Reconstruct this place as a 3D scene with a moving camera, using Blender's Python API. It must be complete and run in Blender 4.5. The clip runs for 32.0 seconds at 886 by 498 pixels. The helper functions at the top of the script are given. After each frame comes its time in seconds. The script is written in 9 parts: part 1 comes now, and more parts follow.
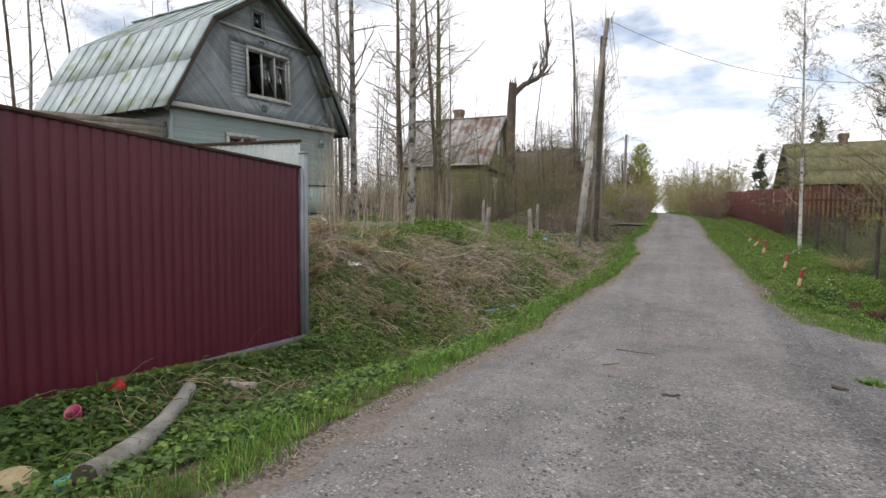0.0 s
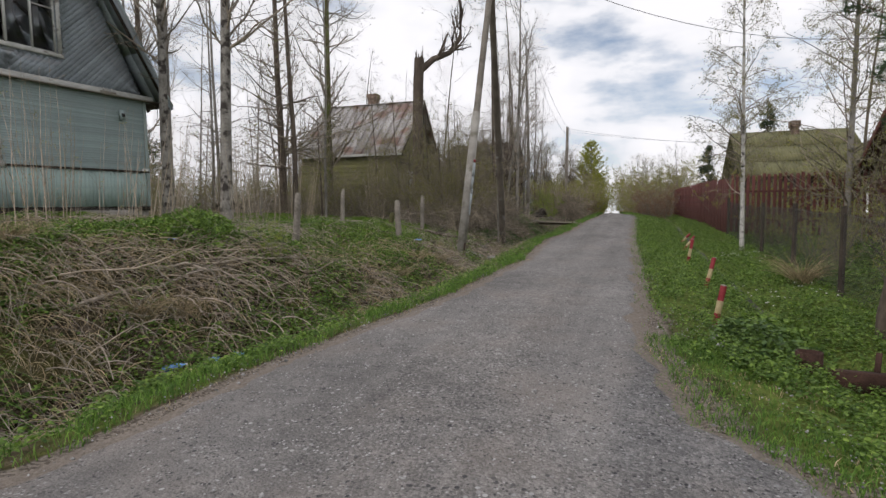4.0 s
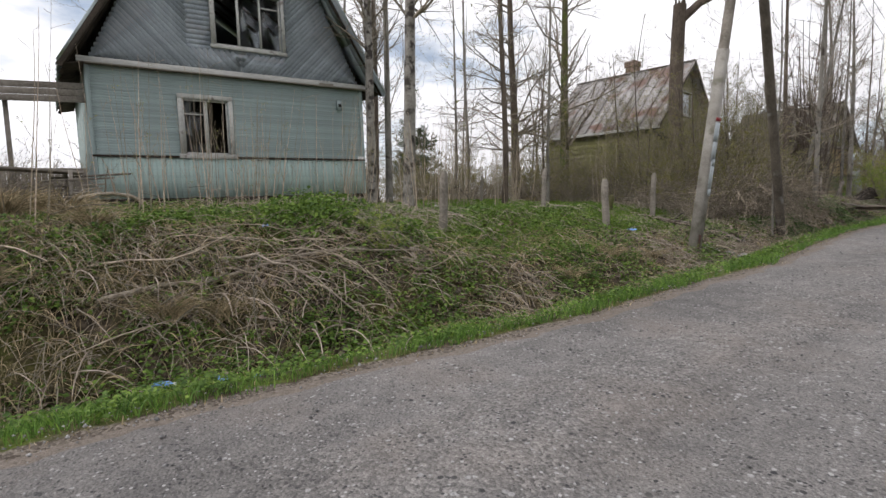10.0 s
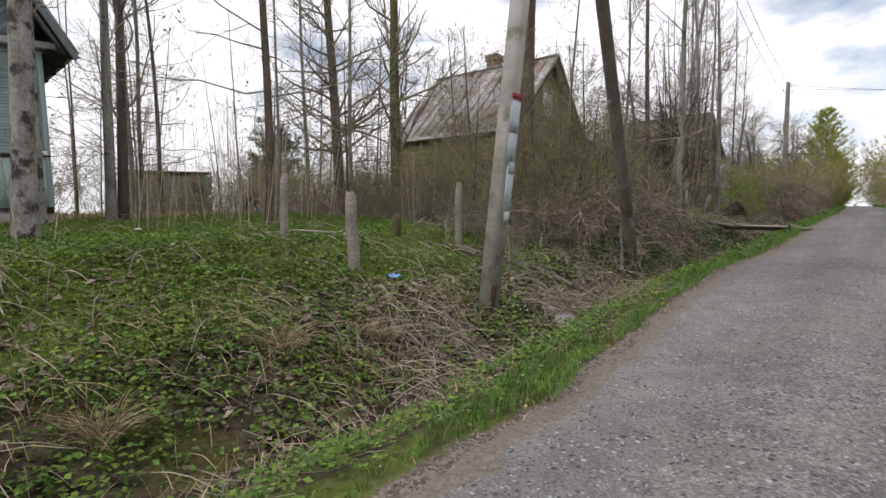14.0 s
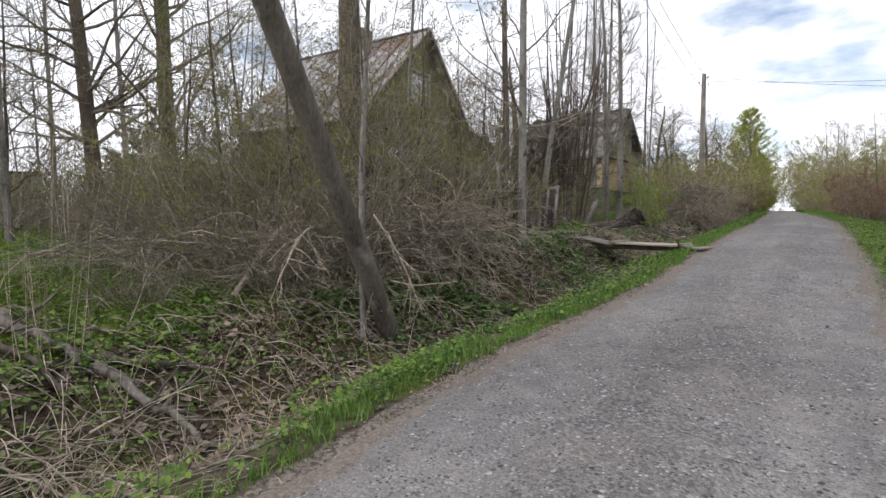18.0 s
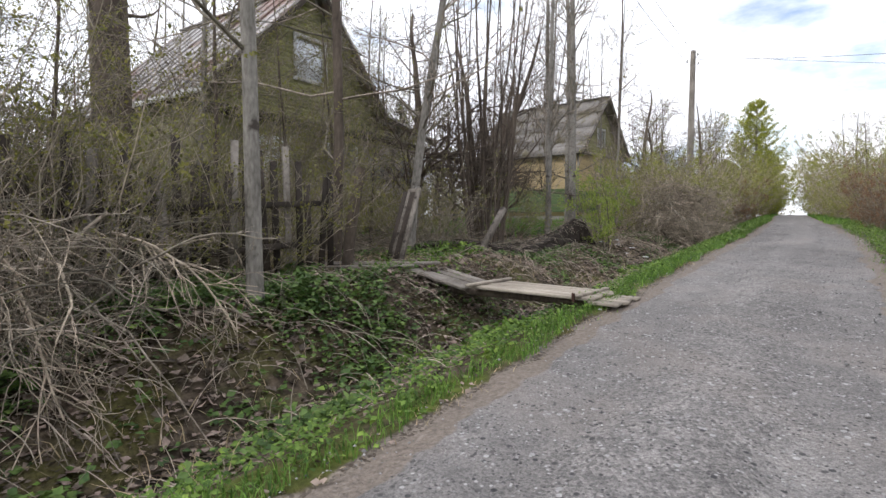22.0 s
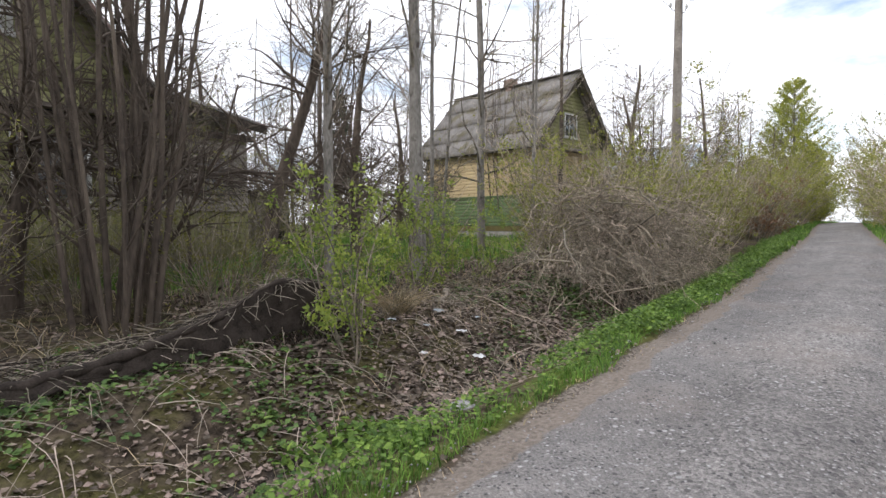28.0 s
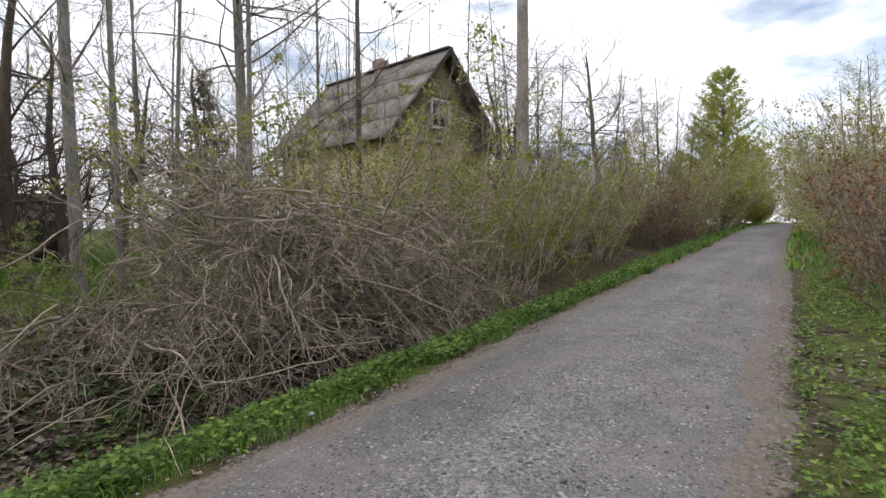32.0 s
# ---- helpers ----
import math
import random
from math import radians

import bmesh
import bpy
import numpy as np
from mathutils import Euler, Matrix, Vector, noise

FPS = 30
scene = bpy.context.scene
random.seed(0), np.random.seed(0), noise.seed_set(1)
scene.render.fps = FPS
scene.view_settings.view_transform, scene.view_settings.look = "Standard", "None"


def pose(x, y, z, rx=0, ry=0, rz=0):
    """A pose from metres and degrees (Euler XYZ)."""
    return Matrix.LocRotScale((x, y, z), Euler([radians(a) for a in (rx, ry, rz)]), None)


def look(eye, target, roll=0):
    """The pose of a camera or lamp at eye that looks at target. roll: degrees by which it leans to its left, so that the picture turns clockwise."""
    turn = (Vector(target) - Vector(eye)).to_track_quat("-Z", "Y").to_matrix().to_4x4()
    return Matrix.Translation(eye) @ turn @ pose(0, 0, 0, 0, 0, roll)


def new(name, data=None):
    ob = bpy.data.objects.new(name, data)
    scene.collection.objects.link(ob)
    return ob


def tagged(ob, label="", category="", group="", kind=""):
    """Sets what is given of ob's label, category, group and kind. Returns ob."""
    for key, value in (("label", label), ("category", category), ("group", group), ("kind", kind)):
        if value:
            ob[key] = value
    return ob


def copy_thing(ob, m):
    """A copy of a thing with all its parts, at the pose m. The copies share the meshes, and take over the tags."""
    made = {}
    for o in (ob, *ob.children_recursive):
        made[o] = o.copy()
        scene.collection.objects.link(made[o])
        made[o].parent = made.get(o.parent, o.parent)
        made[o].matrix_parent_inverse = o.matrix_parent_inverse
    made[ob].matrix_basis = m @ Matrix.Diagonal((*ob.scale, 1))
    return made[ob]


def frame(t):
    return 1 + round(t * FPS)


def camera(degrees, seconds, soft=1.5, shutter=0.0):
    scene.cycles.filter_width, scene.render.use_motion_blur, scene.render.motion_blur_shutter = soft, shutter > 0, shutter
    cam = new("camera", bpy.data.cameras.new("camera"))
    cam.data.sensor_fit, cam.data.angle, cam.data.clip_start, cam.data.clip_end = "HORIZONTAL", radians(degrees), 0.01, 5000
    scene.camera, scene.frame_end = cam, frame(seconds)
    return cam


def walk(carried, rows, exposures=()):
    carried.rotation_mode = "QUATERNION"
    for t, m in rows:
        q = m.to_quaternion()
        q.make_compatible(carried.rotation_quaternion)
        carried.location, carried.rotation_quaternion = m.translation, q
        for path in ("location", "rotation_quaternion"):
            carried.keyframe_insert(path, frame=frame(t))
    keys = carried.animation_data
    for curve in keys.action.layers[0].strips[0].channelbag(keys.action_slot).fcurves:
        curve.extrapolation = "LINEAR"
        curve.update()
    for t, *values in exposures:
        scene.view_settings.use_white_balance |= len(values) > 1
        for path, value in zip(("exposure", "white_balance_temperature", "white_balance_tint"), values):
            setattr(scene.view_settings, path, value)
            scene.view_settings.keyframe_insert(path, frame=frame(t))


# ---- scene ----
cam = camera(79.0, 32.0)
PATH = [
    (0, (0.153, 0.091, 1.474), (-0.636, 1.925, 1.362), 0.4),
    (0.5, (0.25, 0.939, 1.454), (-0.545, 2.77, 1.34), 0.3),
    (1, (0.395, 1.688, 1.428), (-0.359, 3.538, 1.319), 0.2),
    (1.5, (0.589, 2.504, 1.403), (-0.124, 4.369, 1.297), 0.3),
    (2, (0.782, 3.237, 1.377), (0.088, 5.11, 1.277), 0.2),
    (2.5, (0.933, 3.938, 1.377), (0.241, 5.811, 1.275), 0.1),
    (4.5, (2.092, 6.782, 1.14), (1.421, 8.663, 1.047), 0.1),
    (5, (2.571, 7.205, 1.097), (1.952, 9.104, 1.012), 0.3),
    (5.5, (3.098, 7.509, 1.097), (2.597, 9.444, 1.014), 0.2),
    (6, (3.62, 7.483, 1.062), (3.161, 9.428, 0.997), 0.7),
    (6.5, (3.779, 7.514, 1.086), (3.314, 9.457, 1.013), 0.9),
    (7, (3.813, 7.562, 1.075), (3.334, 9.502, 0.993), 1.6),
    (7.5, (3.782, 7.707, 1.056), (3.293, 9.644, 0.973), 1.4),
    (8, (3.491, 7.931, 1.014), (2.939, 9.851, 0.908), 1.6),
    (8.5, (3.176, 8.187, 1.011), (2.373, 10.014, 0.884), 1.2),
    (9, (2.856, 8.548, 1.062), (1.636, 10.126, 0.922), 0.5),
    (9.5, (2.451, 9.177, 1.093), (1.024, 10.571, 0.948), -0.0),
    (10, (2.097, 9.77, 1.153), (0.574, 11.059, 1.011), -0.2),
    (10.5, (1.79, 10.398, 1.204), (0.216, 11.624, 1.062), -0.3),
    (11, (1.641, 11.129, 1.265), (0.057, 12.343, 1.13), -0.8),
    (11.5, (1.437, 12.02, 1.321), (-0.142, 13.24, 1.187), -0.6),
    (12, (1.264, 12.739, 1.387), (-0.307, 13.971, 1.259), -0.7),
    (12.5, (1.144, 13.528, 1.436), (-0.394, 14.801, 1.31), -0.6),
    (13, (0.978, 14.253, 1.475), (-0.511, 15.583, 1.35), -0.6),
    (13.5, (0.915, 15.021, 1.492), (-0.494, 16.434, 1.368), -0.5),
    (14, (0.786, 15.777, 1.529), (-0.493, 17.31, 1.409), 0.0),
    (14.5, (0.73, 16.552, 1.577), (-0.46, 18.155, 1.45), 0.3),
    (16.5, (0.767, 19.591, 1.753), (-0.365, 21.236, 1.628), 0.2),
    (17, (0.718, 20.35, 1.748), (-0.423, 21.989, 1.637), -0.2),
    (17.5, (0.759, 21.233, 1.775), (-0.382, 22.872, 1.66), 0.0),
    (18, (0.831, 22.051, 1.793), (-0.306, 23.693, 1.685), -0.2),
    (18.5, (0.93, 22.793, 1.849), (-0.187, 24.448, 1.736), 0.1),
    (19, (0.913, 23.597, 1.913), (-0.197, 25.257, 1.804), 0.1),
    (19.5, (0.936, 24.229, 1.938), (-0.176, 25.888, 1.831), -0.1),
    (20, (0.965, 24.876, 1.99), (-0.156, 26.529, 1.882), 0.2),
    (20.5, (0.853, 25.701, 2.017), (-0.279, 27.347, 1.909), -0.0),
    (21, (0.808, 26.52, 2.069), (-0.338, 28.156, 1.962), 0.1),
    (21.5, (0.835, 27.274, 2.095), (-0.321, 28.902, 1.983), 0.1),
    (22, (0.84, 28.091, 2.118), (-0.327, 29.712, 2.01), -0.0),
    (22.5, (0.892, 28.799, 2.164), (-0.284, 30.413, 2.049), 0.2),
    (23, (0.882, 29.56, 2.225), (-0.304, 31.167, 2.113), 0.2),
    (23.5, (0.963, 30.368, 2.289), (-0.233, 31.966, 2.174), 0.2),
    (24, (0.95, 31.059, 2.339), (-0.256, 32.651, 2.23), -0.0),
    (24.5, (0.879, 31.827, 2.455), (-0.328, 33.418, 2.331), 0.5),
    (26.5, (0.78, 34.962, 2.589), (-0.489, 36.504, 2.489), -0.5),
    (27, (0.787, 35.65, 2.639), (-0.484, 37.191, 2.544), -0.6),
    (27.5, (0.793, 36.335, 2.697), (-0.478, 37.876, 2.597), -0.5),
    (28, (0.661, 37.088, 2.709), (-0.615, 38.625, 2.611), -0.4),
    (28.5, (0.702, 37.639, 2.782), (-0.579, 39.171, 2.678), -0.5),
    (29, (0.639, 38.387, 2.795), (-0.646, 39.916, 2.692), -0.4),
    (29.5, (0.725, 39.164, 2.831), (-0.563, 40.69, 2.73), -0.7),
    (30, (0.799, 39.896, 2.85), (-0.495, 41.418, 2.751), -0.7),
    (30.5, (0.915, 40.668, 2.889), (-0.37, 42.197, 2.793), -0.9),
    (31, (1.019, 41.448, 2.9), (-0.267, 42.977, 2.805), -0.9),
    (31.5, (1.296, 42.161, 2.932), (0.046, 43.719, 2.839), -1.1),
    (32, (1.669, 42.934, 2.949), (0.471, 44.532, 2.85), -0.8),
]
walk(cam, [(t, look(eye, target, roll)) for t, eye, target, roll in PATH],
     exposures=[(0, 0.0, 6600, 13), (2, -0.31, 6600, 13), (5, -0.41, 6600, 13), (6.5, -0.2, 6600, 13), (8, -0.21, 6600, 13), (10, -0.16, 6600, 13), (12, 0.05, 6600, 13), (14, -0.15, 6600, 13), (17, 0.0, 6350, 13), (19, 0.1, 6350, 13), (23, 0.34, 6350, 13), (24, 0.34, 6350, 13), (28, 0.4, 6350, 13), (30, 0.17, 6350, 13), (31, 0.2, 6350, 13), (32, 0.05, 6350, 13)])

# ---- light ----
world = bpy.data.worlds.new("sky")
scene.world = world
world.use_nodes = True
wn, wl = world.node_tree.nodes, world.node_tree.links
wn.clear()
SUN_EL, SUN_AZ = 38.0, 205.0
sky = wn.new("ShaderNodeTexSky")
sky.sky_type, sky.sun_disc = "NISHITA", False
sky.sun_elevation, sky.sun_rotation = radians(SUN_EL), radians(SUN_AZ)
sky.air_density, sky.dust_density = 1.0, 2.0
blue = wn.new("ShaderNodeBackground")
blue.inputs["Strength"].default_value = 0.15
wl.new(sky.outputs["Color"], blue.inputs["Color"])
place = wn.new("ShaderNodeTexCoord")
stretch = wn.new("ShaderNodeMapping")
stretch.inputs["Scale"].default_value = (1.0, 1.0, 2.6)
stretch.inputs["Location"].default_value = (0.35, 0.2, 0.1)
wl.new(place.outputs["Generated"], stretch.inputs["Vector"])
puffs = wn.new("ShaderNodeTexNoise")
puffs.inputs["Scale"].default_value, puffs.inputs["Detail"].default_value = 2.3, 7.0
puffs.inputs["Roughness"].default_value = 0.55
wl.new(stretch.outputs["Vector"], puffs.inputs["Vector"])
cover = wn.new("ShaderNodeValToRGB")
cover.color_ramp.elements[0].position, cover.color_ramp.elements[1].position = 0.33, 0.45
wl.new(puffs.outputs["Fac"], cover.inputs["Fac"])
tone = wn.new("ShaderNodeValToRGB")
tone.color_ramp.elements[0].position, tone.color_ramp.elements[1].position = 0.34, 0.50
tone.color_ramp.elements[0].color = (0.70, 0.755, 0.81, 1)
tone.color_ramp.elements[1].color = (0.975, 0.99, 1.03, 1)
wl.new(puffs.outputs["Fac"], tone.inputs["Fac"])
cloud = wn.new("ShaderNodeBackground")
cloud.inputs["Strength"].default_value = 1.34
wl.new(tone.outputs["Color"], cloud.inputs["Color"])
blend = wn.new("ShaderNodeMixShader")
wl.new(cover.outputs["Color"], blend.inputs["Fac"])
wl.new(blue.outputs["Background"], blend.inputs[1])
wl.new(cloud.outputs["Background"], blend.inputs[2])
sky_out = wn.new("ShaderNodeOutputWorld")
wl.new(blend.outputs["Shader"], sky_out.inputs["Surface"])

sun = new("sun", bpy.data.lights.new("sun", "SUN"))
sun.data.energy, sun.data.angle, sun.data.color = 1.5, radians(12), (1.0, 0.98, 0.95)
_el, _az = radians(SUN_EL), radians(SUN_AZ)
sun_way = Vector((math.sin(_az) * math.cos(_el), math.cos(_az) * math.cos(_el), math.sin(_el)))
sun.matrix_world = look(sun_way * 60, (0, 0, 0))


# ---- materials ----
def mat(name, dark, light, scale=6.0, rough=0.85, bump=0.2, grain=40.0, metal=0.0, stretchy=(1, 1, 1), vary=0.0, island=0.0,
        spots=None, spot_scale=1.5, spot_cut=0.56, spec=0.3, translucent=0.0):
    """A weathered surface: two colours by a broad noise, a fine grain for tone and relief, spots of a third colour."""
    m = bpy.data.materials.new(name)
    m.use_nodes = True
    n, l = m.node_tree.nodes, m.node_tree.links
    b = n["Principled BSDF"]
    tc = n.new("ShaderNodeTexCoord")
    mp = n.new("ShaderNodeMapping")
    mp.inputs["Scale"].default_value = stretchy
    l.new(tc.outputs["Object"], mp.inputs["Vector"])
    big = n.new("ShaderNodeTexNoise")
    big.inputs["Scale"].default_value, big.inputs["Detail"].default_value = scale, 6.0
    fine = n.new("ShaderNodeTexNoise")
    fine.inputs["Scale"].default_value, fine.inputs["Detail"].default_value = grain, 4.0
    l.new(mp.outputs["Vector"], big.inputs["Vector"])
    l.new(mp.outputs["Vector"], fine.inputs["Vector"])
    both = n.new("ShaderNodeMath")
    both.operation = "MULTIPLY_ADD"
    both.inputs[1].default_value = 0.45
    l.new(fine.outputs["Fac"], both.inputs[0])
    half = n.new("ShaderNodeMath")
    half.operation = "MULTIPLY"
    half.inputs[1].default_value = 0.6
    l.new(big.outputs["Fac"], half.inputs[0])
    l.new(half.outputs[0], both.inputs[2])
    ramp = n.new("ShaderNodeValToRGB")
    ramp.color_ramp.elements[0].position, ramp.color_ramp.elements[1].position = 0.36, 0.68
    ramp.color_ramp.elements[0].color, ramp.color_ramp.elements[1].color = (*dark, 1), (*light, 1)
    l.new(both.outputs[0], ramp.inputs["Fac"])
    col = ramp.outputs["Color"]
    if spots:
        sp = n.new("ShaderNodeTexNoise")
        sp.inputs["Scale"].default_value, sp.inputs["Detail"].default_value = spot_scale, 8.0
        l.new(tc.outputs["Object"], sp.inputs["Vector"])
        cut = n.new("ShaderNodeValToRGB")
        cut.color_ramp.elements[0].position, cut.color_ramp.elements[1].position = spot_cut, spot_cut + 0.1
        l.new(sp.outputs["Fac"], cut.inputs["Fac"])
        mx = n.new("ShaderNodeMixRGB")
        mx.inputs["Color2"].default_value = (*spots, 1)
        l.new(cut.outputs["Color"], mx.inputs["Fac"])
        l.new(col, mx.inputs["Color1"])
        col = mx.outputs["Color"]
    if vary or island:
        if vary:
            rnd = n.new("ShaderNodeObjectInfo").outputs["Random"]
        else:
            rnd = n.new("ShaderNodeNewGeometry").outputs["Random Per Island"]
        mr = n.new("ShaderNodeMapRange")
        k = vary or island
        mr.inputs["To Min"].default_value, mr.inputs["To Max"].default_value = 1 - k, 1 + k
        l.new(rnd, mr.inputs["Value"])
        hs = n.new("ShaderNodeHueSaturation")
        l.new(mr.outputs["Result"], hs.inputs["Value"])
        l.new(col, hs.inputs["Color"])
        if island:
            mh = n.new("ShaderNodeMapRange")
            mh.inputs["To Min"].default_value, mh.inputs["To Max"].default_value = 0.515, 0.482
            l.new(rnd, mh.inputs["Value"])
            l.new(mh.outputs["Result"], hs.inputs["Hue"])
        col = hs.outputs["Color"]
    l.new(col, b.inputs["Base Color"])
    b.inputs["Roughness"].default_value = rough
    b.inputs["Metallic"].default_value = metal
    b.inputs["Specular IOR Level"].default_value = spec
    if bump:
        bp = n.new("ShaderNodeBump")
        bp.inputs["Strength"].default_value, bp.inputs["Distance"].default_value = bump, 0.02
        l.new(both.outputs[0], bp.inputs["Height"])
        l.new(bp.outputs["Normal"], b.inputs["Normal"])
    if translucent:
        tr = n.new("ShaderNodeBsdfTranslucent")
        l.new(col, tr.inputs["Color"])
        ms = n.new("ShaderNodeMixShader")
        ms.inputs["Fac"].default_value = translucent
        l.new(b.outputs["BSDF"], ms.inputs[1])
        l.new(tr.outputs["BSDF"], ms.inputs[2])
        l.new(ms.outputs["Shader"], n["Material Output"].inputs["Surface"])
    return m


def glass_mat(name, tint):
    m = bpy.data.materials.new(name)
    m.use_nodes = True
    n, l = m.node_tree.nodes, m.node_tree.links
    n.remove(n["Principled BSDF"])
    clear, shine, mix = n.new("ShaderNodeBsdfTransparent"), n.new("ShaderNodeBsdfGlossy"), n.new("ShaderNodeMixShader")
    clear.inputs["Color"].default_value = (*tint, 1)
    shine.inputs["Roughness"].default_value = 0.06
    fr = n.new("ShaderNodeFresnel")
    fr.inputs["IOR"].default_value = 1.6
    l.new(fr.outputs["Fac"], mix.inputs["Fac"])
    l.new(clear.outputs["BSDF"], mix.inputs[1])
    l.new(shine.outputs["BSDF"], mix.inputs[2])
    l.new(mix.outputs["Shader"], n["Material Output"].inputs["Surface"])
    return m


def gravel_mat():
    m = bpy.data.materials.new("gravel")
    m.use_nodes = True
    n, l = m.node_tree.nodes, m.node_tree.links
    b = n["Principled BSDF"]
    tc = n.new("ShaderNodeTexCoord")

    def noise_at(scale, detail=6.0):
        t = n.new("ShaderNodeTexNoise")
        t.inputs["Scale"].default_value, t.inputs["Detail"].default_value = scale, detail
        l.new(tc.outputs["Object"], t.inputs["Vector"])
        return t.outputs["Fac"]

    def ramped(fac, a, ca, z, cz):
        r = n.new("ShaderNodeValToRGB")
        r.color_ramp.elements[0].position, r.color_ramp.elements[1].position = a, z
        r.color_ramp.elements[0].color, r.color_ramp.elements[1].color = (*ca, 1), (*cz, 1)
        l.new(fac, r.inputs["Fac"])
        return r.outputs["Color"]

    def mixed(kind, fac, a, c):
        x = n.new("ShaderNodeMixRGB")
        x.blend_type = kind
        if isinstance(fac, float):
            x.inputs["Fac"].default_value = fac
        else:
            l.new(fac, x.inputs["Fac"])
        l.new(a, x.inputs["Color1"])
        l.new(c, x.inputs["Color2"])
        return x.outputs["Color"]

    def layer(name):
        a = n.new("ShaderNodeAttribute")
        a.attribute_name = name
        return a.outputs["Fac"]

    def cells(scale):
        v = n.new("ShaderNodeTexVoronoi")
        v.inputs["Scale"].default_value = scale
        l.new(tc.outputs["Object"], v.inputs["Vector"])
        c = n.new("ShaderNodeSeparateColor")
        l.new(v.outputs["Color"], c.inputs["Color"])
        return v.outputs["Distance"], c.outputs

    def plus(a, k, c):
        x = n.new("ShaderNodeMath")
        x.operation = "MULTIPLY_ADD"
        x.inputs[1].default_value = k
        l.new(a, x.inputs[0])
        l.new(c, x.inputs[2])
        return x.outputs[0]

    lay = n.new("ShaderNodeMapping")
    lay.inputs["Scale"].default_value = (1.6, 0.10, 1.0)
    l.new(tc.outputs["Object"], lay.inputs["Vector"])
    runs = n.new("ShaderNodeTexNoise")
    runs.inputs["Scale"].default_value, runs.inputs["Detail"].default_value = 1.0, 5.0
    l.new(lay.outputs["Vector"], runs.inputs["Vector"])
    base = ramped(noise_at(0.55), 0.35, (0.178, 0.170, 0.164), 0.68, (0.248, 0.237, 0.228))
    base = mixed("MULTIPLY", 0.8, base, ramped(runs.outputs["Fac"], 0.36, (0.84, 0.84, 0.84), 0.64, (1.15, 1.15, 1.15)))
    base = mixed("MULTIPLY", 0.45, base, ramped(noise_at(4.5, 8.0), 0.34, (0.72, 0.72, 0.73), 0.66, (1.25, 1.24, 1.22)))
    # fines, chips and stones, the coarse ones where wheels do not press them in
    near, chip = cells(75.0)
    base = mixed("MULTIPLY", 0.5, base, ramped(chip[0], 0.05, (0.6, 0.6, 0.61), 0.98, (1.4, 1.39, 1.38)))
    far, lump = cells(48.0)
    coarse = ramped(plus(noise_at(1.7), 0.9, layer("coarse")), 0.55, (0, 0, 0), 1.05, (1, 1, 1))
    rocks = mixed("MULTIPLY", 0.6, base, ramped(lump[1], 0.02, (0.5, 0.5, 0.51), 0.98, (1.45, 1.44, 1.42)))
    base = mixed("MIX", coarse, base, rocks)
    holes = ramped(noise_at(42.0, 3.0), 0.29, (0.36, 0.36, 0.37), 0.37, (1, 1, 1))
    base = mixed("MULTIPLY", 0.8, base, holes)
    dust = ramped(noise_at(16.0), 0.3, (0.175, 0.150, 0.132), 0.7, (0.275, 0.245, 0.222))
    base = mixed("MIX", ramped(noise_at(1.1, 8.0), 0.48, (0, 0, 0), 0.72, (0.6, 0.6, 0.6)), base, dust)
    base = mixed("MULTIPLY", 0.8, base, ramped(noise_at(130.0, 3.0), 0.3, (0.62, 0.62, 0.62), 0.7, (1.3, 1.3, 1.3)))
    # single stones, pale and dark, lying in the packed fines
    for scale, low, high in ((42.0, 0.16, 0.88), (24.0, 0.07, 0.95)):
        d, c = cells(scale)
        core = ramped(d, 0.30, (1, 1, 1), 0.42, (0, 0, 0))
        pale = mixed("MULTIPLY", 1.0, core, ramped(c[2], high, (0, 0, 0), high + 0.01, (1, 1, 1)))
        dark = mixed("MULTIPLY", 1.0, core, ramped(c[2], low, (1, 1, 1), low + 0.01, (0, 0, 0)))
        base = mixed("MIX", pale, base, ramped(c[0], 0.0, (0.28, 0.275, 0.27), 1.0, (0.42, 0.41, 0.40)))
        base = mixed("MIX", dark, base, ramped(c[0], 0.0, (0.055, 0.055, 0.058), 1.0, (0.12, 0.115, 0.11)))
    # fresh bluish chippings where the gate's drive meets the lane
    base = mixed("MULTIPLY", ramped(plus(noise_at(1.4, 6.0), 0.8, layer("chippings")), 0.75, (0, 0, 0), 1.15, (0.8, 0.8, 0.8)), base, ramped(lump[0], 0.0, (0.42, 0.44, 0.47), 1.0, (0.95, 0.97, 1.0)))
    # trodden brown earth towards the margins
    brown = ramped(noise_at(30.0), 0.3, (0.13, 0.105, 0.085), 0.7, (0.27, 0.225, 0.185))
    base = mixed("MIX", ramped(plus(noise_at(2.6, 8.0), 0.9, layer("margin")), 0.92, (0, 0, 0), 1.45, (0.8, 0.8, 0.8)), base, brown)
    l.new(base, b.inputs["Base Color"])
    b.inputs["Roughness"].default_value = 0.95
    b.inputs["Specular IOR Level"].default_value = 0.15
    h = n.new("ShaderNodeMath")
    h.operation = "MULTIPLY_ADD"
    h.inputs[1].default_value = -0.8
    l.new(far, h.inputs[0])
    l.new(noise_at(60.0, 5.0), h.inputs[2])
    bp = n.new("ShaderNodeBump")
    bp.inputs["Strength"].default_value, bp.inputs["Distance"].default_value = 0.8, 0.018
    l.new(h.outputs[0], bp.inputs["Height"])
    l.new(bp.outputs["Normal"], b.inputs["Normal"])
    return m


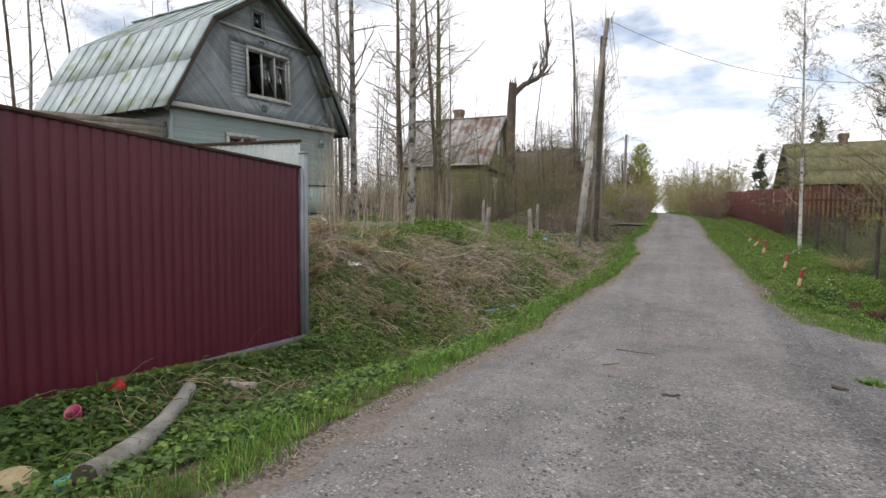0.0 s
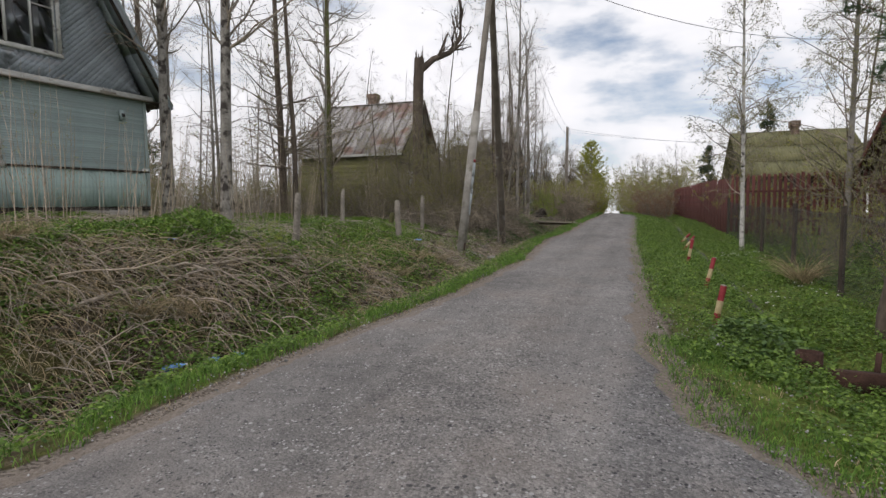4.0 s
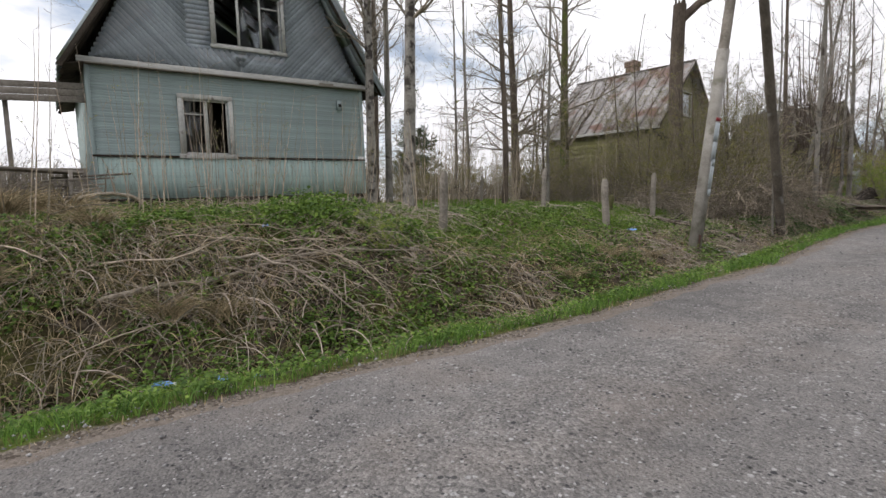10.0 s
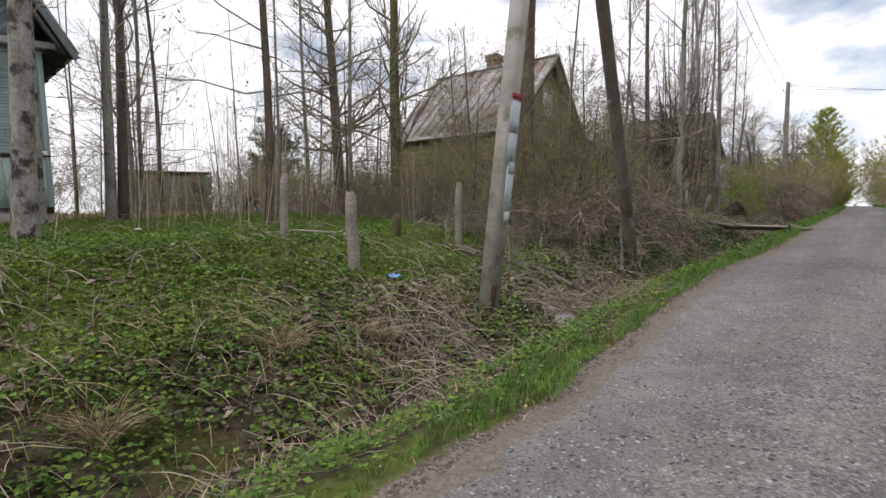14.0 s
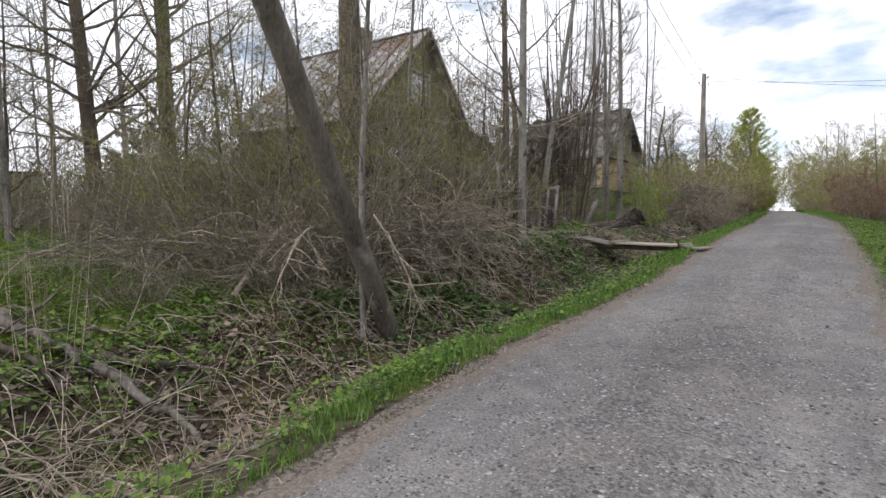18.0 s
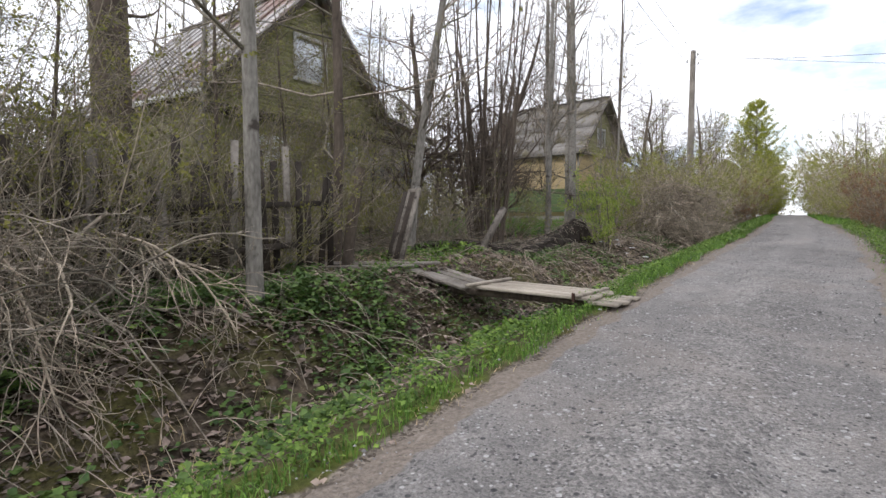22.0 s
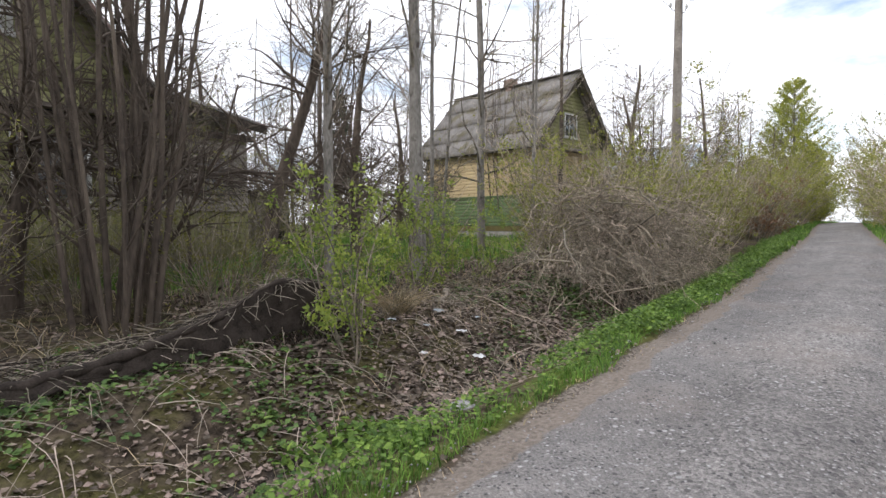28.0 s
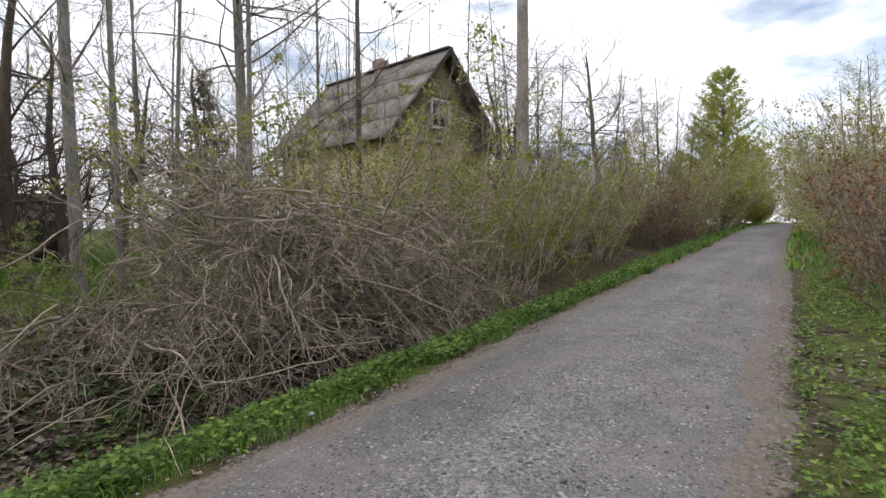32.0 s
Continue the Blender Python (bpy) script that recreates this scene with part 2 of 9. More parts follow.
def soil_mat():
    """Soil and leaf litter, with moss and turf where the sheet's own mask says that turf grows."""
    m = bpy.data.materials.new("soil")
    m.use_nodes = True
    n, l = m.node_tree.nodes, m.node_tree.links
    b = n["Principled BSDF"]
    tc = n.new("ShaderNodeTexCoord")

    def noise_at(scale, detail=7.0):
        t = n.new("ShaderNodeTexNoise")
        t.inputs["Scale"].default_value, t.inputs["Detail"].default_value = scale, detail
        l.new(tc.outputs["Object"], t.inputs["Vector"])
        return t.outputs["Fac"]

    def ramped(fac, a, ca, z, cz):
        r = n.new("ShaderNodeValToRGB")
        r.color_ramp.elements[0].position, r.color_ramp.elements[1].position = a, z
        r.color_ramp.elements[0].color, r.color_ramp.elements[1].color = (*ca, 1), (*cz, 1)
        l.new(fac, r.inputs["Fac"])
        return r.outputs["Color"]
    litter = ramped(noise_at(9.0), 0.32, (0.017, 0.013, 0.010), 0.7, (0.15, 0.118, 0.085))
    green = ramped(noise_at(14.0), 0.3, (0.055, 0.078, 0.016), 0.7, (0.145, 0.18, 0.042))
    att = n.new("ShaderNodeAttribute")
    att.attribute_name = "turf"
    add = n.new("ShaderNodeMath")
    add.operation = "MULTIPLY_ADD"
    add.inputs[1].default_value = 0.9
    l.new(noise_at(2.3), add.inputs[0])
    l.new(att.outputs["Fac"], add.inputs[2])
    cut = ramped(add.outputs[0], 0.72, (0, 0, 0), 0.98, (1, 1, 1))
    moss = ramped(noise_at(20.0), 0.3, (0.045, 0.042, 0.014), 0.7, (0.13, 0.125, 0.04))
    mossy = n.new("ShaderNodeMixRGB")
    l.new(ramped(noise_at(1.3), 0.46, (0, 0, 0), 0.62, (0.8, 0.8, 0.8)), mossy.inputs["Fac"])
    l.new(litter, mossy.inputs["Color1"])
    l.new(moss, mossy.inputs["Color2"])
    rubble = n.new("ShaderNodeTexVoronoi")
    rubble.inputs["Scale"].default_value = 55.0
    l.new(tc.outputs["Object"], rubble.inputs["Vector"])
    grain = n.new("ShaderNodeSeparateColor")
    l.new(rubble.outputs["Color"], grain.inputs["Color"])
    dirt = ramped(grain.outputs[0], 0.0, (0.075, 0.060, 0.048), 1.0, (0.26, 0.225, 0.19))
    edge = n.new("ShaderNodeAttribute")
    edge.attribute_name = "stony"
    spread = n.new("ShaderNodeMath")
    spread.operation = "MULTIPLY_ADD"
    spread.inputs[1].default_value = 1.0
    l.new(noise_at(4.0), spread.inputs[0])
    l.new(edge.outputs["Fac"], spread.inputs[2])
    rough_edge = n.new("ShaderNodeMixRGB")
    l.new(ramped(spread.outputs[0], 0.86, (0, 0, 0), 1.06, (1, 1, 1)), rough_edge.inputs["Fac"])
    x = n.new("ShaderNodeMixRGB")
    l.new(cut, x.inputs["Fac"])
    l.new(mossy.outputs["Color"], x.inputs["Color1"])
    l.new(green, x.inputs["Color2"])
    l.new(x.outputs["Color"], rough_edge.inputs["Color1"])
    l.new(dirt, rough_edge.inputs["Color2"])
    l.new(rough_edge.outputs["Color"], b.inputs["Base Color"])
    b.inputs["Roughness"].default_value = 0.95
    b.inputs["Specular IOR Level"].default_value = 0.1
    bp = n.new("ShaderNodeBump")
    bp.inputs["Strength"].default_value, bp.inputs["Distance"].default_value = 0.8, 0.05
    l.new(noise_at(26.0), bp.inputs["Height"])
    l.new(bp.outputs["Normal"], b.inputs["Normal"])
    return m


GRAVEL, SOIL = gravel_mat(), soil_mat()
STONE = mat("stone", (0.10, 0.098, 0.097), (0.36, 0.352, 0.345), 20, 0.9, 0.3, 90, island=0.6)
GRASS = mat("fresh_grass", (0.062, 0.134, 0.023), (0.160, 0.298, 0.052), 3, 0.6, 0, 20, island=0.5, translucent=0.22)
WEED = mat("weed_leaf", (0.058, 0.112, 0.021), (0.178, 0.290, 0.052), 4, 0.6, 0, 25, island=0.5, translucent=0.28)
MOSS = mat("moss_tuft", (0.085, 0.098, 0.02), (0.20, 0.215, 0.046), 4, 0.8, 0, 25, island=0.4, translucent=0.15)
LAWN = mat("lawn_leaf", (0.078, 0.142, 0.022), (0.205, 0.325, 0.052), 3, 0.6, 0, 20, island=0.5, translucent=0.28)
POPLARLEAF = mat("poplar_leaf", (0.225, 0.255, 0.03), (0.41, 0.44, 0.075), 3, 0.6, 0, 20, island=0.35, translucent=0.45)
DARKWEED = mat("bramble_leaf", (0.042, 0.088, 0.026), (0.13, 0.21, 0.05), 4, 0.55, 0, 25, island=0.5, translucent=0.15)
STRAW = mat("dry_grass", (0.21, 0.165, 0.09), (0.50, 0.415, 0.255), 5, 0.9, 0, 30, island=0.55, translucent=0.15)
DEADSTEM = mat("dead_stem", (0.17, 0.14, 0.105), (0.46, 0.40, 0.325), 6, 0.9, 0, 30, island=0.4)
LITTER = mat("fallen_leaf", (0.07, 0.052, 0.040), (0.30, 0.24, 0.195), 6, 0.9, 0, 30, island=0.6)
TWIG = mat("twig_bark", (0.09, 0.076, 0.060), (0.35, 0.305, 0.24), 8, 0.9, 0, 30, island=0.55)
PALETWIG = mat("pale_twig", (0.185, 0.15, 0.112), (0.49, 0.418, 0.318), 8, 0.9, 0, 30, island=0.5)
BARK_GREY = mat("grey_bark", (0.085, 0.077, 0.066), (0.31, 0.29, 0.258), 4, 0.9, 0.6, 35, stretchy=(1, 1, 0.35), spots=(0.06, 0.05, 0.042), spot_scale=5, spot_cut=0.58)
MUD = mat("wet_mud", (0.010, 0.008, 0.006), (0.036, 0.028, 0.021), 7, 0.6, 0.4, 40, spots=(0.08, 0.06, 0.042), spot_scale=6, spot_cut=0.56, spec=0.25)
BARK_ASPEN = mat("aspen_bark", (0.12, 0.108, 0.094), (0.345, 0.325, 0.295), 5, 0.95, 0.8, 30, stretchy=(1, 1, 0.6), spots=(0.05, 0.043, 0.038), spot_scale=5, spot_cut=0.5)
BARK_MID = mat("brown_grey_bark", (0.075, 0.064, 0.054), (0.235, 0.21, 0.18), 5, 0.95, 0.8, 35, stretchy=(1, 1, 0.35), spots=(0.05, 0.042, 0.036), spot_scale=6, spot_cut=0.55)
BARK_DARK = mat("dark_bark", (0.047, 0.036, 0.030), (0.149, 0.119, 0.092), 4, 0.95, 0.8, 30, stretchy=(1, 1, 0.3))
BARK_MOSS = mat("mossy_bark", (0.05, 0.048, 0.025), (0.14, 0.13, 0.06), 4, 0.95, 0.8, 30, stretchy=(1, 1, 0.4), spots=(0.10, 0.13, 0.03), spot_scale=3, spot_cut=0.5)
BARK_BIRCH = mat("birch_bark", (0.30, 0.285, 0.265), (0.58, 0.56, 0.53), 3, 0.7, 0.3, 20, stretchy=(1, 1, 2.5), spots=(0.05, 0.045, 0.04), spot_scale=6, spot_cut=0.56)
BARK_PINE = mat("pine_bark", (0.07, 0.036, 0.026), (0.19, 0.10, 0.07), 6, 0.95, 0.9, 25, stretchy=(1, 1, 0.4))
LIME = mat("lime_leaf", (0.165, 0.225, 0.038), (0.33, 0.41, 0.088), 3, 0.6, 0, 20, island=0.35, translucent=0.4)
BUD = mat("spring_leaf", (0.175, 0.195, 0.034), (0.335, 0.352, 0.082), 3, 0.6, 0, 20, island=0.35, translucent=0.4)
OLIVE = mat("olive_leaf", (0.14, 0.146, 0.03), (0.275, 0.27, 0.075), 3, 0.6, 0, 20, island=0.35, translucent=0.35)
RUSSET = mat("russet_leaf", (0.15, 0.075, 0.035), (0.27, 0.15, 0.07), 3, 0.6, 0, 20, island=0.35, translucent=0.35)
NEEDLE = mat("pine_needle", (0.026, 0.058, 0.026), (0.08, 0.13, 0.058), 3, 0.6, 0, 20, island=0.35, translucent=0.15)
SPRUCE = mat("spruce_needle", (0.015, 0.032, 0.013), (0.04, 0.07, 0.03), 3, 0.7, 0, 20, island=0.35)
MINT = mat("mint_paint", (0.215, 0.272, 0.268), (0.37, 0.445, 0.44), 3, 0.85, 0.25, 45, stretchy=(1, 0.25, 2), vary=0.12, spots=(0.33, 0.345, 0.335), spot_scale=2.2, spot_cut=0.57)
MINT_UP = mat("faded_blue_green_paint", (0.155, 0.18, 0.20), (0.315, 0.35, 0.375), 3, 0.9, 0.3, 45, vary=0.2, spots=(0.27, 0.275, 0.28), spot_scale=2, spot_cut=0.52)
MINT_SKIRT = mat("pale_mint_paint", (0.26, 0.345, 0.32), (0.40, 0.50, 0.47), 2, 0.8, 0.2, 45, stretchy=(1, 2, 0.25), vary=0.07, spots=(0.27, 0.30, 0.27), spot_scale=3, spot_cut=0.57)
TRIM = mat("weathered_white_trim", (0.30, 0.30, 0.28), (0.58, 0.58, 0.55), 4, 0.85, 0.25, 45, vary=0.08, spots=(0.22, 0.20, 0.18), spot_scale=4, spot_cut=0.58)
GREYWOOD = mat("grey_weathered_wood", (0.121, 0.105, 0.088), (0.330, 0.297, 0.259), 4, 0.95, 0.5, 50, stretchy=(0.5, 0.5, 0.5), vary=0.2)
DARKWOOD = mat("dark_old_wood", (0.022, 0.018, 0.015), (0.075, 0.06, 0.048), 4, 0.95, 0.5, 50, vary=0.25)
TARRED = mat("tarred_old_pole", (0.055, 0.046, 0.038), (0.17, 0.145, 0.12), 4, 0.9, 0.5, 40, stretchy=(1, 1, 0.25), spots=(0.25, 0.24, 0.23), spot_scale=2.5, spot_cut=0.64)
HEDGE = mat("hedge_twig", (0.12, 0.10, 0.074), (0.41, 0.362, 0.275), 8, 0.9, 0, 30, island=0.5)
PLANK = mat("pale_bridge_plank", (0.22, 0.19, 0.155), (0.44, 0.39, 0.32), 3, 0.95, 0.5, 50, stretchy=(0.4, 2, 1), vary=0.15)
TIN_MINT = mat("mossy_tin_roof", (0.27, 0.325, 0.33), (0.47, 0.53, 0.54), 1.5, 0.6, 0.2, 25, metal=0.2, vary=0.12, spots=(0.20, 0.245, 0.13), spot_scale=0.9, spot_cut=0.57)
TIN_RUST = mat("rusty_tin_roof", (0.25, 0.235, 0.225), (0.47, 0.45, 0.435), 1.2, 0.65, 0.2, 25, metal=0.2, vary=0.14, spots=(0.235, 0.155, 0.13), spot_scale=0.8, spot_cut=0.52)
SLATE = mat("grey_fibre_slate", (0.12, 0.11, 0.10), (0.26, 0.245, 0.225), 2, 0.95, 0.3, 30, vary=0.14, spots=(0.13, 0.115, 0.075), spot_scale=1.6, spot_cut=0.52)
MOSSROOF = mat("mossy_slate", (0.10, 0.10, 0.05), (0.20, 0.19, 0.10), 2, 0.95, 0.3, 30, vary=0.12)
OLIVEPAINT = mat("olive_yellow_paint", (0.115, 0.115, 0.05), (0.228, 0.222, 0.105), 3, 0.9, 0.25, 45, vary=0.15)
GREYPLY = mat("dull_grey_boarding", (0.10, 0.10, 0.105), (0.20, 0.20, 0.205), 3, 0.8, 0.2, 30, vary=0.15)
YELLOWPAINT = mat("ochre_paint", (0.36, 0.27, 0.14), (0.52, 0.41, 0.24), 3, 0.85, 0.2, 45, vary=0.08)
GREENPAINT = mat("moss_green_paint", (0.075, 0.115, 0.05), (0.14, 0.19, 0.085), 3, 0.85, 0.2, 45, vary=0.1)
CONCRETE = mat("grey_concrete", (0.20, 0.185, 0.165), (0.36, 0.34, 0.31), 4, 0.95, 0.4, 50, spots=(0.16, 0.15, 0.12), spot_scale=3)
BRICK = mat("old_brick", (0.20, 0.14, 0.11), (0.34, 0.25, 0.20), 8, 0.95, 0.4, 50, vary=0.25)
WINE = mat("wine_red_sheet", (0.064, 0.007, 0.0165), (0.094, 0.0105, 0.024), 1.0, 0.42, 0.03, 60, vary=0.05, spec=0.4)
PALESHEET = mat("pale_galvanised_sheet", (0.30, 0.34, 0.34), (0.45, 0.49, 0.49), 1.0, 0.5, 0.05, 40, metal=0.2, vary=0.05)
STEEL = mat("grey_painted_steel", (0.17, 0.185, 0.20), (0.27, 0.285, 0.305), 5, 0.5, 0.08, 60, metal=0.3)
RUSTED = mat("rusted_steel", (0.03, 0.016, 0.012), (0.085, 0.045, 0.033), 8, 0.85, 0.4, 60, metal=0.2)
REDFENCE = mat("red_brown_fence_paint", (0.072, 0.025, 0.023), (0.15, 0.054, 0.047), 4, 0.85, 0.25, 45, stretchy=(2, 2, 0.3), vary=0.2)
WIRE = mat("dark_wire", (0.05, 0.048, 0.045), (0.12, 0.115, 0.11), 10, 0.6, 0, 40, metal=0.5)
BLACK = mat("black_paint", (0.012, 0.012, 0.012), (0.03, 0.028, 0.026), 6, 0.7, 0.1, 40)
NET = mat("black_netting", (0.016, 0.012, 0.010), (0.06, 0.047, 0.038), 9, 0.95, 0.5, 60)
PAPER = mat("faded_paper", (0.33, 0.37, 0.39), (0.50, 0.54, 0.56), 7, 0.9, 0.1, 40, vary=0.12, spots=(0.30, 0.31, 0.31), spot_scale=14, spot_cut=0.55)
REDPAINT = mat("red_paint", (0.21, 0.0196, 0.028), (0.294, 0.042, 0.049), 8, 0.7, 0.1, 40)
CREAM = mat("cream_paint", (0.34, 0.272, 0.136), (0.462, 0.388, 0.231), 8, 0.8, 0.1, 40)
PINK = mat("pink_plastic", (0.62, 0.10, 0.22), (0.72, 0.16, 0.29), 4, 0.4, 0, 40)
REDPLASTIC = mat("red_plastic", (0.45, 0.02, 0.025), (0.55, 0.04, 0.045), 4, 0.4, 0, 40)
TEAL = mat("teal_plastic", (0.05, 0.24, 0.22), (0.09, 0.32, 0.29), 4, 0.5, 0, 40)
BLUEBAG = mat("blue_plastic", (0.10, 0.25, 0.62), (0.22, 0.42, 0.80), 4, 0.4, 0.1, 40)
WHITEBAG = mat("white_plastic", (0.60, 0.60, 0.60), (0.80, 0.80, 0.80), 4, 0.5, 0.1, 40)
CHALK = mat("petal_white", (0.70, 0.70, 0.66), (0.85, 0.85, 0.82), 4, 0.7, 0, 40, translucent=0.3)
# bluish white of the reflected sky, put into a base colour
SKYPALE = mat("sky_pale", (0.58, 0.62, 0.66), (0.76, 0.79, 0.82), 3, 0.9, 0.1, 40, stretchy=(1, 8, 1))
TEALROOF = mat("teal_tin_roof", (0.10, 0.20, 0.20), (0.17, 0.29, 0.28), 2, 0.6, 0.1, 30)
BLUEWALL = mat("pale_blue_wall", (0.38, 0.45, 0.52), (0.52, 0.58, 0.64), 2, 0.8, 0.1, 30)
GLASS = glass_mat("window_glass", (0.82, 0.86, 0.88))
# near-black base colour carries the rooms' lack of light
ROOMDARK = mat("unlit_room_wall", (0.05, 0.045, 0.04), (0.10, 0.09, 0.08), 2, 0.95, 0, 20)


# ---- mesh helpers ----
def mesh_from(name, verts, groups, material, smooth=False):
    me = bpy.data.meshes.new(name)
    verts = np.asarray(verts, np.float32).reshape(-1, 3)
    groups = [np.asarray(g, np.int32) for g in groups if len(g)]
    loops = np.concatenate([g.ravel() for g in groups])
    sizes = np.concatenate([np.full(len(g), g.shape[1], np.int32) for g in groups])
    me.vertices.add(len(verts))
    me.vertices.foreach_set("co", verts.ravel())
    me.loops.add(len(loops))
    me.loops.foreach_set("vertex_index", loops)
    me.polygons.add(len(sizes))
    me.polygons.foreach_set("loop_start", np.concatenate([[0], np.cumsum(sizes)[:-1]]).astype(np.int32))
    if smooth:
        me.polygons.foreach_set("use_smooth", np.ones(len(sizes), bool))
    me.update(calc_edges=True)
    if material:
        me.materials.append(material)
    return me


class Geo:
    """Collects pieces of one mesh."""

    def __init__(self):
        self.v, self.g, self.n = [], {}, 0

    def add(self, v, *faces):
        v = np.asarray(v, float).reshape(-1, 3)
        for f in faces:
            f = np.asarray(f, np.int64)
            if len(f):
                self.g.setdefault(f.shape[1], []).append(f + self.n)
        self.v.append(v)
        self.n += len(v)
        return self

    def box(self, a, b):
        (x0, y0, z0), (x1, y1, z1) = a, b
        return self.add([(x0, y0, z0), (x1, y0, z0), (x1, y1, z0), (x0, y1, z0), (x0, y0, z1), (x1, y0, z1), (x1, y1, z1), (x0, y1, z1)],
                        [(0, 3, 2, 1), (4, 5, 6, 7), (0, 1, 5, 4), (1, 2, 6, 5), (2, 3, 7, 6), (3, 0, 4, 7)])

    def beam(self, p, q, w, h, up=(0, 0, 1), cut=0.12, taper=1.0):
        """A bar from p to q, w wide and h high, its four long edges cut off."""
        p, q = np.array(p, float), np.array(q, float)
        t = (q - p) / np.linalg.norm(q - p)
        s = np.cross(t, np.array(up, float))
        if np.linalg.norm(s) < 1e-4:
            s = np.cross(t, (1.0, 0, 0))
        s /= np.linalg.norm(s)
        u = np.cross(s, t)
        c = cut * min(w, h)
        a, b = w / 2, h / 2
        ring = [(-a + c, -b), (a - c, -b), (a, -b + c), (a, b - c), (a - c, b), (-a + c, b), (-a, b - c), (-a, -b + c)]
        v = [p + s * x + u * y for x, y in ring] + [q + s * x * taper + u * y * taper for x, y in ring]
        return self.add(v, [(i, (i + 1) % 8, 8 + (i + 1) % 8, 8 + i) for i in range(8)], [tuple(range(7, -1, -1)), tuple(range(8, 16))])

    def tube(self, pts, radii, n=8, cap=True):
        v, f = tubes(np.array([pts], float), np.array([radii], float), n)
        self.add(v, f)
        if cap:
            k = len(pts)
            self.add(v[:n], [tuple(range(n - 1, -1, -1))])
            self.add(v[(k - 1) * n:], [tuple(range(n))])
        return self

    def prism(self, ring, way):
        """A flat outline (3D points) pushed along way."""
        r = np.array(ring, float)
        k = len(r)
        return self.add(np.concatenate([r, r + np.array(way, float)]), [(i, (i + 1) % k, k + (i + 1) % k, k + i) for i in range(k)],
                        [tuple(range(k - 1, -1, -1)), tuple(range(k, 2 * k))])

    def mesh(self, name, material, smooth=False):
        return mesh_from(name, np.concatenate(self.v), [np.concatenate(g) for g in self.g.values()], material, smooth)


def part(name, geo, material, parent=None, label="", smooth=False):
    ob = new(name, geo.mesh(name, material, smooth) if isinstance(geo, Geo) else geo)
    if parent:
        ob.parent = parent
    return tagged(ob, label=label)


def thing(name, m, label, category, group="", kind=""):
    ob = new(name)
    ob.empty_display_size = 0.2
    ob.matrix_basis = m
    return tagged(ob, label, category, group, kind)


def tubes(P, R, n=3):
    """P: curves x points x 3, R: radii. One open tube for each curve."""
    N, K, _ = P.shape
    T = np.gradient(P, axis=1)
    T /= np.linalg.norm(T, axis=2, keepdims=True) + 1e-9
    ref = np.where(np.abs(T[:, :1, 2:3]) > 0.9, np.array([[[1.0, 0, 0]]]), np.array([[[0, 0, 1.0]]]))
    S = np.cross(T, np.broadcast_to(ref, T.shape))
    S /= np.linalg.norm(S, axis=2, keepdims=True) + 1e-9
    U = np.cross(S, T)
    a = np.arange(n) * 2 * np.pi / n
    V = P[:, :, None] + R[:, :, None, None] * (np.cos(a)[None, None, :, None] * S[:, :, None] + np.sin(a)[None, None, :, None] * U[:, :, None])
    i = np.arange(N)[:, None, None] * K * n + np.arange(K - 1)[None, :, None] * n
    j, j2 = np.arange(n)[None, None], (np.arange(n)[None, None] + 1) % n
    F = np.stack(np.broadcast_arrays(i + j, i + j2, i + n + j2, i + n + j), -1).reshape(-1, 4)
    return V.reshape(-1, 3), F


# ---- the lie of the land ----
ROAD_Z = [(-60, .5), (0, .12), (4, .03), (8.5, -.28), (12, -.03), (16.5, .23), (20, .4), (24, .57), (28, .77), (32, 1.07), (35, 1.24), (39, 1.45),
          (43, 1.6), (60, 2.1), (80, 2.5), (110, 2.4), (400, -9), (900, -14)]
LEFT_X = [(-60, -2.4), (0, -1.9), (8, -1.85), (10.5, -1.65), (14, -1.05), (19, -.85), (23, -1.2), (26, -1.35), (30, -1.0), (45, -1.0), (60, -1.6), (75, -2.6), (90, -3.2), (120, -3.8), (900, -12)]
RIGHT_X = [(-60, 2.6), (0, 3.4), (8.9, 3.6), (9.5, 2.8), (10.2, 2.2), (12, 1.8), (17, 1.72), (27, 1.5), (45, 1.45), (50, 1.1), (60, .4), (75, -.45), (90, -1.0), (120, -1.5), (900, -9)]
PLATEAU_Z = [(-60, .1), (5.6, .1), (8.5, 1.2), (14, 1.35), (21, 1.3), (28, 1.4), (38, 1.6), (46, 1.85), (54, 2.05), (80, 2.5), (110, 2.4), (400, -9), (900, -14)]


def table(rows, v):
    return np.interp(v, [r[0] for r in rows], [r[1] for r in rows])


def wobble(x, y, k=1.0, s=0.0):
    """A cheap smooth unevenness between about -1 and 1."""
    return (np.sin(x * 1.7 * k + 1.3 * np.sin(y * 0.9 * k + s)) + np.sin(y * 1.3 * k + 1.7 * np.sin(x * 1.1 * k + 2.0 + s)) + 0.6 * np.sin((x + y) * 3.1 * k + s)) / 2.6


def smooth01(v):
    v = np.clip(v, 0, 1)
    return v * v * (3 - 2 * v)


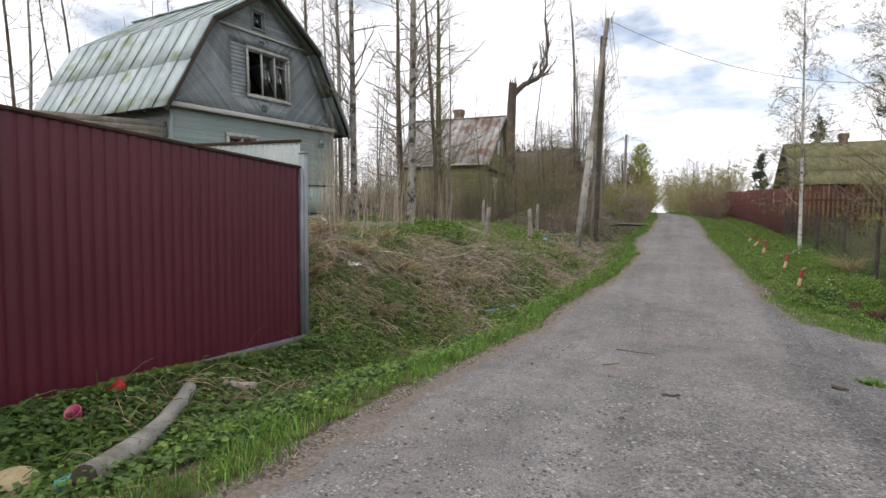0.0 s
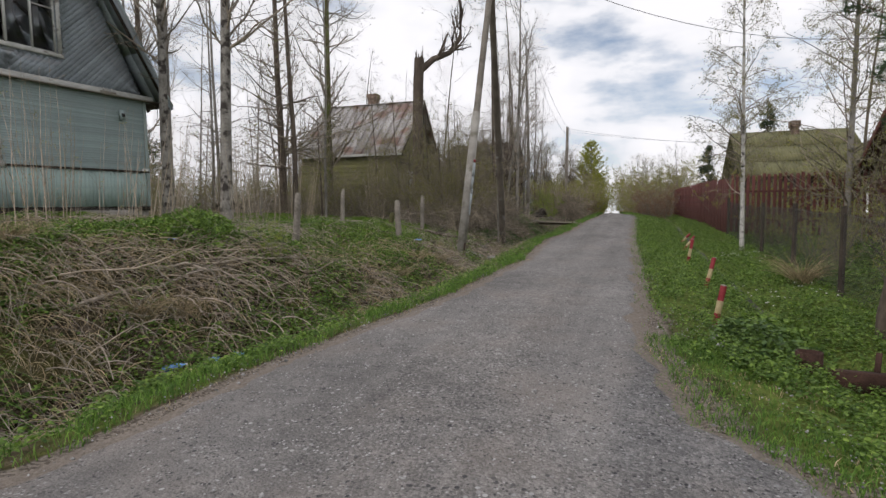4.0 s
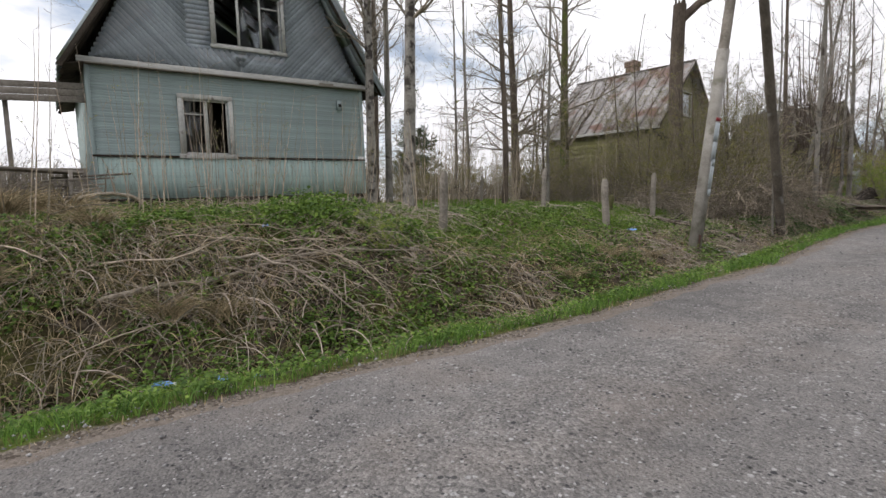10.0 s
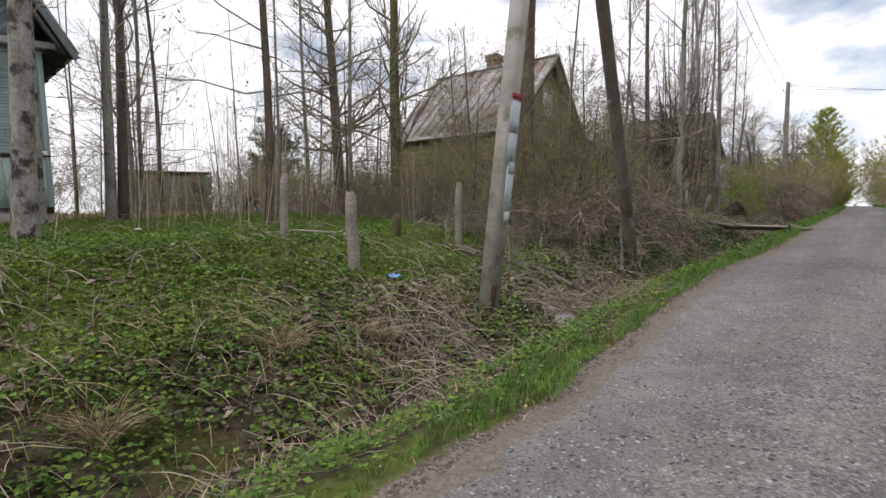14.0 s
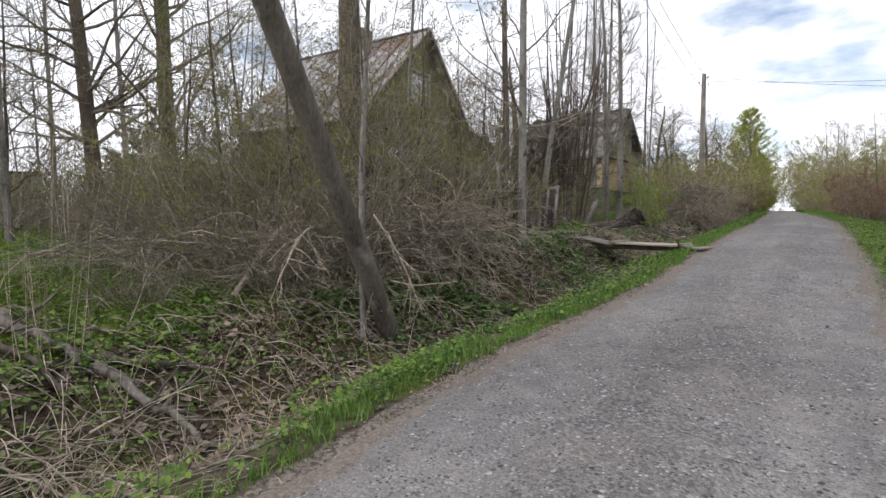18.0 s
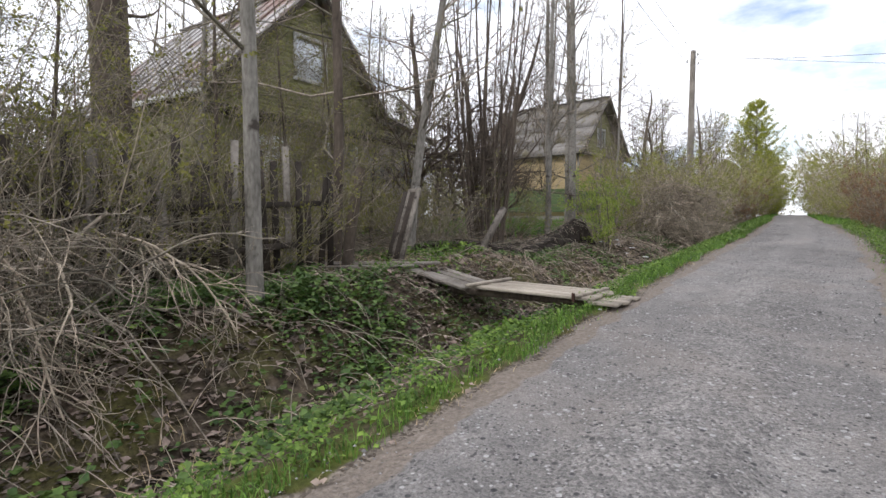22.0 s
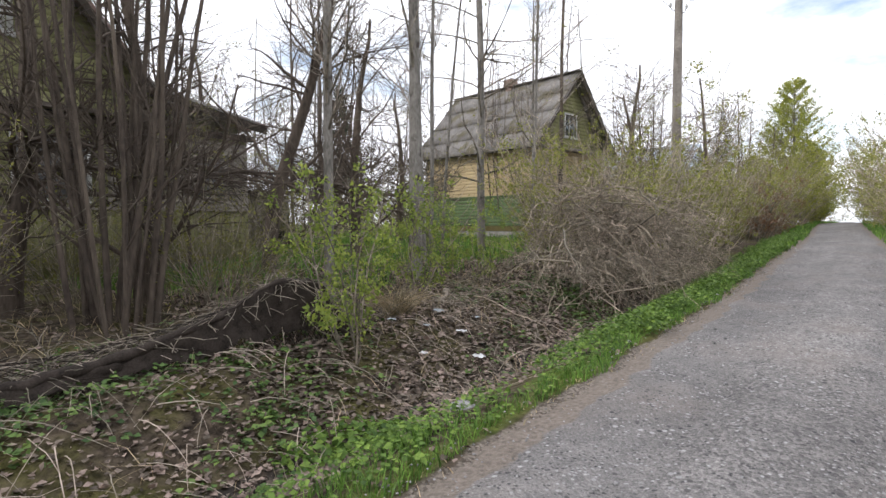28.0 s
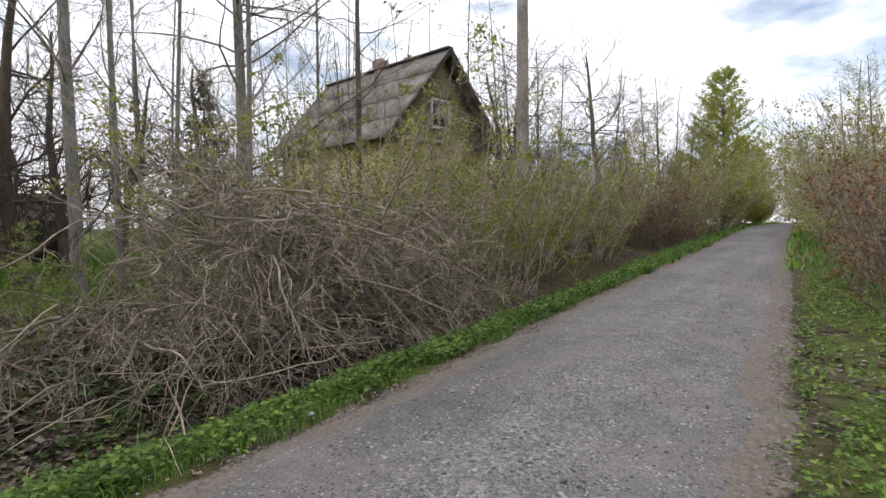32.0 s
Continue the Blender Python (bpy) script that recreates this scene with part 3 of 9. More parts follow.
def land(x, y):
    """Height of the bare ground."""
    x, y = np.asarray(x, float), np.asarray(y, float)
    r, xl, xr, p = table(ROAD_Z, y), table(LEFT_X, y), table(RIGHT_X, y), table(PLATEAU_Z, y)
    dl, dr = xl - x, x - xr
    ditch = table([(-.2, -.05), (0, -.02), (.45, -.05), (.9, -.26), (1.35, -.47), (1.75, -.45), (2.3, -.22), (2.8, -.05), (9, -.05)], dl)
    shallow = smooth01((y - 1.5) / 5) * (1 - 0.6 * smooth01((y - 50) / 12))
    left = r + np.where(ditch < 0, ditch * (0.35 + 0.65 * shallow), ditch)
    steep = smooth01((y - 28.5) / 2.5) * (1 - smooth01((y - 35.5) / 3))
    rise = smooth01((dl - 1.9 + .25 * steep) / (2.6 + 1.4 * smooth01((y - 13) / 5) - 2.9 * steep))
    left = left + (p - r + 0.05) * (0.72 * rise + 0.28 * smooth01((dl - 3) / 8)) * (dl > 1.9)
    left = left + 0.15 * smooth01((dl - 4.5) / 9) * smooth01((y - 19) / 5) * (1 - smooth01((y - 30) / 5))
    fall = smooth01((y - 9.3) / 1.5)
    side = table([(-.2, -.05), (0, -.03), (.7, -.08), (1.3, -.2), (1.9, -.38), (2.4, -.24), (3.2, -.25), (12, -.15)], dr)
    right = r + side * (0.15 + 0.85 * fall) * (1 - 0.5 * smooth01((y - 45) / 15))
    z = np.where(dl > 0, left, np.where(dr > 0, right, r - 0.05))
    off = np.maximum(dl, dr)
    z = z + wobble(x, y, 1.6) * 0.035 * smooth01(off / 1.2) + wobble(x, y, 0.45, 3) * 0.10 * smooth01((off - 2.5) / 3)
    return z


def turf(x, y):
    """How much green grows, 0 to 1."""
    x, y = np.asarray(x, float), np.asarray(y, float)
    dl, dr = table(LEFT_X, y) - x, x - table(RIGHT_X, y)
    verge = np.where((dl > .08) & (dl < .52 + .15 * wobble(y, y, 1.2)), .4, 0.0)
    lawn = smooth01((y - 14.5) / 2) * (1 - smooth01((y - 25.5) / 2.5)) * smooth01((dl - 2.6) / 1.2)
    lawn = np.maximum(lawn, 0.8 * smooth01((y - 43) / 3) * smooth01((dl - 4.5) / 2))
    lawn = np.maximum(lawn, 0.55 * (1 - smooth01((y - 7) / 4)) * (dl > 0.7))
    bank = 0.06 + 0.22 * wobble(x, y, 0.8, 1)
    g = np.maximum(np.maximum(verge, lawn), np.where(dl > 0.6, bank, 0))
    return np.where(dr > .05, (.25 + .65 * smooth01((dr - .05) / np.where(y < 14, .9, .35))) * (1 - .55 * smooth01((y - 38) / 6)), np.where(dl > -.1, g, 0.0))


# ---- ground and road ----
def ground_sheet():
    xs = np.concatenate([[-900, -400, -200, -110, -70, -50, -40, -32, -27, -23, -20, -17.5, -15.5, -14, -12.7, -11.5, -10.4, -9.5, -8.8], np.arange(-8.2, 7.0, 0.16),
                         [7.4, 8, 9, 10.5, 12.5, 15, 19, 24, 32, 45, 70, 110, 200, 400, 900]])
    ys = np.concatenate([[-900, -400, -150, -70, -40, -25, -16, -11, -8, -6, -4.5, -3.4], np.arange(-2.6, 60, 0.2), np.arange(60, 120, 1.0), [123, 130, 145, 170, 210, 280, 400, 600, 900]])
    X, Y = np.meshgrid(xs, ys)
    V = np.stack([X, Y, land(X, Y)], -1).reshape(-1, 3)
    nx, ny = len(xs), len(ys)
    i = (np.arange(ny - 1)[:, None] * nx + np.arange(nx - 1)[None]).ravel()
    me = mesh_from("ground", V, [np.stack([i, i + 1, i + nx + 1, i + nx], -1)], SOIL, True)
    a = me.attributes.new("turf", "FLOAT", "POINT")
    a.data.foreach_set("value", turf(V[:, 0], V[:, 1]).astype(np.float32))
    off = np.maximum(table(LEFT_X, V[:, 1]) - V[:, 0], V[:, 0] - table(RIGHT_X, V[:, 1]))
    reach = np.where((V[:, 0] > 1) & (V[:, 1] < 14), 0.45, 0.2)
    me.attributes.new("stony", "FLOAT", "POINT").data.foreach_set("value", np.clip(1 - off / reach, 0, 1).astype(np.float32))
    return tagged(new("ground", me), "uneven earth with leaf litter, moss and spring turf", "ground", kind="structure")


ground_sheet()


def road_sheet():
    ys = np.concatenate([[-60, -30, -15, -8, -5], np.arange(-4, 60, 0.15), np.arange(60, 125, 1.0), [130, 150, 200, 300]])
    us = np.concatenate([[-0.10, -0.065, -0.03], np.linspace(0, 1, 31), [1.03, 1.065, 1.10]])
    rows, inner, gravel, fresh = [], [], [], []
    for y in ys:
        xl, xr = table(LEFT_X, y), table(RIGHT_X, y)
        xl = xl + 0.04 * wobble(y, 3.0, 1.3) + 0.05 * wobble(y, 9.0, 5)
        xr = xr + 0.08 * wobble(y, 5.0, 1.3) + 0.06 * wobble(y, 1.0, 5)
        x = xl + (xr - xl) * us
        w = xr - xl
        crown = 0.05 * np.sin(np.clip(us, 0, 1) * np.pi) - 0.03 * np.exp(-((us - .3) / .07) ** 2) - 0.03 * np.exp(-((us - .7) / .07) ** 2)
        z = table(ROAD_Z, y) + crown - 0.012 + 0.012 * wobble(x, y, 3.0) + 0.006 * wobble(x, y, 9.0)
        out = np.maximum(-us, us - 1) * w
        z = z - 0.022 * smooth01((0.3 + out) / 0.3) - np.where(out > 0, 0.10 * smooth01(out / 0.3), 0) + 0.014 * wobble(x, y, 5.0, 2) * (out > -0.25)
        inner.append(np.clip(-out / 0.34, 0, 1))
        gravel.append(np.exp(-((us - 0.5) / 0.17) ** 2))
        fresh.append(np.exp(-((x - 2.0 + .06 * (9 - y)) / .55) ** 2) * smooth01((y - 1) / 3) * (1 - smooth01((y - 12) / 3)))
        rows.append(np.stack([x, np.full_like(x, y), z], -1))
    V = np.concatenate(rows)
    nx, ny = len(us), len(ys)
    i = (np.arange(ny - 1)[:, None] * nx + np.arange(nx - 1)[None]).ravel()
    me = mesh_from("road", V, [np.stack([i, i + 1, i + nx + 1, i + nx], -1)], GRAVEL, True)
    for name, values in (("margin", 1 - np.concatenate(inner)), ("coarse", np.concatenate(gravel)), ("chippings", np.concatenate(fresh))):
        me.attributes.new(name, "FLOAT", "POINT").data.foreach_set("value", np.asarray(values, np.float32))
    return tagged(new("road", me), "unpaved lane of grey packed gravel", "road", kind="structure")


road_sheet()


def ditch_bed():
    """The wet dark bed of the ditch along the lane."""
    ys, us = np.arange(9.5, 47, 0.15), np.linspace(-.5, .5, 5)
    Y, U = np.meshgrid(ys, us, indexing="ij")
    wide = .30 + .10 * wobble(Y, 2.0, 1.1)
    X = table(LEFT_X, Y) - 1.52 - .10 * wobble(Y, 7.0, .9) + U * wide
    V = np.stack([X, Y, land(X, Y) + .012 - .03 * (np.abs(U) > .4)], -1).reshape(-1, 3)
    i = (np.arange(len(ys) - 1)[:, None] * 5 + np.arange(4)[None]).ravel()
    me = mesh_from("ditch_bed", V, [np.stack([i, i + 1, i + 6, i + 5], -1)], MUD, True)
    tagged(new("ditch_bed", me), "wet dark mud along the bottom of the ditch", "ditch", kind="structure")
    ys = np.arange(12.35, 38, 0.15)
    Y, U = np.meshgrid(ys, us, indexing="ij")
    X = 3.5 + .03 * np.sin(Y * 1.1) + U * (.18 + .05 * wobble(Y, 4.0, 1.3))
    V = np.stack([X, Y, land(X, Y) + .012 - .03 * (np.abs(U) > .4)], -1).reshape(-1, 3)
    i = (np.arange(len(ys) - 1)[:, None] * 5 + np.arange(4)[None]).ravel()
    me = mesh_from("ditch_bed", V, [np.stack([i, i + 1, i + 6, i + 5], -1)], MUD, True)
    tagged(new("ditch_bed", me), "narrow wet trench through the weeds of the verge", "ditch", kind="structure")


ditch_bed()


# ---- houses ----
def wall_panel(geo, x0, x1, y0, y1, z0, z1, holes=()):
    """A wall across x0..x1 thick, y0..y1 wide, with openings (ya, yb, za, zb) through it."""
    cuts_y = sorted({y0, y1, *[h[0] for h in holes], *[h[1] for h in holes]})
    for ya, yb in zip(cuts_y, cuts_y[1:]):
        mid = (ya + yb) / 2
        spans, z = [], z0
        for h in sorted((h for h in holes if h[0] < mid < h[1]), key=lambda h: h[2]):
            spans.append((z, h[2]))
            z = h[3]
        spans.append((z, z1))
        for za, zb in spans:
            if zb - za > 0.005:
                geo.box((x0, ya, za), (x1, yb, zb))


BOARD_MESHES = {}


def board(parent, p, q, w, thick, material, out=(1, 0, 0), name="board"):
    """One board from p to q; boards of one make share a mesh of unit length, scaled along."""
    key = (round(w, 3), round(thick, 3), material.name, name)
    if key not in BOARD_MESHES:
        BOARD_MESHES[key] = Geo().beam((0, 0, 0), (0, 1, 0), thick, w, (0, 0, 1), 0.15).mesh(name, material)
    ob = new(name, BOARD_MESHES[key])
    p, q, out = Vector(p), Vector(q), Vector(out)
    t = (q - p).normalized()
    up = out.cross(t).normalized()
    o = t.cross(up).normalized()
    ob.matrix_basis = Matrix(((o.x, t.x, up.x, p.x), (o.y, t.y, up.y, p.y), (o.z, t.z, up.z, p.z), (0, 0, 0, 1))) @ Matrix.Diagonal((1, (q - p).length, 1, 1))
    ob.parent = parent
    return ob


def clap(parent, x, y0, y1, z0, z1, w, material, holes=(), limit=None, rng=random, thick=0.022):
    """Rows of horizontal boards on the face x, cut at the openings; limit(z) gives the y range at a height."""
    z = z0 + w / 2
    while z < z1 - w * 0.3:
        ya, yb = limit(z) if limit else (y0, y1)
        spans = [(ya, yb)]
        for h in holes:
            if h[2] - w * .4 < z < h[3] + w * .4:
                spans = [s for a, b in spans for s in ((a, min(b, h[0])), (max(a, h[1]), b)) if s[1] - s[0] > 0.05]
        for a, b in spans:
            k = rng.uniform(-.004, .004)
            board(parent, (x + thick / 2 + rng.uniform(0, .006), a, z + k), (x + thick / 2 + rng.uniform(0, .006), b, z - k), w * 0.965, thick, material)
        z += w


def upright(parent, x, y0, y1, z0, z1, w, material, holes=(), rng=random, thick=0.022):
    """A skirt of upright boards."""
    y = y0 + w / 2
    while y < y1 - w * 0.3:
        if not any(h[0] < y < h[1] and h[2] < (z0 + z1) / 2 < h[3] for h in holes):
            o = x + thick / 2 + rng.uniform(0, .006)
            board(parent, (o, y, z0 + rng.uniform(-.015, .01)), (o, y, z1), w * 0.96, thick, material)
        y += w


def window_part(parent, x, y0, y1, z0, z1, bars_y=(), bars_z=(), trim=0.11, frame_mat=None, panes=True, sky_back=False, missing=()):
    """A casing round an opening in the face x, with sashes, bars and panes of glass."""
    fm = frame_mat or TRIM
    win = part("window", Geo().beam((x + 0.045, y0 - trim, z1 + trim / 2), (x + 0.045, y1 + trim, z1 + trim / 2), 0.045, trim), fm, parent, "weathered wooden window")
    part("window_sill", Geo().beam((x + 0.045, y0 - trim * 1.3, z0 - trim / 2), (x + 0.045, y1 + trim * 1.3, z0 - trim / 2), 0.045, trim), fm, win)
    for y in (y0 - trim / 2, y1 + trim / 2):
        part("window_frame", Geo().beam((x + 0.04, y, z0), (x + 0.04, y, z1), 0.035, trim, (0, 1, 0)), fm, win)
    s = Geo()
    for a, b in (((y0 + .025, z0), (y0 + .025, z1)), ((y1 - .025, z0), (y1 - .025, z1))):
        s.beam((x - 0.05, *a), (x - 0.05, *b), 0.05, 0.05, (0, 1, 0))
    for a, b in (((y0, z0 + .025), (y1, z0 + .025)), ((y0, z1 - .025), (y1, z1 - .025))):
        s.beam((x - 0.05, *a), (x - 0.05, *b), 0.05, 0.05)
    for y, w in bars_y:
        s.beam((x - 0.04, y, z0), (x - 0.04, y, z1), 0.06, w, (0, 1, 0))
    part("sash", s, fm, win)
    if bars_z:
        s = Geo()
        for ya, yb, z in bars_z:
            s.beam((x - 0.05, ya, z), (x - 0.05, yb, z), 0.03, 0.035)
        part("glazing_bar", s, fm, win)
    ys = [y0 + .05, *[y for y, _ in bars_y], y1 - .05]
    for k, (a, b) in enumerate(zip(ys, ys[1:])):
        if panes and k not in missing:
            ob = part("pane", Geo().box((x - 0.062, a, z0 + .05), (x - 0.057, b, z1 - .05)), GLASS, win)
            ob.visible_shadow = False
    if sky_back:
        # added pale panel: its colour gives the window its sky reflection
        part("sky_pane", Geo().box((x - 0.105, y0 + .03, z0 + .03), (x - 0.085, y1 - .03, z1 - .03)), SKYPALE, win, "pale panel coloured like sky reflected in the window")
    return win


def roof_sheets(parent, a0, a1, b0, b1, count, material, seam=0.03, thick=0.025, rows=1):
    """A roof slope from the lower edge a0-a1 to the upper edge b0-b1, in upright sheets with standing seams."""
    a0, a1, b0, b1 = (np.array(p, float) for p in (a0, a1, b0, b1))
    nrm = np.cross(a1 - a0, b0 - a0)
    nrm /= np.linalg.norm(nrm)
    if nrm[2] < 0:
        nrm = -nrm
    for r in range(rows):
        la, lb = a0 + (b0 - a0) * r / rows, a1 + (b1 - a1) * r / rows
        ua, ub = a0 + (b0 - a0) * (r + 1) / rows, a1 + (b1 - a1) * (r + 1) / rows
        for i in range(count):
            s, e = i / count, (i + 1) / count
            p, q, u, v = la + (lb - la) * s, la + (lb - la) * e, ua + (ub - ua) * s, ua + (ub - ua) * e
            lift = nrm * (0.006 * ((i + r) % 3) + (0.012 if rows > 1 and r % 2 else 0))
            g = Geo().prism([p + lift, q + lift, v + lift, u + lift], nrm * thick)
            g.beam(q + lift + nrm * (thick + seam / 2), v + lift + nrm * (thick + seam / 2), 0.022, seam, nrm)
            part("roof_sheet", g, material, parent)


def wavy_slope(parent, a0, a1, b0, b1, across, up, material, wave=0.15, amp=0.022):
    """A slope of corrugated sheets, each one an object, in overlapping courses."""
    a0, a1, b0, b1 = (np.array(p, float) for p in (a0, a1, b0, b1))
    nrm = np.cross(a1 - a0, b0 - a0)
    nrm /= np.linalg.norm(nrm)
    if nrm[2] < 0:
        nrm = -nrm
    W, H = np.linalg.norm(a1 - a0), np.linalg.norm(b0 - a0)
    e1, e2 = (a1 - a0) / W, (b0 - a0) / H
    for r in range(up):
        for i in range(across):
            n = max(8, int(W / across / wave * 6))
            u = np.linspace(i * W / across, (i + 1) * W / across + 0.05, n)
            h = amp * np.sin(u / wave * 2 * np.pi)
            lo, hi = r * H / up - (0.10 if r else 0), (r + 1) * H / up
            tilt = 0.03 + 0.004 * ((i * 7 + r * 3) % 4)
            k = np.arange(n - 1)
            V = []
            for s, base in ((lo, tilt), (hi, 0.005)):
                V.append(a0 + u[:, None] * e1 + s * e2 + (h + base)[:, None] * nrm)
                V.append(a0 + u[:, None] * e1 + s * e2 + (h + base - 0.007)[:, None] * nrm)
            V = np.concatenate(V)
            F = np.concatenate([np.stack([k, k + 1, 2 * n + k + 1, 2 * n + k], -1), np.stack([n + k + 1, n + k, 3 * n + k, 3 * n + k + 1], -1),
                                np.stack([n + k, n + k + 1, k + 1, k], -1), np.stack([2 * n + k, 2 * n + k + 1, 3 * n + k + 1, 3 * n + k], -1)])
            part("roof_sheet", mesh_from("roof_sheet", V, [F], material), None, parent)


def chimney_part(parent, x, y, z0, z1, w=0.6):
    g = Geo().box((x - w / 2, y - w / 2, z0), (x + w / 2, y + w / 2, z0 + .02))
    ch = part("chimney", g, BRICK, parent, "squat brick chimney with a flared cap")
    z, row = z0, 0
    while z < z1:
        grow = 0.06 if z > z1 - 0.32 else 0.0
        h = w / 2 + grow
        for s in range(4):
            for k in range(2):
                a = -h + k * h + (0.03 if row % 2 else 0)
                b = a + h - 0.02
                lo, hi = h - 0.11, h
                if s == 0: c = ((x + a, y + lo, z), (x + b, y + hi, z + .075))
                elif s == 1: c = ((x + a, y - hi, z), (x + b, y - lo, z + .075))
                elif s == 2: c = ((x + lo, y + a, z), (x + hi, y + b, z + .075))
                else: c = ((x - hi, y + a, z), (x - lo, y + b, z + .075))
                part("brick", Geo().box(*c), BRICK, ch)
        z, row = z + 0.083, row + 1
    part("cap", Geo().box((x - w / 2 - .05, y - w / 2 - .05, z1), (x + w / 2 + .05, y + w / 2 + .05, z1 + .07)), CONCRETE, ch)


def gambrel_house():
    """The mint-green house with the broken roof: front on x = 0, depth towards -x, its middle at y = 0."""
    rng = random.Random(5)
    top = thing("house", pose(-13.48, 15.62, 1.30, 2.1, 0, -4.5), "abandoned mint-green wooden house with a broken-pitched tin roof", "house")
    W, D, ZE, YK, ZK, ZA = 3.76, 6.8, 3.64, 2.42, 6.38, 8.02
    low_win, up_win = (-1.62, -0.44, 1.47, 2.95), (-0.66, 1.22, 4.48, 6.02)
    attic = (-0.38, 0.12, 6.80, 7.38)

    def half(z):
        return W + (YK - W) * (z - ZE) / (ZK - ZE) if z < ZK else YK * (ZA - z) / (ZA - ZK)
    g = Geo()
    wall_panel(g, -0.16, 0.0, -W, W, 0.32, ZE, [low_win])
    part("front_wall", g, MINT, top)
    for name, y in (("side_wall", -W), ("side_wall", W - .16)):
        part(name, Geo().box((-D, y, 0.32), (-0.165, y + .16, ZE)), MINT, top)
    part("back_wall", Geo().box((-D, -W + .165, 0.32), (-D + .16, W - .165, ZE)), MINT, top)
    # added inner surfaces, coloured dark so the rooms look unlit through the windows
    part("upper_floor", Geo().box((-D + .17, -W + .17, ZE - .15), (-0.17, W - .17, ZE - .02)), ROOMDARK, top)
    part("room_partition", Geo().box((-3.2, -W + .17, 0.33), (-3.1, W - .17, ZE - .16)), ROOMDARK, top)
    g = Geo()
    z = ZE
    while z < ZA - 0.06:
        dz = 0.13
        y = half(min(z + dz, ZA - .02))
        hs = [h for h in (up_win, attic) if h[2] - dz * .5 < z < h[3] - dz * .5]
        wall_panel(g, -0.16, -0.01, -y, y, z, z + dz, [(h[0], h[1], z, z + dz) for h in hs])
        z += dz
    part("gable_wall", g, MINT_UP, top)
    g = Geo()
    g.prism([(-D + .02, -W, ZE), (-D + .02, -YK, ZK), (-D + .02, 0, ZA - .05), (-D + .02, YK, ZK), (-D + .02, W, ZE)], (-.12, 0, 0))
    part("gable_wall", g, MINT_UP, top)
    clap(top, 0.0, -W, W, 1.42, ZE - .02, 0.066, MINT, [(low_win[0] - .12, low_win[1] + .12, low_win[2] - .1, low_win[3] + .1)], rng=rng, thick=0.012)
    upright(top, 0.0, -W, W, 0.30, 1.36, 0.11, MINT_SKIRT, rng=rng, thick=0.012)
    # diagonal boards of the gable, in two fans
    w = 0.105
    for sgn in (-1, 1):
        c = -4.2
        while c < 4.6:
            pts = []
            for k in range(121):
                z = ZE + .16 + (ZA - ZE - .7) * k / 120
                y = (z - ZE - c * 1.414) * 1.0
                ok = 0.015 < y < half(z) - .06 and z < 6.55 and not (y < up_win[1] + .14 and up_win[2] - .13 < z < up_win[3] + .13)
                pts.append((y, z) if ok else None)
            run = []
            for p in pts + [None]:
                if p:
                    run.append(p)
                else:
                    if len(run) > 4:
                        (ya, za), (yb, zb) = run[0], run[-1]
                        if sgn > 0:
                            board(top, (0.006 + rng.uniform(0, .006), ya, za), (0.006 + rng.uniform(0, .006), yb, zb), w * .975, 0.014, MINT_UP)
                        else:
                            board(top, (0.006 + rng.uniform(0, .006), -ya, za), (0.006 + rng.uniform(0, .006), -yb, zb), w * .975, 0.014, MINT_UP)
                    run = []
            c += w
    clap(top, 0.0, 0, 0, 6.66, ZA - .3, 0.12, MINT_UP, [(attic[0] - .06, attic[1] + .06, attic[2] - .05, attic[3] + .05)], limit=lambda z: (-half(z) + .05, half(z) - .05), rng=rng)
    board(top, (0.05, -W - .15, ZE + .06), (0.05, W + .25, ZE + .06), 0.17, 0.05, TRIM, name="trim")
    board(top, (0.14, -W - .15, ZE - .035), (0.14, W + .25, ZE - .035), 0.03, 0.2, GREYWOOD, name="drip_board")
    board(top, (0.045, -2.3, 6.60), (0.045, 2.3, 6.60), 0.09, 0.04, TRIM, name="trim")
    board(top, (0.04, -W, 1.385), (0.04, W, 1.385), 0.05, 0.045, DARKWOOD, name="drip_board")
    for y in (-W + .04, W - .04):
        board(top, (0.04, y, 0.3), (0.04, y, ZE - .05), 0.10, 0.03, MINT, name="corner_board")
    window_part(top, 0, *low_win, bars_y=((-1.03, .10),), bars_z=((-1.58, -1.03, 2.55),), trim=0.12, missing=(1,))
    window_part(top, 0, *up_win, bars_y=((0.0, .07), (0.62, .05)), bars_z=((0.64, 1.2, 5.68),), trim=0.10, missing=(0,))
    window_part(top, 0, *attic, trim=0.05, frame_mat=MINT_UP)
    # roof: two steep and two flat slopes, reaching out over the front
    F, B, E = 0.62, -D - .35, 4.28
    ze = ZE - .16
    for s in (-1, 1):
        roof_sheets(top, (B, s * E, ze), (F, s * E, ze), (B, s * (YK + .06), ZK + .1), (F, s * (YK + .06), ZK + .1), 13, TIN_MINT, rows=2)
        roof_sheets(top, (B, s * (YK + .06), ZK + .1), (F, s * (YK + .06), ZK + .1), (B, 0, ZA + .12), (F, 0, ZA + .12), 13, TIN_MINT)
        for (ya, za), (yb, zb) in (((E, ze - .03), (YK + .06, ZK + .06)), ((YK + .06, ZK + .06), (0, ZA + .08))):
            board(top, (F - .02, s * ya, za - .06), (F - .02, s * yb, zb - .06), 0.13, 0.03, DARKWOOD if ya < E or s < 0 else MINT_UP, name="verge_board")
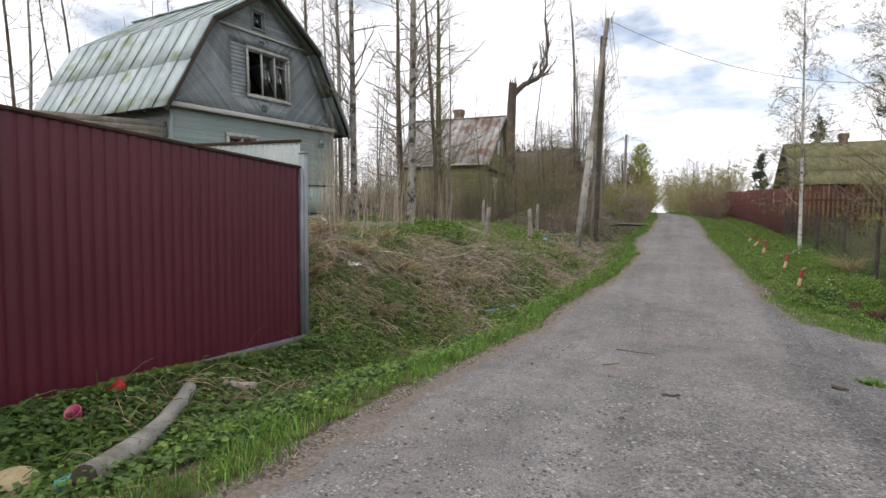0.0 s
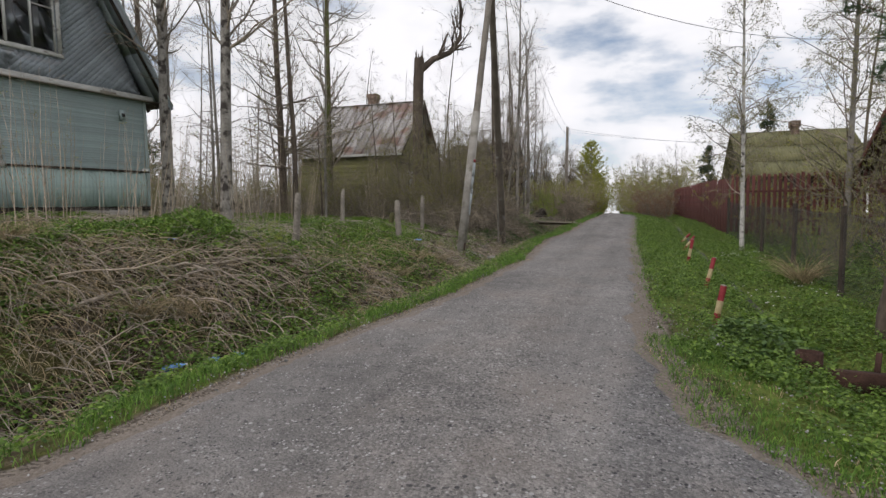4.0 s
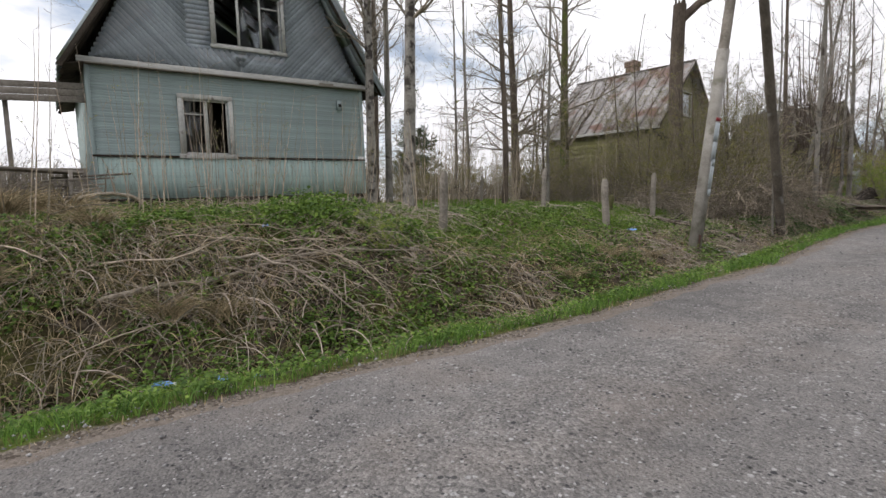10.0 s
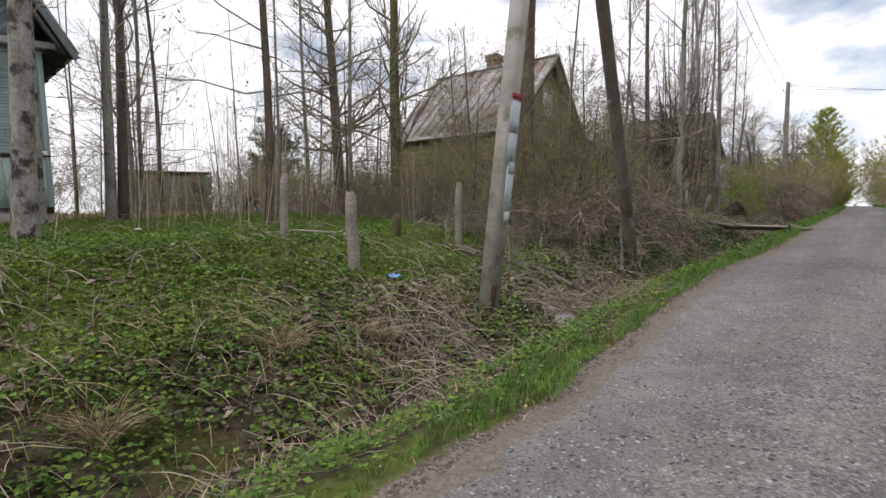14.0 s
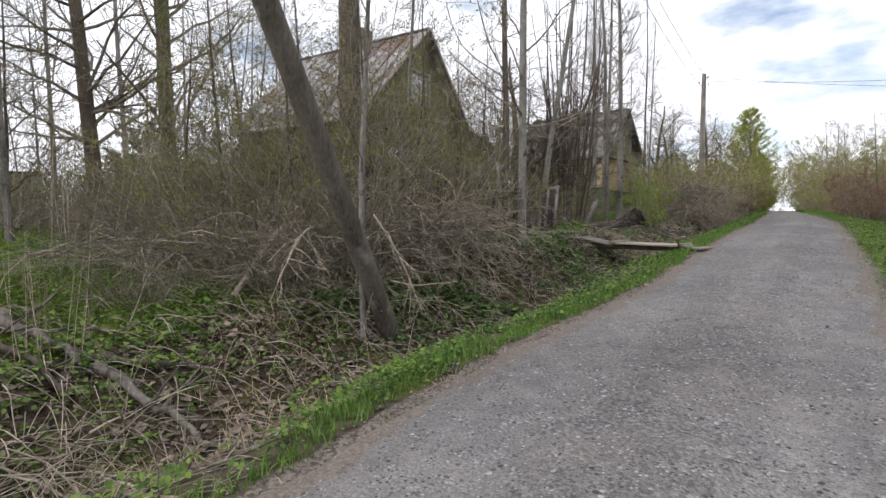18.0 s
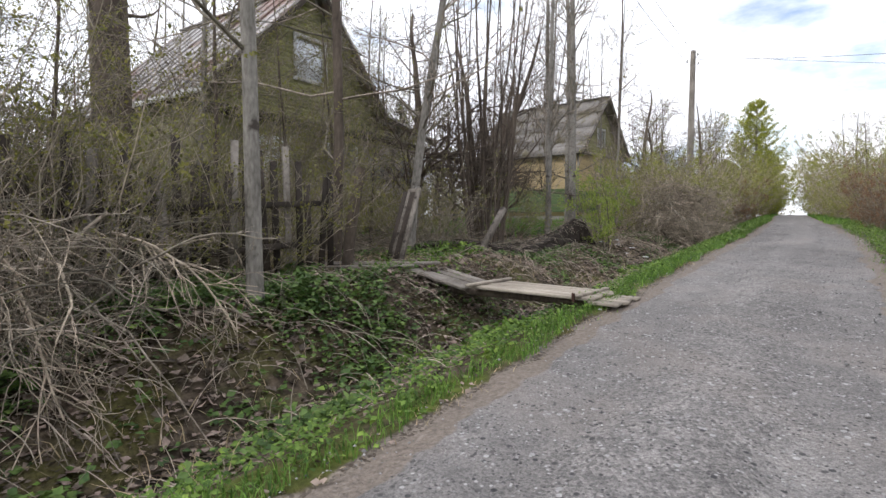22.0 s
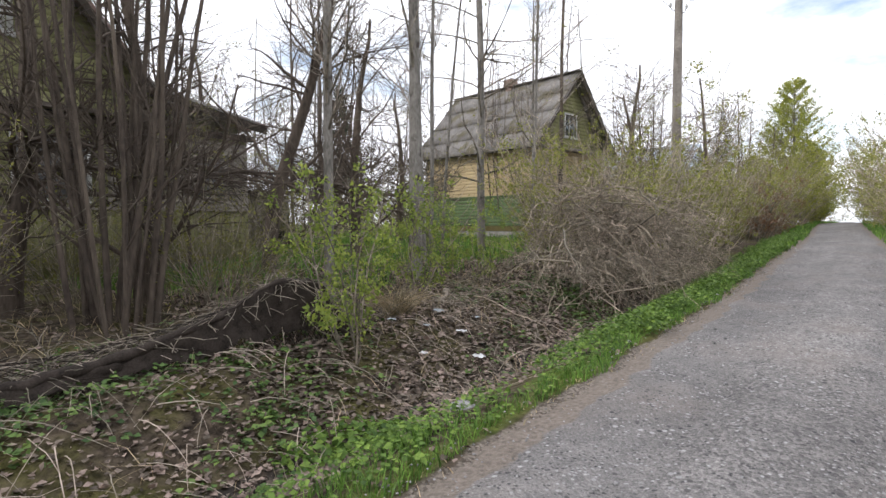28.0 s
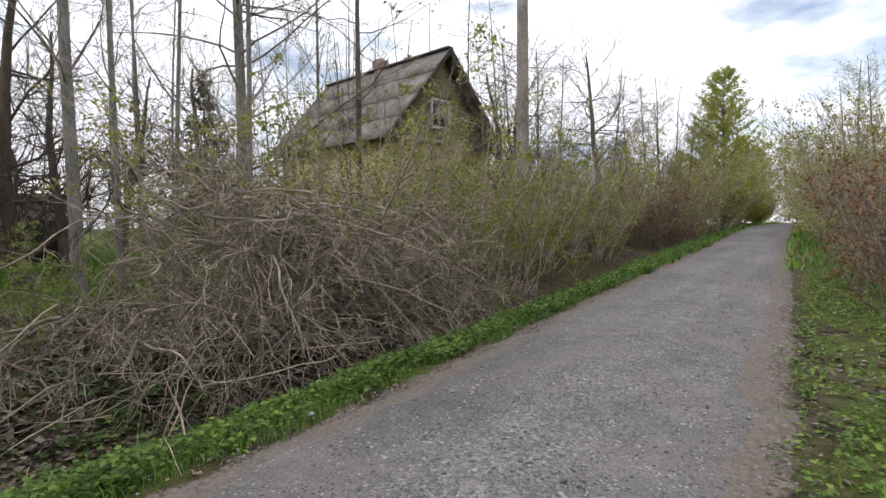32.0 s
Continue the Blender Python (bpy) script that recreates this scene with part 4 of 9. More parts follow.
        for x in np.linspace(F - .1, B + .1, 9):
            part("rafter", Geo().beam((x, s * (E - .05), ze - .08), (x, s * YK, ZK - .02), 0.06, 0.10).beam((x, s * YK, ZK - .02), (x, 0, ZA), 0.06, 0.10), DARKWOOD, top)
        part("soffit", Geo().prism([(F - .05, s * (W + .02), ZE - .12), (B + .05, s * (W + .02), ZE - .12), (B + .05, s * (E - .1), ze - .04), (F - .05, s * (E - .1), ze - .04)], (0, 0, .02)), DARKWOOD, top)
    part("ridge_cap", Geo().beam((B, 0, ZA + .16), (F, 0, ZA + .16), 0.26, 0.05), TIN_MINT, top)
    part("foundation", Geo().box((-D, -W + .02, -0.7), (-0.06, -W + .4, .31)), CONCRETE, top)
    part("foundation", Geo().box((-D, W - .4, -0.7), (-0.06, W - .02, .31)), CONCRETE, top)
    part("foundation", Geo().box((-0.32, 1.35, -0.7), (0.0, W - .45, .29)), CONCRETE, top)
    part("sill_log", Geo().beam((-0.1, -W, .25), (-0.1, W, .25), 0.2, 0.16), DARKWOOD, top, "rotten sill log")
    part("loose_beam", Geo().beam((0.25, -2.4, .12), (0.3, 0.4, .16), 0.16, 0.1), DARKWOOD, top)
    part("loose_beam", Geo().beam((0.06, 0.0, .1), (0.1, 1.3, .16), 0.12, 0.07), DARKWOOD, top)
    # meter box, house number plate, ledge with a bracket
    m = part("meter_box", Geo().box((0.03, 2.86, 2.93), (0.12, 3.02, 3.22)), MINT, top, "small green-painted box")
    part("face", Geo().box((0.121, 2.89, 3.02), (0.128, 2.99, 3.12)), BLACK, m)
    plate = part("number_plate", Geo().box((0.05, 3.52, 1.36), (0.058, 3.72, 1.49)), WHITEBAG, top, "white enamel number plate")
    txt = bpy.data.curves.new("digits", "FONT")
    txt.body, txt.size, txt.extrude = "45", 0.10, 0.001
    dig = new("digits", txt)
    dig.data.materials.append(BLACK)
    dig.parent = plate
    dig.matrix_basis = pose(0.0595, 3.56, 1.385, 90, 0, 90)
    br = part("wire_bracket", Geo().beam((0.1, 2.3, 3.68), (0.1, 2.75, 3.68), 0.06, 0.05), GREYWOOD, top)
    for y in (2.38, 2.5, 2.62):
        part("insulator", Geo().tube([(0.12, y, 3.70), (0.12, y, 3.76), (0.12, y, 3.80)], [.02, .028, .012]), TRIM, br)
    # lean-to porch at the near side
    for k in range(5):
        part("porch_roof_board", Geo().beam((-0.2 - k * .2, -W - .05, 3.12 + .02 * k), (-0.3 - k * .2, -W - 3.4, 3.0 + .03 * k), 0.16, 0.03), GREYWOOD, top)
    for k, z in enumerate((2.76, 2.92, 3.08)):
        part("porch_fascia", Geo().beam((-.12, -W - .02, z), (-.16 - .02 * k, -W - 3.4, z - .12), .03, .15), GREYWOOD, top)
    for y in (-W - 1.6, -W - 3.2):
        part("porch_post", Geo().beam((-0.4, y, -.6), (-0.4, y, 2.72), 0.1, 0.1), GREYWOOD, top)
    upright(top, -1.2, -W - 3.3, -W - .1, -0.3, 1.15, 0.14, GREYWOOD, rng=rng)
    part("porch_rail", Geo().beam((-0.35, -W - .1, .75), (-0.35, -W - 2.6, .62), 0.05, 0.12).beam((-.3, -W - .2, 1.05), (-.3, -W - .9, 1.05), .04, .06), GREYWOOD, top)
    return top


gambrel_house()


def olive_house():
    """The brown-yellow gabled house with the rusty roof, a boarded porch storey and a lean-to on its far side."""
    rng = random.Random(8)
    top = thing("house", pose(-11.97, 39.22, 1.45, 0, 0, 1.2), "dim olive-yellow wooden house with a rusty tin roof and boarded windows", "house")
    W, D, ZE, ZA = 3.5, 6.75, 3.82, 7.6
    win = (-0.57, 0.55, 4.90, 6.08)

    def half(z):
        return W * (ZA - z) / (ZA - ZE)
    part("front_wall", Geo().box((-0.16, -W, 0.2), (0, 5.35, 3.4)), OLIVEPAINT, top)
    part("front_band", Geo().box((-0.14, -W + .02, 3.41), (-.02, 3.1, ZE - .04)), OLIVEPAINT, top)
    part("side_wall", Geo().box((-D, -W, 0.2), (-.165, -W + .16, 3.86)), OLIVEPAINT, top)
    part("side_wall", Geo().box((-D, 5.2, 0.2), (-.165, 5.35, 3.3)), GREYWOOD, top)
    part("back_wall", Geo().box((-D - .16, -W, 0.2), (-D - .005, 5.35, 3.4)), GREYWOOD, top)
    g, z = Geo(), ZE - .05
    while z < ZA - .05:
        y = half(min(z + .12, ZA - .01))
        hs = [(win[0], win[1], z, z + .12)] if win[2] - .06 < z < win[3] - .06 else []
        wall_panel(g, -.3, -.16, -y, y, z, z + .12, hs)
        z += .12
    part("gable_wall", g, OLIVEPAINT, top)
    part("gable_wall", Geo().prism([(-D, -W, ZE), (-D, 0, ZA), (-D, W, ZE)], (-.1, 0, 0)), GREYWOOD, top)
    clap(top, -.16, 0, 0, ZE + .3, ZA - .3, 0.14, OLIVEPAINT, [(win[0] - .1, win[1] + .1, win[2] - .1, win[3] + .1)], limit=lambda z: (-half(z) + .1, half(z) - .1), rng=rng)
    low = [(-2.27, -1.04, 1.8, 3.02), (.56, 1.72, 1.8, 3.02), (2.4, 3.1, 1.95, 2.85), (4.0, 4.7, 1.95, 2.85)]
    holes = [(a - .08, b + .08, c - .05, d + .05) for a, b, c, d in low]
    clap(top, 0.0, -W, 2.1, 1.62, 3.35, 0.11, OLIVEPAINT, holes[:2], rng=rng)
    clap(top, 0.0, 2.1, 5.35, 1.62, 3.35, 0.11, GREYWOOD, holes[2:], rng=rng)
    upright(top, 0.0, -W, 5.35, 0.25, 1.55, 0.13, OLIVEPAINT, rng=rng)
    for k, (a, b, c, d) in enumerate(low):
        sh = part("boarded_window", Geo().box((.005, a, c), (.03, b, d)), GREYPLY if k else SKYPALE, top, "window boarded with dull grey sheet")
        g = Geo()
        for y in (a - .04, b + .04):
            g.beam((.035, y, c - .05), (.035, y, d + .05), .03, .09, (0, 1, 0))
        g.beam((.035, a - .1, c - .06), (.035, b + .1, c - .06), .035, .08)
        part("casing", g, TRIM if k < 2 else GREYWOOD, sh)
        g = Geo()
        g.beam((.04, (a + b) / 2, c), (.04, (a + b) / 2, d), .03, .05, (0, 1, 0)).beam((.04, a, (c + d) / 2 + .2), (.04, b, (c + d) / 2 + .2), .03, .04)
        part("bar", g, GREYWOOD, sh)
    board(top, (.05, -W - .1, 1.6), (.05, 5.4, 1.6), .06, .05, GREYWOOD, name="drip_board")
    board(top, (.10, -W - .3, 3.42), (.10, 5.5, 3.42), .16, .05, DARKWOOD, name="beam")
    part("porch_roof", Geo().prism([(-.35, -W - .2, 3.75), (-.35, W, 3.75), (.4, W, 3.48), (.4, -W - .2, 3.48)], (0, 0, .03)), DARKWOOD, top)
    window_part(top, -.16, *win, trim=.10, panes=False)
    # no glass here; this added panel's colour stands in for mirrored sky
    part("sky_pane", Geo().box((-.232, win[0] + .03, win[2] + .03), (-.216, win[1] - .03, win[3] - .03)), SKYPALE, top, "pale panel coloured like sky reflected in the gable window")
    F, B = .35, -D - .4
    roof_sheets(top, (B, -W - .35, ZE + .08), (F, -W - .35, ZE + .08), (B, 0, ZA + .1), (F, 0, ZA + .1), 14, TIN_RUST, seam=.04)
    roof_sheets(top, (B, 3.0, 4.2), (F, 3.0, 4.2), (B, 0, ZA + .1), (F, 0, ZA + .1), 14, TIN_RUST, seam=.04)
    roof_sheets(top, (B, 5.75, 3.72), (F, 5.75, 3.72), (B, 2.98, 4.22), (F, 2.98, 4.22), 14, TIN_RUST, seam=.04)
    for s, e, z in ((-1, -W - .35, ZE + .02), (1, 3.0, 4.15)):
        board(top, (F - .03, e, z), (F - .03, 0, ZA + .04), .2, .03, DARKWOOD, name="verge_board")
    board(top, (F - .03, 3.0, 4.15), (F - .03, 5.75, 3.65), .2, .03, DARKWOOD, name="verge_board")
    board(top, (B, -W - .36, ZE + .02), (F, -W - .36, ZE + .02), .14, .03, TRIM, out=(0, -1, 0), name="eaves_board")
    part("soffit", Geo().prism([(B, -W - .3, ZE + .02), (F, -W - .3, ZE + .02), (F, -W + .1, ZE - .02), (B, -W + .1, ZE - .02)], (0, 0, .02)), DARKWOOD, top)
    part("ridge_cap", Geo().beam((B, 0, ZA + .14), (F, 0, ZA + .14), .25, .05), TIN_RUST, top)
    chimney_part(top, -3.55, .38, ZA - .6, ZA + .82, .6)
    part("foundation", Geo().box((-D, -W + .05, -.6), (-.05, 5.3, .24)), CONCRETE, top)
    clap_side = top
    for k in range(13):
        z = .35 + k * .26
        board(clap_side, (-D, -W - .012, z), (-.02, -W - .012, z), .25, .022, OLIVEPAINT, out=(0, -1, 0))
    return top


olive_house()


def ochre_house():
    """The ochre and green house with the fibre-slate roof."""
    rng = random.Random(9)
    top = thing("house", pose(-9.86, 58.38, 2.0, 0, 0, -6.4), "ochre and moss-green boarded house with a steep grey slate roof", "house")
    W, D, ZE, ZA = 2.62, 6.3, 3.66, 6.86
    win = (-.52, .28, 4.30, 5.18)

    def half(z):
        return W * (ZA - z) / (ZA - ZE)
    for y0, y1 in ((-W, -W + .16), (W - .16, W)):
        part("side_wall", Geo().box((-D, y0, .35), (0, y1, ZE + .2)), YELLOWPAINT, top)
    part("front_wall", Geo().box((-.16, -W + .165, .35), (0, W - .165, ZE)), YELLOWPAINT, top)
    part("back_wall", Geo().box((-D, -W + .165, .35), (-D + .16, W - .165, ZE)), YELLOWPAINT, top)
    g, z = Geo(), ZE
    while z < ZA - .05:
        y = half(min(z + .12, ZA - .01))
        hs = [(win[0], win[1], z, z + .12)] if win[2] - .06 < z < win[3] - .06 else []
        wall_panel(g, -.16, 0, -y, y, z, z + .12, hs)
        z += .12
    part("gable_wall", g, OLIVEPAINT, top)
    part("gable_wall", Geo().prism([(-D, -W, ZE), (-D, 0, ZA), (-D, W, ZE)], (-.1, 0, 0)), OLIVEPAINT, top)
    clap(top, 0, 0, 0, ZE + .05, ZA - .3, .15, OLIVEPAINT, [(win[0] - .1, win[1] + .1, win[2] - .1, win[3] + .1)], limit=lambda z: (-half(z) + .08, half(z) - .08), rng=rng)
    clap(top, 0, -W, W, .55, 1.76, .14, GREENPAINT, rng=rng)
    clap(top, 0, -W, W, 1.82, ZE, .14, YELLOWPAINT, rng=rng)
    z = .56
    while z < ZE - .05:
        m = GREENPAINT if z < 1.74 else YELLOWPAINT
        board(top, (-D, -W - .012, z + .06), (.02, -W - .012, z + .06), .135, .022, m, out=(0, -1, 0))
        z += .14
    board(top, (-D, -W - .03, 1.80), (.03, -W - .03, 1.80), .05, .05, GREENPAINT, out=(0, -1, 0), name="drip_board")
    for x in (-D + .05, -.03):
        board(top, (x, -W - .03, .4), (x, -W - .03, ZE), .11, .03, GREYWOOD, out=(0, -1, 0), name="corner_board")
    window_part(top, 0, *win, bars_y=((-.12, .06),), trim=.09, sky_back=True, frame_mat=TRIM)
    part("porch_beam", Geo().beam((.2, -W - .2, ZE + .05), (.2, W + .2, ZE + .05), .3, .12), GREYWOOD, top)
    F, B = .45, -D - .6
    wavy_slope(top, (B, -W - .42, ZE - .06), (F, -W - .42, ZE - .06), (B, 0, ZA + .12), (F, 0, ZA + .12), 7, 4, SLATE)
    wavy_slope(top, (B, W + .42, ZE - .06), (F, W + .42, ZE - .06), (B, 0, ZA + .12), (F, 0, ZA + .12), 7, 4, SLATE)
    for s in (-1, 1):
        board(top, (F - .04, s * (W + .42), ZE - .12), (F - .04, 0, ZA + .03), .16, .03, DARKWOOD, name="verge_board")
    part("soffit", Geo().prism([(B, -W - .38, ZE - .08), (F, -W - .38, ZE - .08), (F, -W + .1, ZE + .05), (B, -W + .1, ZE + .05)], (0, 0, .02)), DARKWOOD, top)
    part("ridge_cap", Geo().beam((B, 0, ZA + .16), (F, 0, ZA + .16), .3, .05), SLATE, top)
    chimney_part(top, -3.3, .0, ZA - .3, ZA + .42, .36)
    part("foundation", Geo().box((-D, -W + .03, -.6), (-.03, W - .03, .52)), CONCRETE, top)
    g = Geo()
    g.beam((-4.7, -W - 1.2, 0.05), (-4.7, -W - 1.2, .55), .05, .05).beam((-3.7, -W - 1.2, 0.05), (-3.7, -W - 1.2, .55), .05, .05)
    g.beam((-4.8, -W - 1.2, .55), (-3.6, -W - 1.2, .55), .06, .04).beam((-4.8, -W - 1.2, .3), (-3.6, -W - 1.2, .3), .06, .04)
    part("step_rail", g, GREYWOOD, top)
    return top


ochre_house()


def slate_neighbour():
    """The house behind the red-brown fence: only its mossy roof and gable show."""
    top = thing("house", pose(7.3, 40.5, 1.3), "low house with a mossy corrugated roof behind the fence", "house")
    part("body", Geo().box((0, 0, -.4), (5.5, 7, 2.6)), DARKWOOD, top)
    wavy_slope(top, (-.4, -.5, 2.45), (5.9, -.5, 2.45), (-.4, 3.5, 5.5), (5.9, 3.5, 5.5), 6, 3, MOSSROOF)
    wavy_slope(top, (-.4, 7.5, 2.45), (5.9, 7.5, 2.45), (-.4, 3.5, 5.5), (5.9, 3.5, 5.5), 6, 3, MOSSROOF)
    part("gable_wall", Geo().prism([(0, 0, 2.6), (0, 3.5, 5.3), (0, 7, 2.6)], (.12, 0, 0)), DARKWOOD, top)
    part("gable_wall", Geo().prism([(5.38, 0, 2.6), (5.38, 3.5, 5.3), (5.38, 7, 2.6)], (.12, 0, 0)), DARKWOOD, top)
    chimney_part(top, 3.0, 3.3, 5.0, 5.95, .42)
    return top


slate_neighbour()


def red_cabin():
    top = thing("cabin", pose(9.5, 24.2, .3), "dark red wooden cabin among the trees", "cabin")
    part("body", Geo().box((0, 0, -.4), (5, 5.6, 2.6)), REDFENCE, top)
    for k in range(17):
        board(top, (-.012, 0, .05 + k * .15), (-.012, 5.6, .05 + k * .15), .14, .022, REDFENCE, out=(-1, 0, 0))
    part("gable_wall", Geo().prism([(0, 0, 2.6), (0, 2.8, 4.6), (0, 5.6, 2.6)], (.12, 0, 0)), REDFENCE, top)
    part("gable_wall", Geo().prism([(4.88, 0, 2.6), (4.88, 2.8, 4.6), (4.88, 5.6, 2.6)], (.12, 0, 0)), REDFENCE, top)
    roof_sheets(top, (-.5, -.5, 2.3), (5.4, -.5, 2.3), (-.5, 2.8, 4.75), (5.4, 2.8, 4.75), 7, RUSTED)
    roof_sheets(top, (-.5, 6.1, 2.3), (5.4, 6.1, 2.3), (-.5, 2.8, 4.75), (5.4, 2.8, 4.75), 7, RUSTED)
    for s, y in ((-1, -.5), (1, 6.1)):
        board(top, (-.5, y, 2.25), (-.5, 2.8, 4.7), .18, .04, REDFENCE, out=(-1, 0, 0), name="verge_board")


red_cabin()


def far_house(x, y, z, w, d, h, rise, wall, roof, label, turn=0):
    top = thing("house", pose(x, y, z, 0, 0, turn), label, "house")
    g = Geo()
    wall_panel(g, d / 2 - .15, d / 2, -w / 2, w / 2, -.5, h, [(-w * .2, w * .05, h * .4, h * .75)])
    part("front_wall", g, wall, top)
    part("body", Geo().box((-d / 2, -w / 2, -.5), (d / 2 - .155, w / 2, h)), wall, top)
    part("gable_wall", Geo().prism([(d / 2 - .1, -w / 2, h), (d / 2 - .1, 0, h + rise), (d / 2 - .1, w / 2, h)], (.1, 0, 0)), wall, top)
    for s in (-1, 1):
        roof_sheets(top, (-d / 2 - .3, s * (w / 2 + .3), h - .15), (d / 2 + .3, s * (w / 2 + .3), h - .15), (-d / 2 - .3, 0, h + rise + .05), (d / 2 + .3, 0, h + rise + .05), 7, roof)
    window_part(top, d / 2, -w * .2, w * .05, h * .4, h * .75, trim=.1)
    return top


far_house(-12.5, 76, 2.3, 6, 6, 2.9, 2.6, BLUEWALL, BLUEWALL, "distant pale blue house beyond an orchard")
far_house(-24, 92, 2.5, 7, 7, 3.2, 3.4, GREYWOOD, TEALROOF, "distant grey house with a teal roof")


def shed(x, y, w, d, h, turn, painted=False):
    rng = random.Random(3)
    top = thing("shed", pose(x, y, float(land(x, y)), 0, 0, turn), "weathered grey plank shed with a flat felt roof", "shed")
    part("body", Geo().box((-d, -w / 2, -.4), (-.03, w / 2, h)), DARKWOOD, top)
    yy = -w / 2 + .08
    while yy < w / 2:
        board(top, (0, yy, -.2), (0, yy, h - rng.uniform(0, .1)), .15, .025, GREYWOOD)
        yy += .16
    part("roof", Geo().prism([(.3, -w / 2 - .3, h + .12), (.3, w / 2 + .3, h + .2), (-d - .3, w / 2 + .3, h + .05), (-d - .3, -w / 2 - .3, h)], (0, 0, .06)), NET, top)
    # no opening is cut: a black panel paints the doorway's shade
    part("doorway_dark", Geo().box((.005, w / 2 - 1.0, 0), (.03, w / 2 - .25, h - .5)), BLACK, top, "black panel standing in for the dark inside a doorway")
    if painted:
        for z in (.02, h * .52):
            part("painted_panel", Geo().box((.032, w / 2 - .22, z), (.07, w / 2 + .28, z + h * .48)), TEALROOF, top, "teal-painted panel at the shed's corner")
    return top


shed(-36.6, 32.0, 4.6, 3, 2.8, -14, True)
shed(-16.6, 46.9, 4.2, 2.6, 1.75, 4)


# ---- fences and gate ----
def sheet_fence(name, p, q, z0a, z0b, za, zb, material, label, sheet=1.15, face=1):
    """Profiled sheets from p to q, standing between the heights z0 and z at either end."""
    top = thing(name, pose(0, 0, 0), label, "fence")
    p, q = np.array(p, float), np.array(q, float)
    L = np.linalg.norm(q - p)
    t = (q - p) / L
    out = np.array([-t[1], t[0]]) * face
    s = 0.0
    while s < L - .02:
        e = min(s + sheet, L)
        u = [s]
        while u[-1] < e - 1e-6:
            for step in (.025, .02, .05, .02):
                u.append(min(u[-1] + step, e))
        prof = np.array([0.0 if (k % 4) in (0, 1) else 0.018 for k in range(len(u))])
        u = np.array(u)
        xy = p + u[:, None] * t + prof[:, None] * out
        k = u / L
        lo, hi = z0a + (z0b - z0a) * k, za + (zb - za) * k
        n = len(u)
        V = np.concatenate([np.c_[xy, lo], np.c_[xy, hi], np.c_[xy - out * .002, lo], np.c_[xy - out * .002, hi]])
        i = np.arange(n - 1)
        F = np.concatenate([np.stack([i, i + 1, n + i + 1, n + i], -1), np.stack([2 * n + i + 1, 2 * n + i, 3 * n + i, 3 * n + i + 1], -1)])
        part("sheet", mesh_from("sheet", V, [F], material), None, top)
        s = e
    return top, t, out


red, t_, o_ = sheet_fence("sheet_fence", (-4.5, -9.0), (-4.5, 6.0), 0.42, -0.13, 2.72, 2.14, WINE, "tall wine-red profiled steel fence beside the lane", face=-1)
part("bottom_rail", Geo().beam((-4.47, -9, .38), (-4.47, 6.0, -.16), .05, .07), STEEL, red, "grey steel bottom rail")
part("top_cap", Geo().beam((-4.49, -9, 2.73), (-4.49, 6.0, 2.15), .06, .035), RUSTED, red)
for y in (-8, -5, -2, 1):
    part("post", Geo().beam((-4.56, y, -.3), (-4.56, y, 2.3), .06, .06), STEEL, red)
post = part("end_post", Geo().beam((-4.50, 6.09, -.45), (-4.50, 6.09, 2.34), .085, .10), STEEL, red, "pale grey square steel post")
part("post_cap", Geo().beam((-4.50, 6.09, 2.34), (-4.50, 6.09, 2.365), .10, .115), STEEL, post)
part("edge_strip", Geo().beam((-4.475, 5.99, -.14), (-4.475, 5.99, 2.14), .03, .05), STEEL, red)
pale, t_, o_ = sheet_fence("sheet_fence", (-4.6, 6.15), (-10.5, 6.9), -0.1, 0.6, 2.52, 2.75, PALESHEET, "pale galvanised fence meeting the wine-red one", face=-1)
part("top_cap", Geo().beam((-4.6, 6.15, 2.53), (-10.5, 6.9, 2.76), .06, .035), RUSTED, pale)
part("post", Geo().beam((-8.5, 6.62, .1), (-8.5, 6.62, 2.6), .06, .06), STEEL, pale)


def board_fence():
    rng = random.Random(21)
    top = thing("board_fence", pose(0, 0, 0), "red-brown board fence along the lane, weathered paint", "fence")
    y = 31.0
    while y < 58:
        x = 5.1 - .02 * (y - 31)
        z = float(land(x, y))
        h = 2.25 + rng.uniform(-.04, .04)
        board(top, (x, y, z - .05), (x + rng.uniform(-.02, .02), y + rng.uniform(-.01, .01), z + h), .145, .022, REDFENCE, out=(-1, 0, 0))
        y += .15
    for zz in (.5, 1.9):
        part("rail", Geo().beam((5.14, 31, float(land(5.1, 31)) + zz), (4.62, 58, float(land(4.5, 58)) + zz), .05, .08), REDFENCE, top)
    pick = thing("picket_fence", pose(0, 0, 0), "dark red-brown picket fence with gaps between its slats", "fence")
    x = 5.25
    while x < 10.5:
        y = 31.0 - .35 * (x - 5.1)
        z = float(land(x, y))
        h = 2.45 + rng.uniform(-.05, .05)
        board(pick, (x, y, z), (x + rng.uniform(-.02, .02), y, z + h), .11, .022, REDFENCE, out=(0, -1, 0), name="picket")
        x += .175
    for zz in (.6, 1.75):
        part("rail", Geo().beam((5.2, 31.0, float(land(5.2, 31)) + zz), (10.5, 29.1, float(land(10, 29)) + zz), .05, .08), REDFENCE, pick)


board_fence()


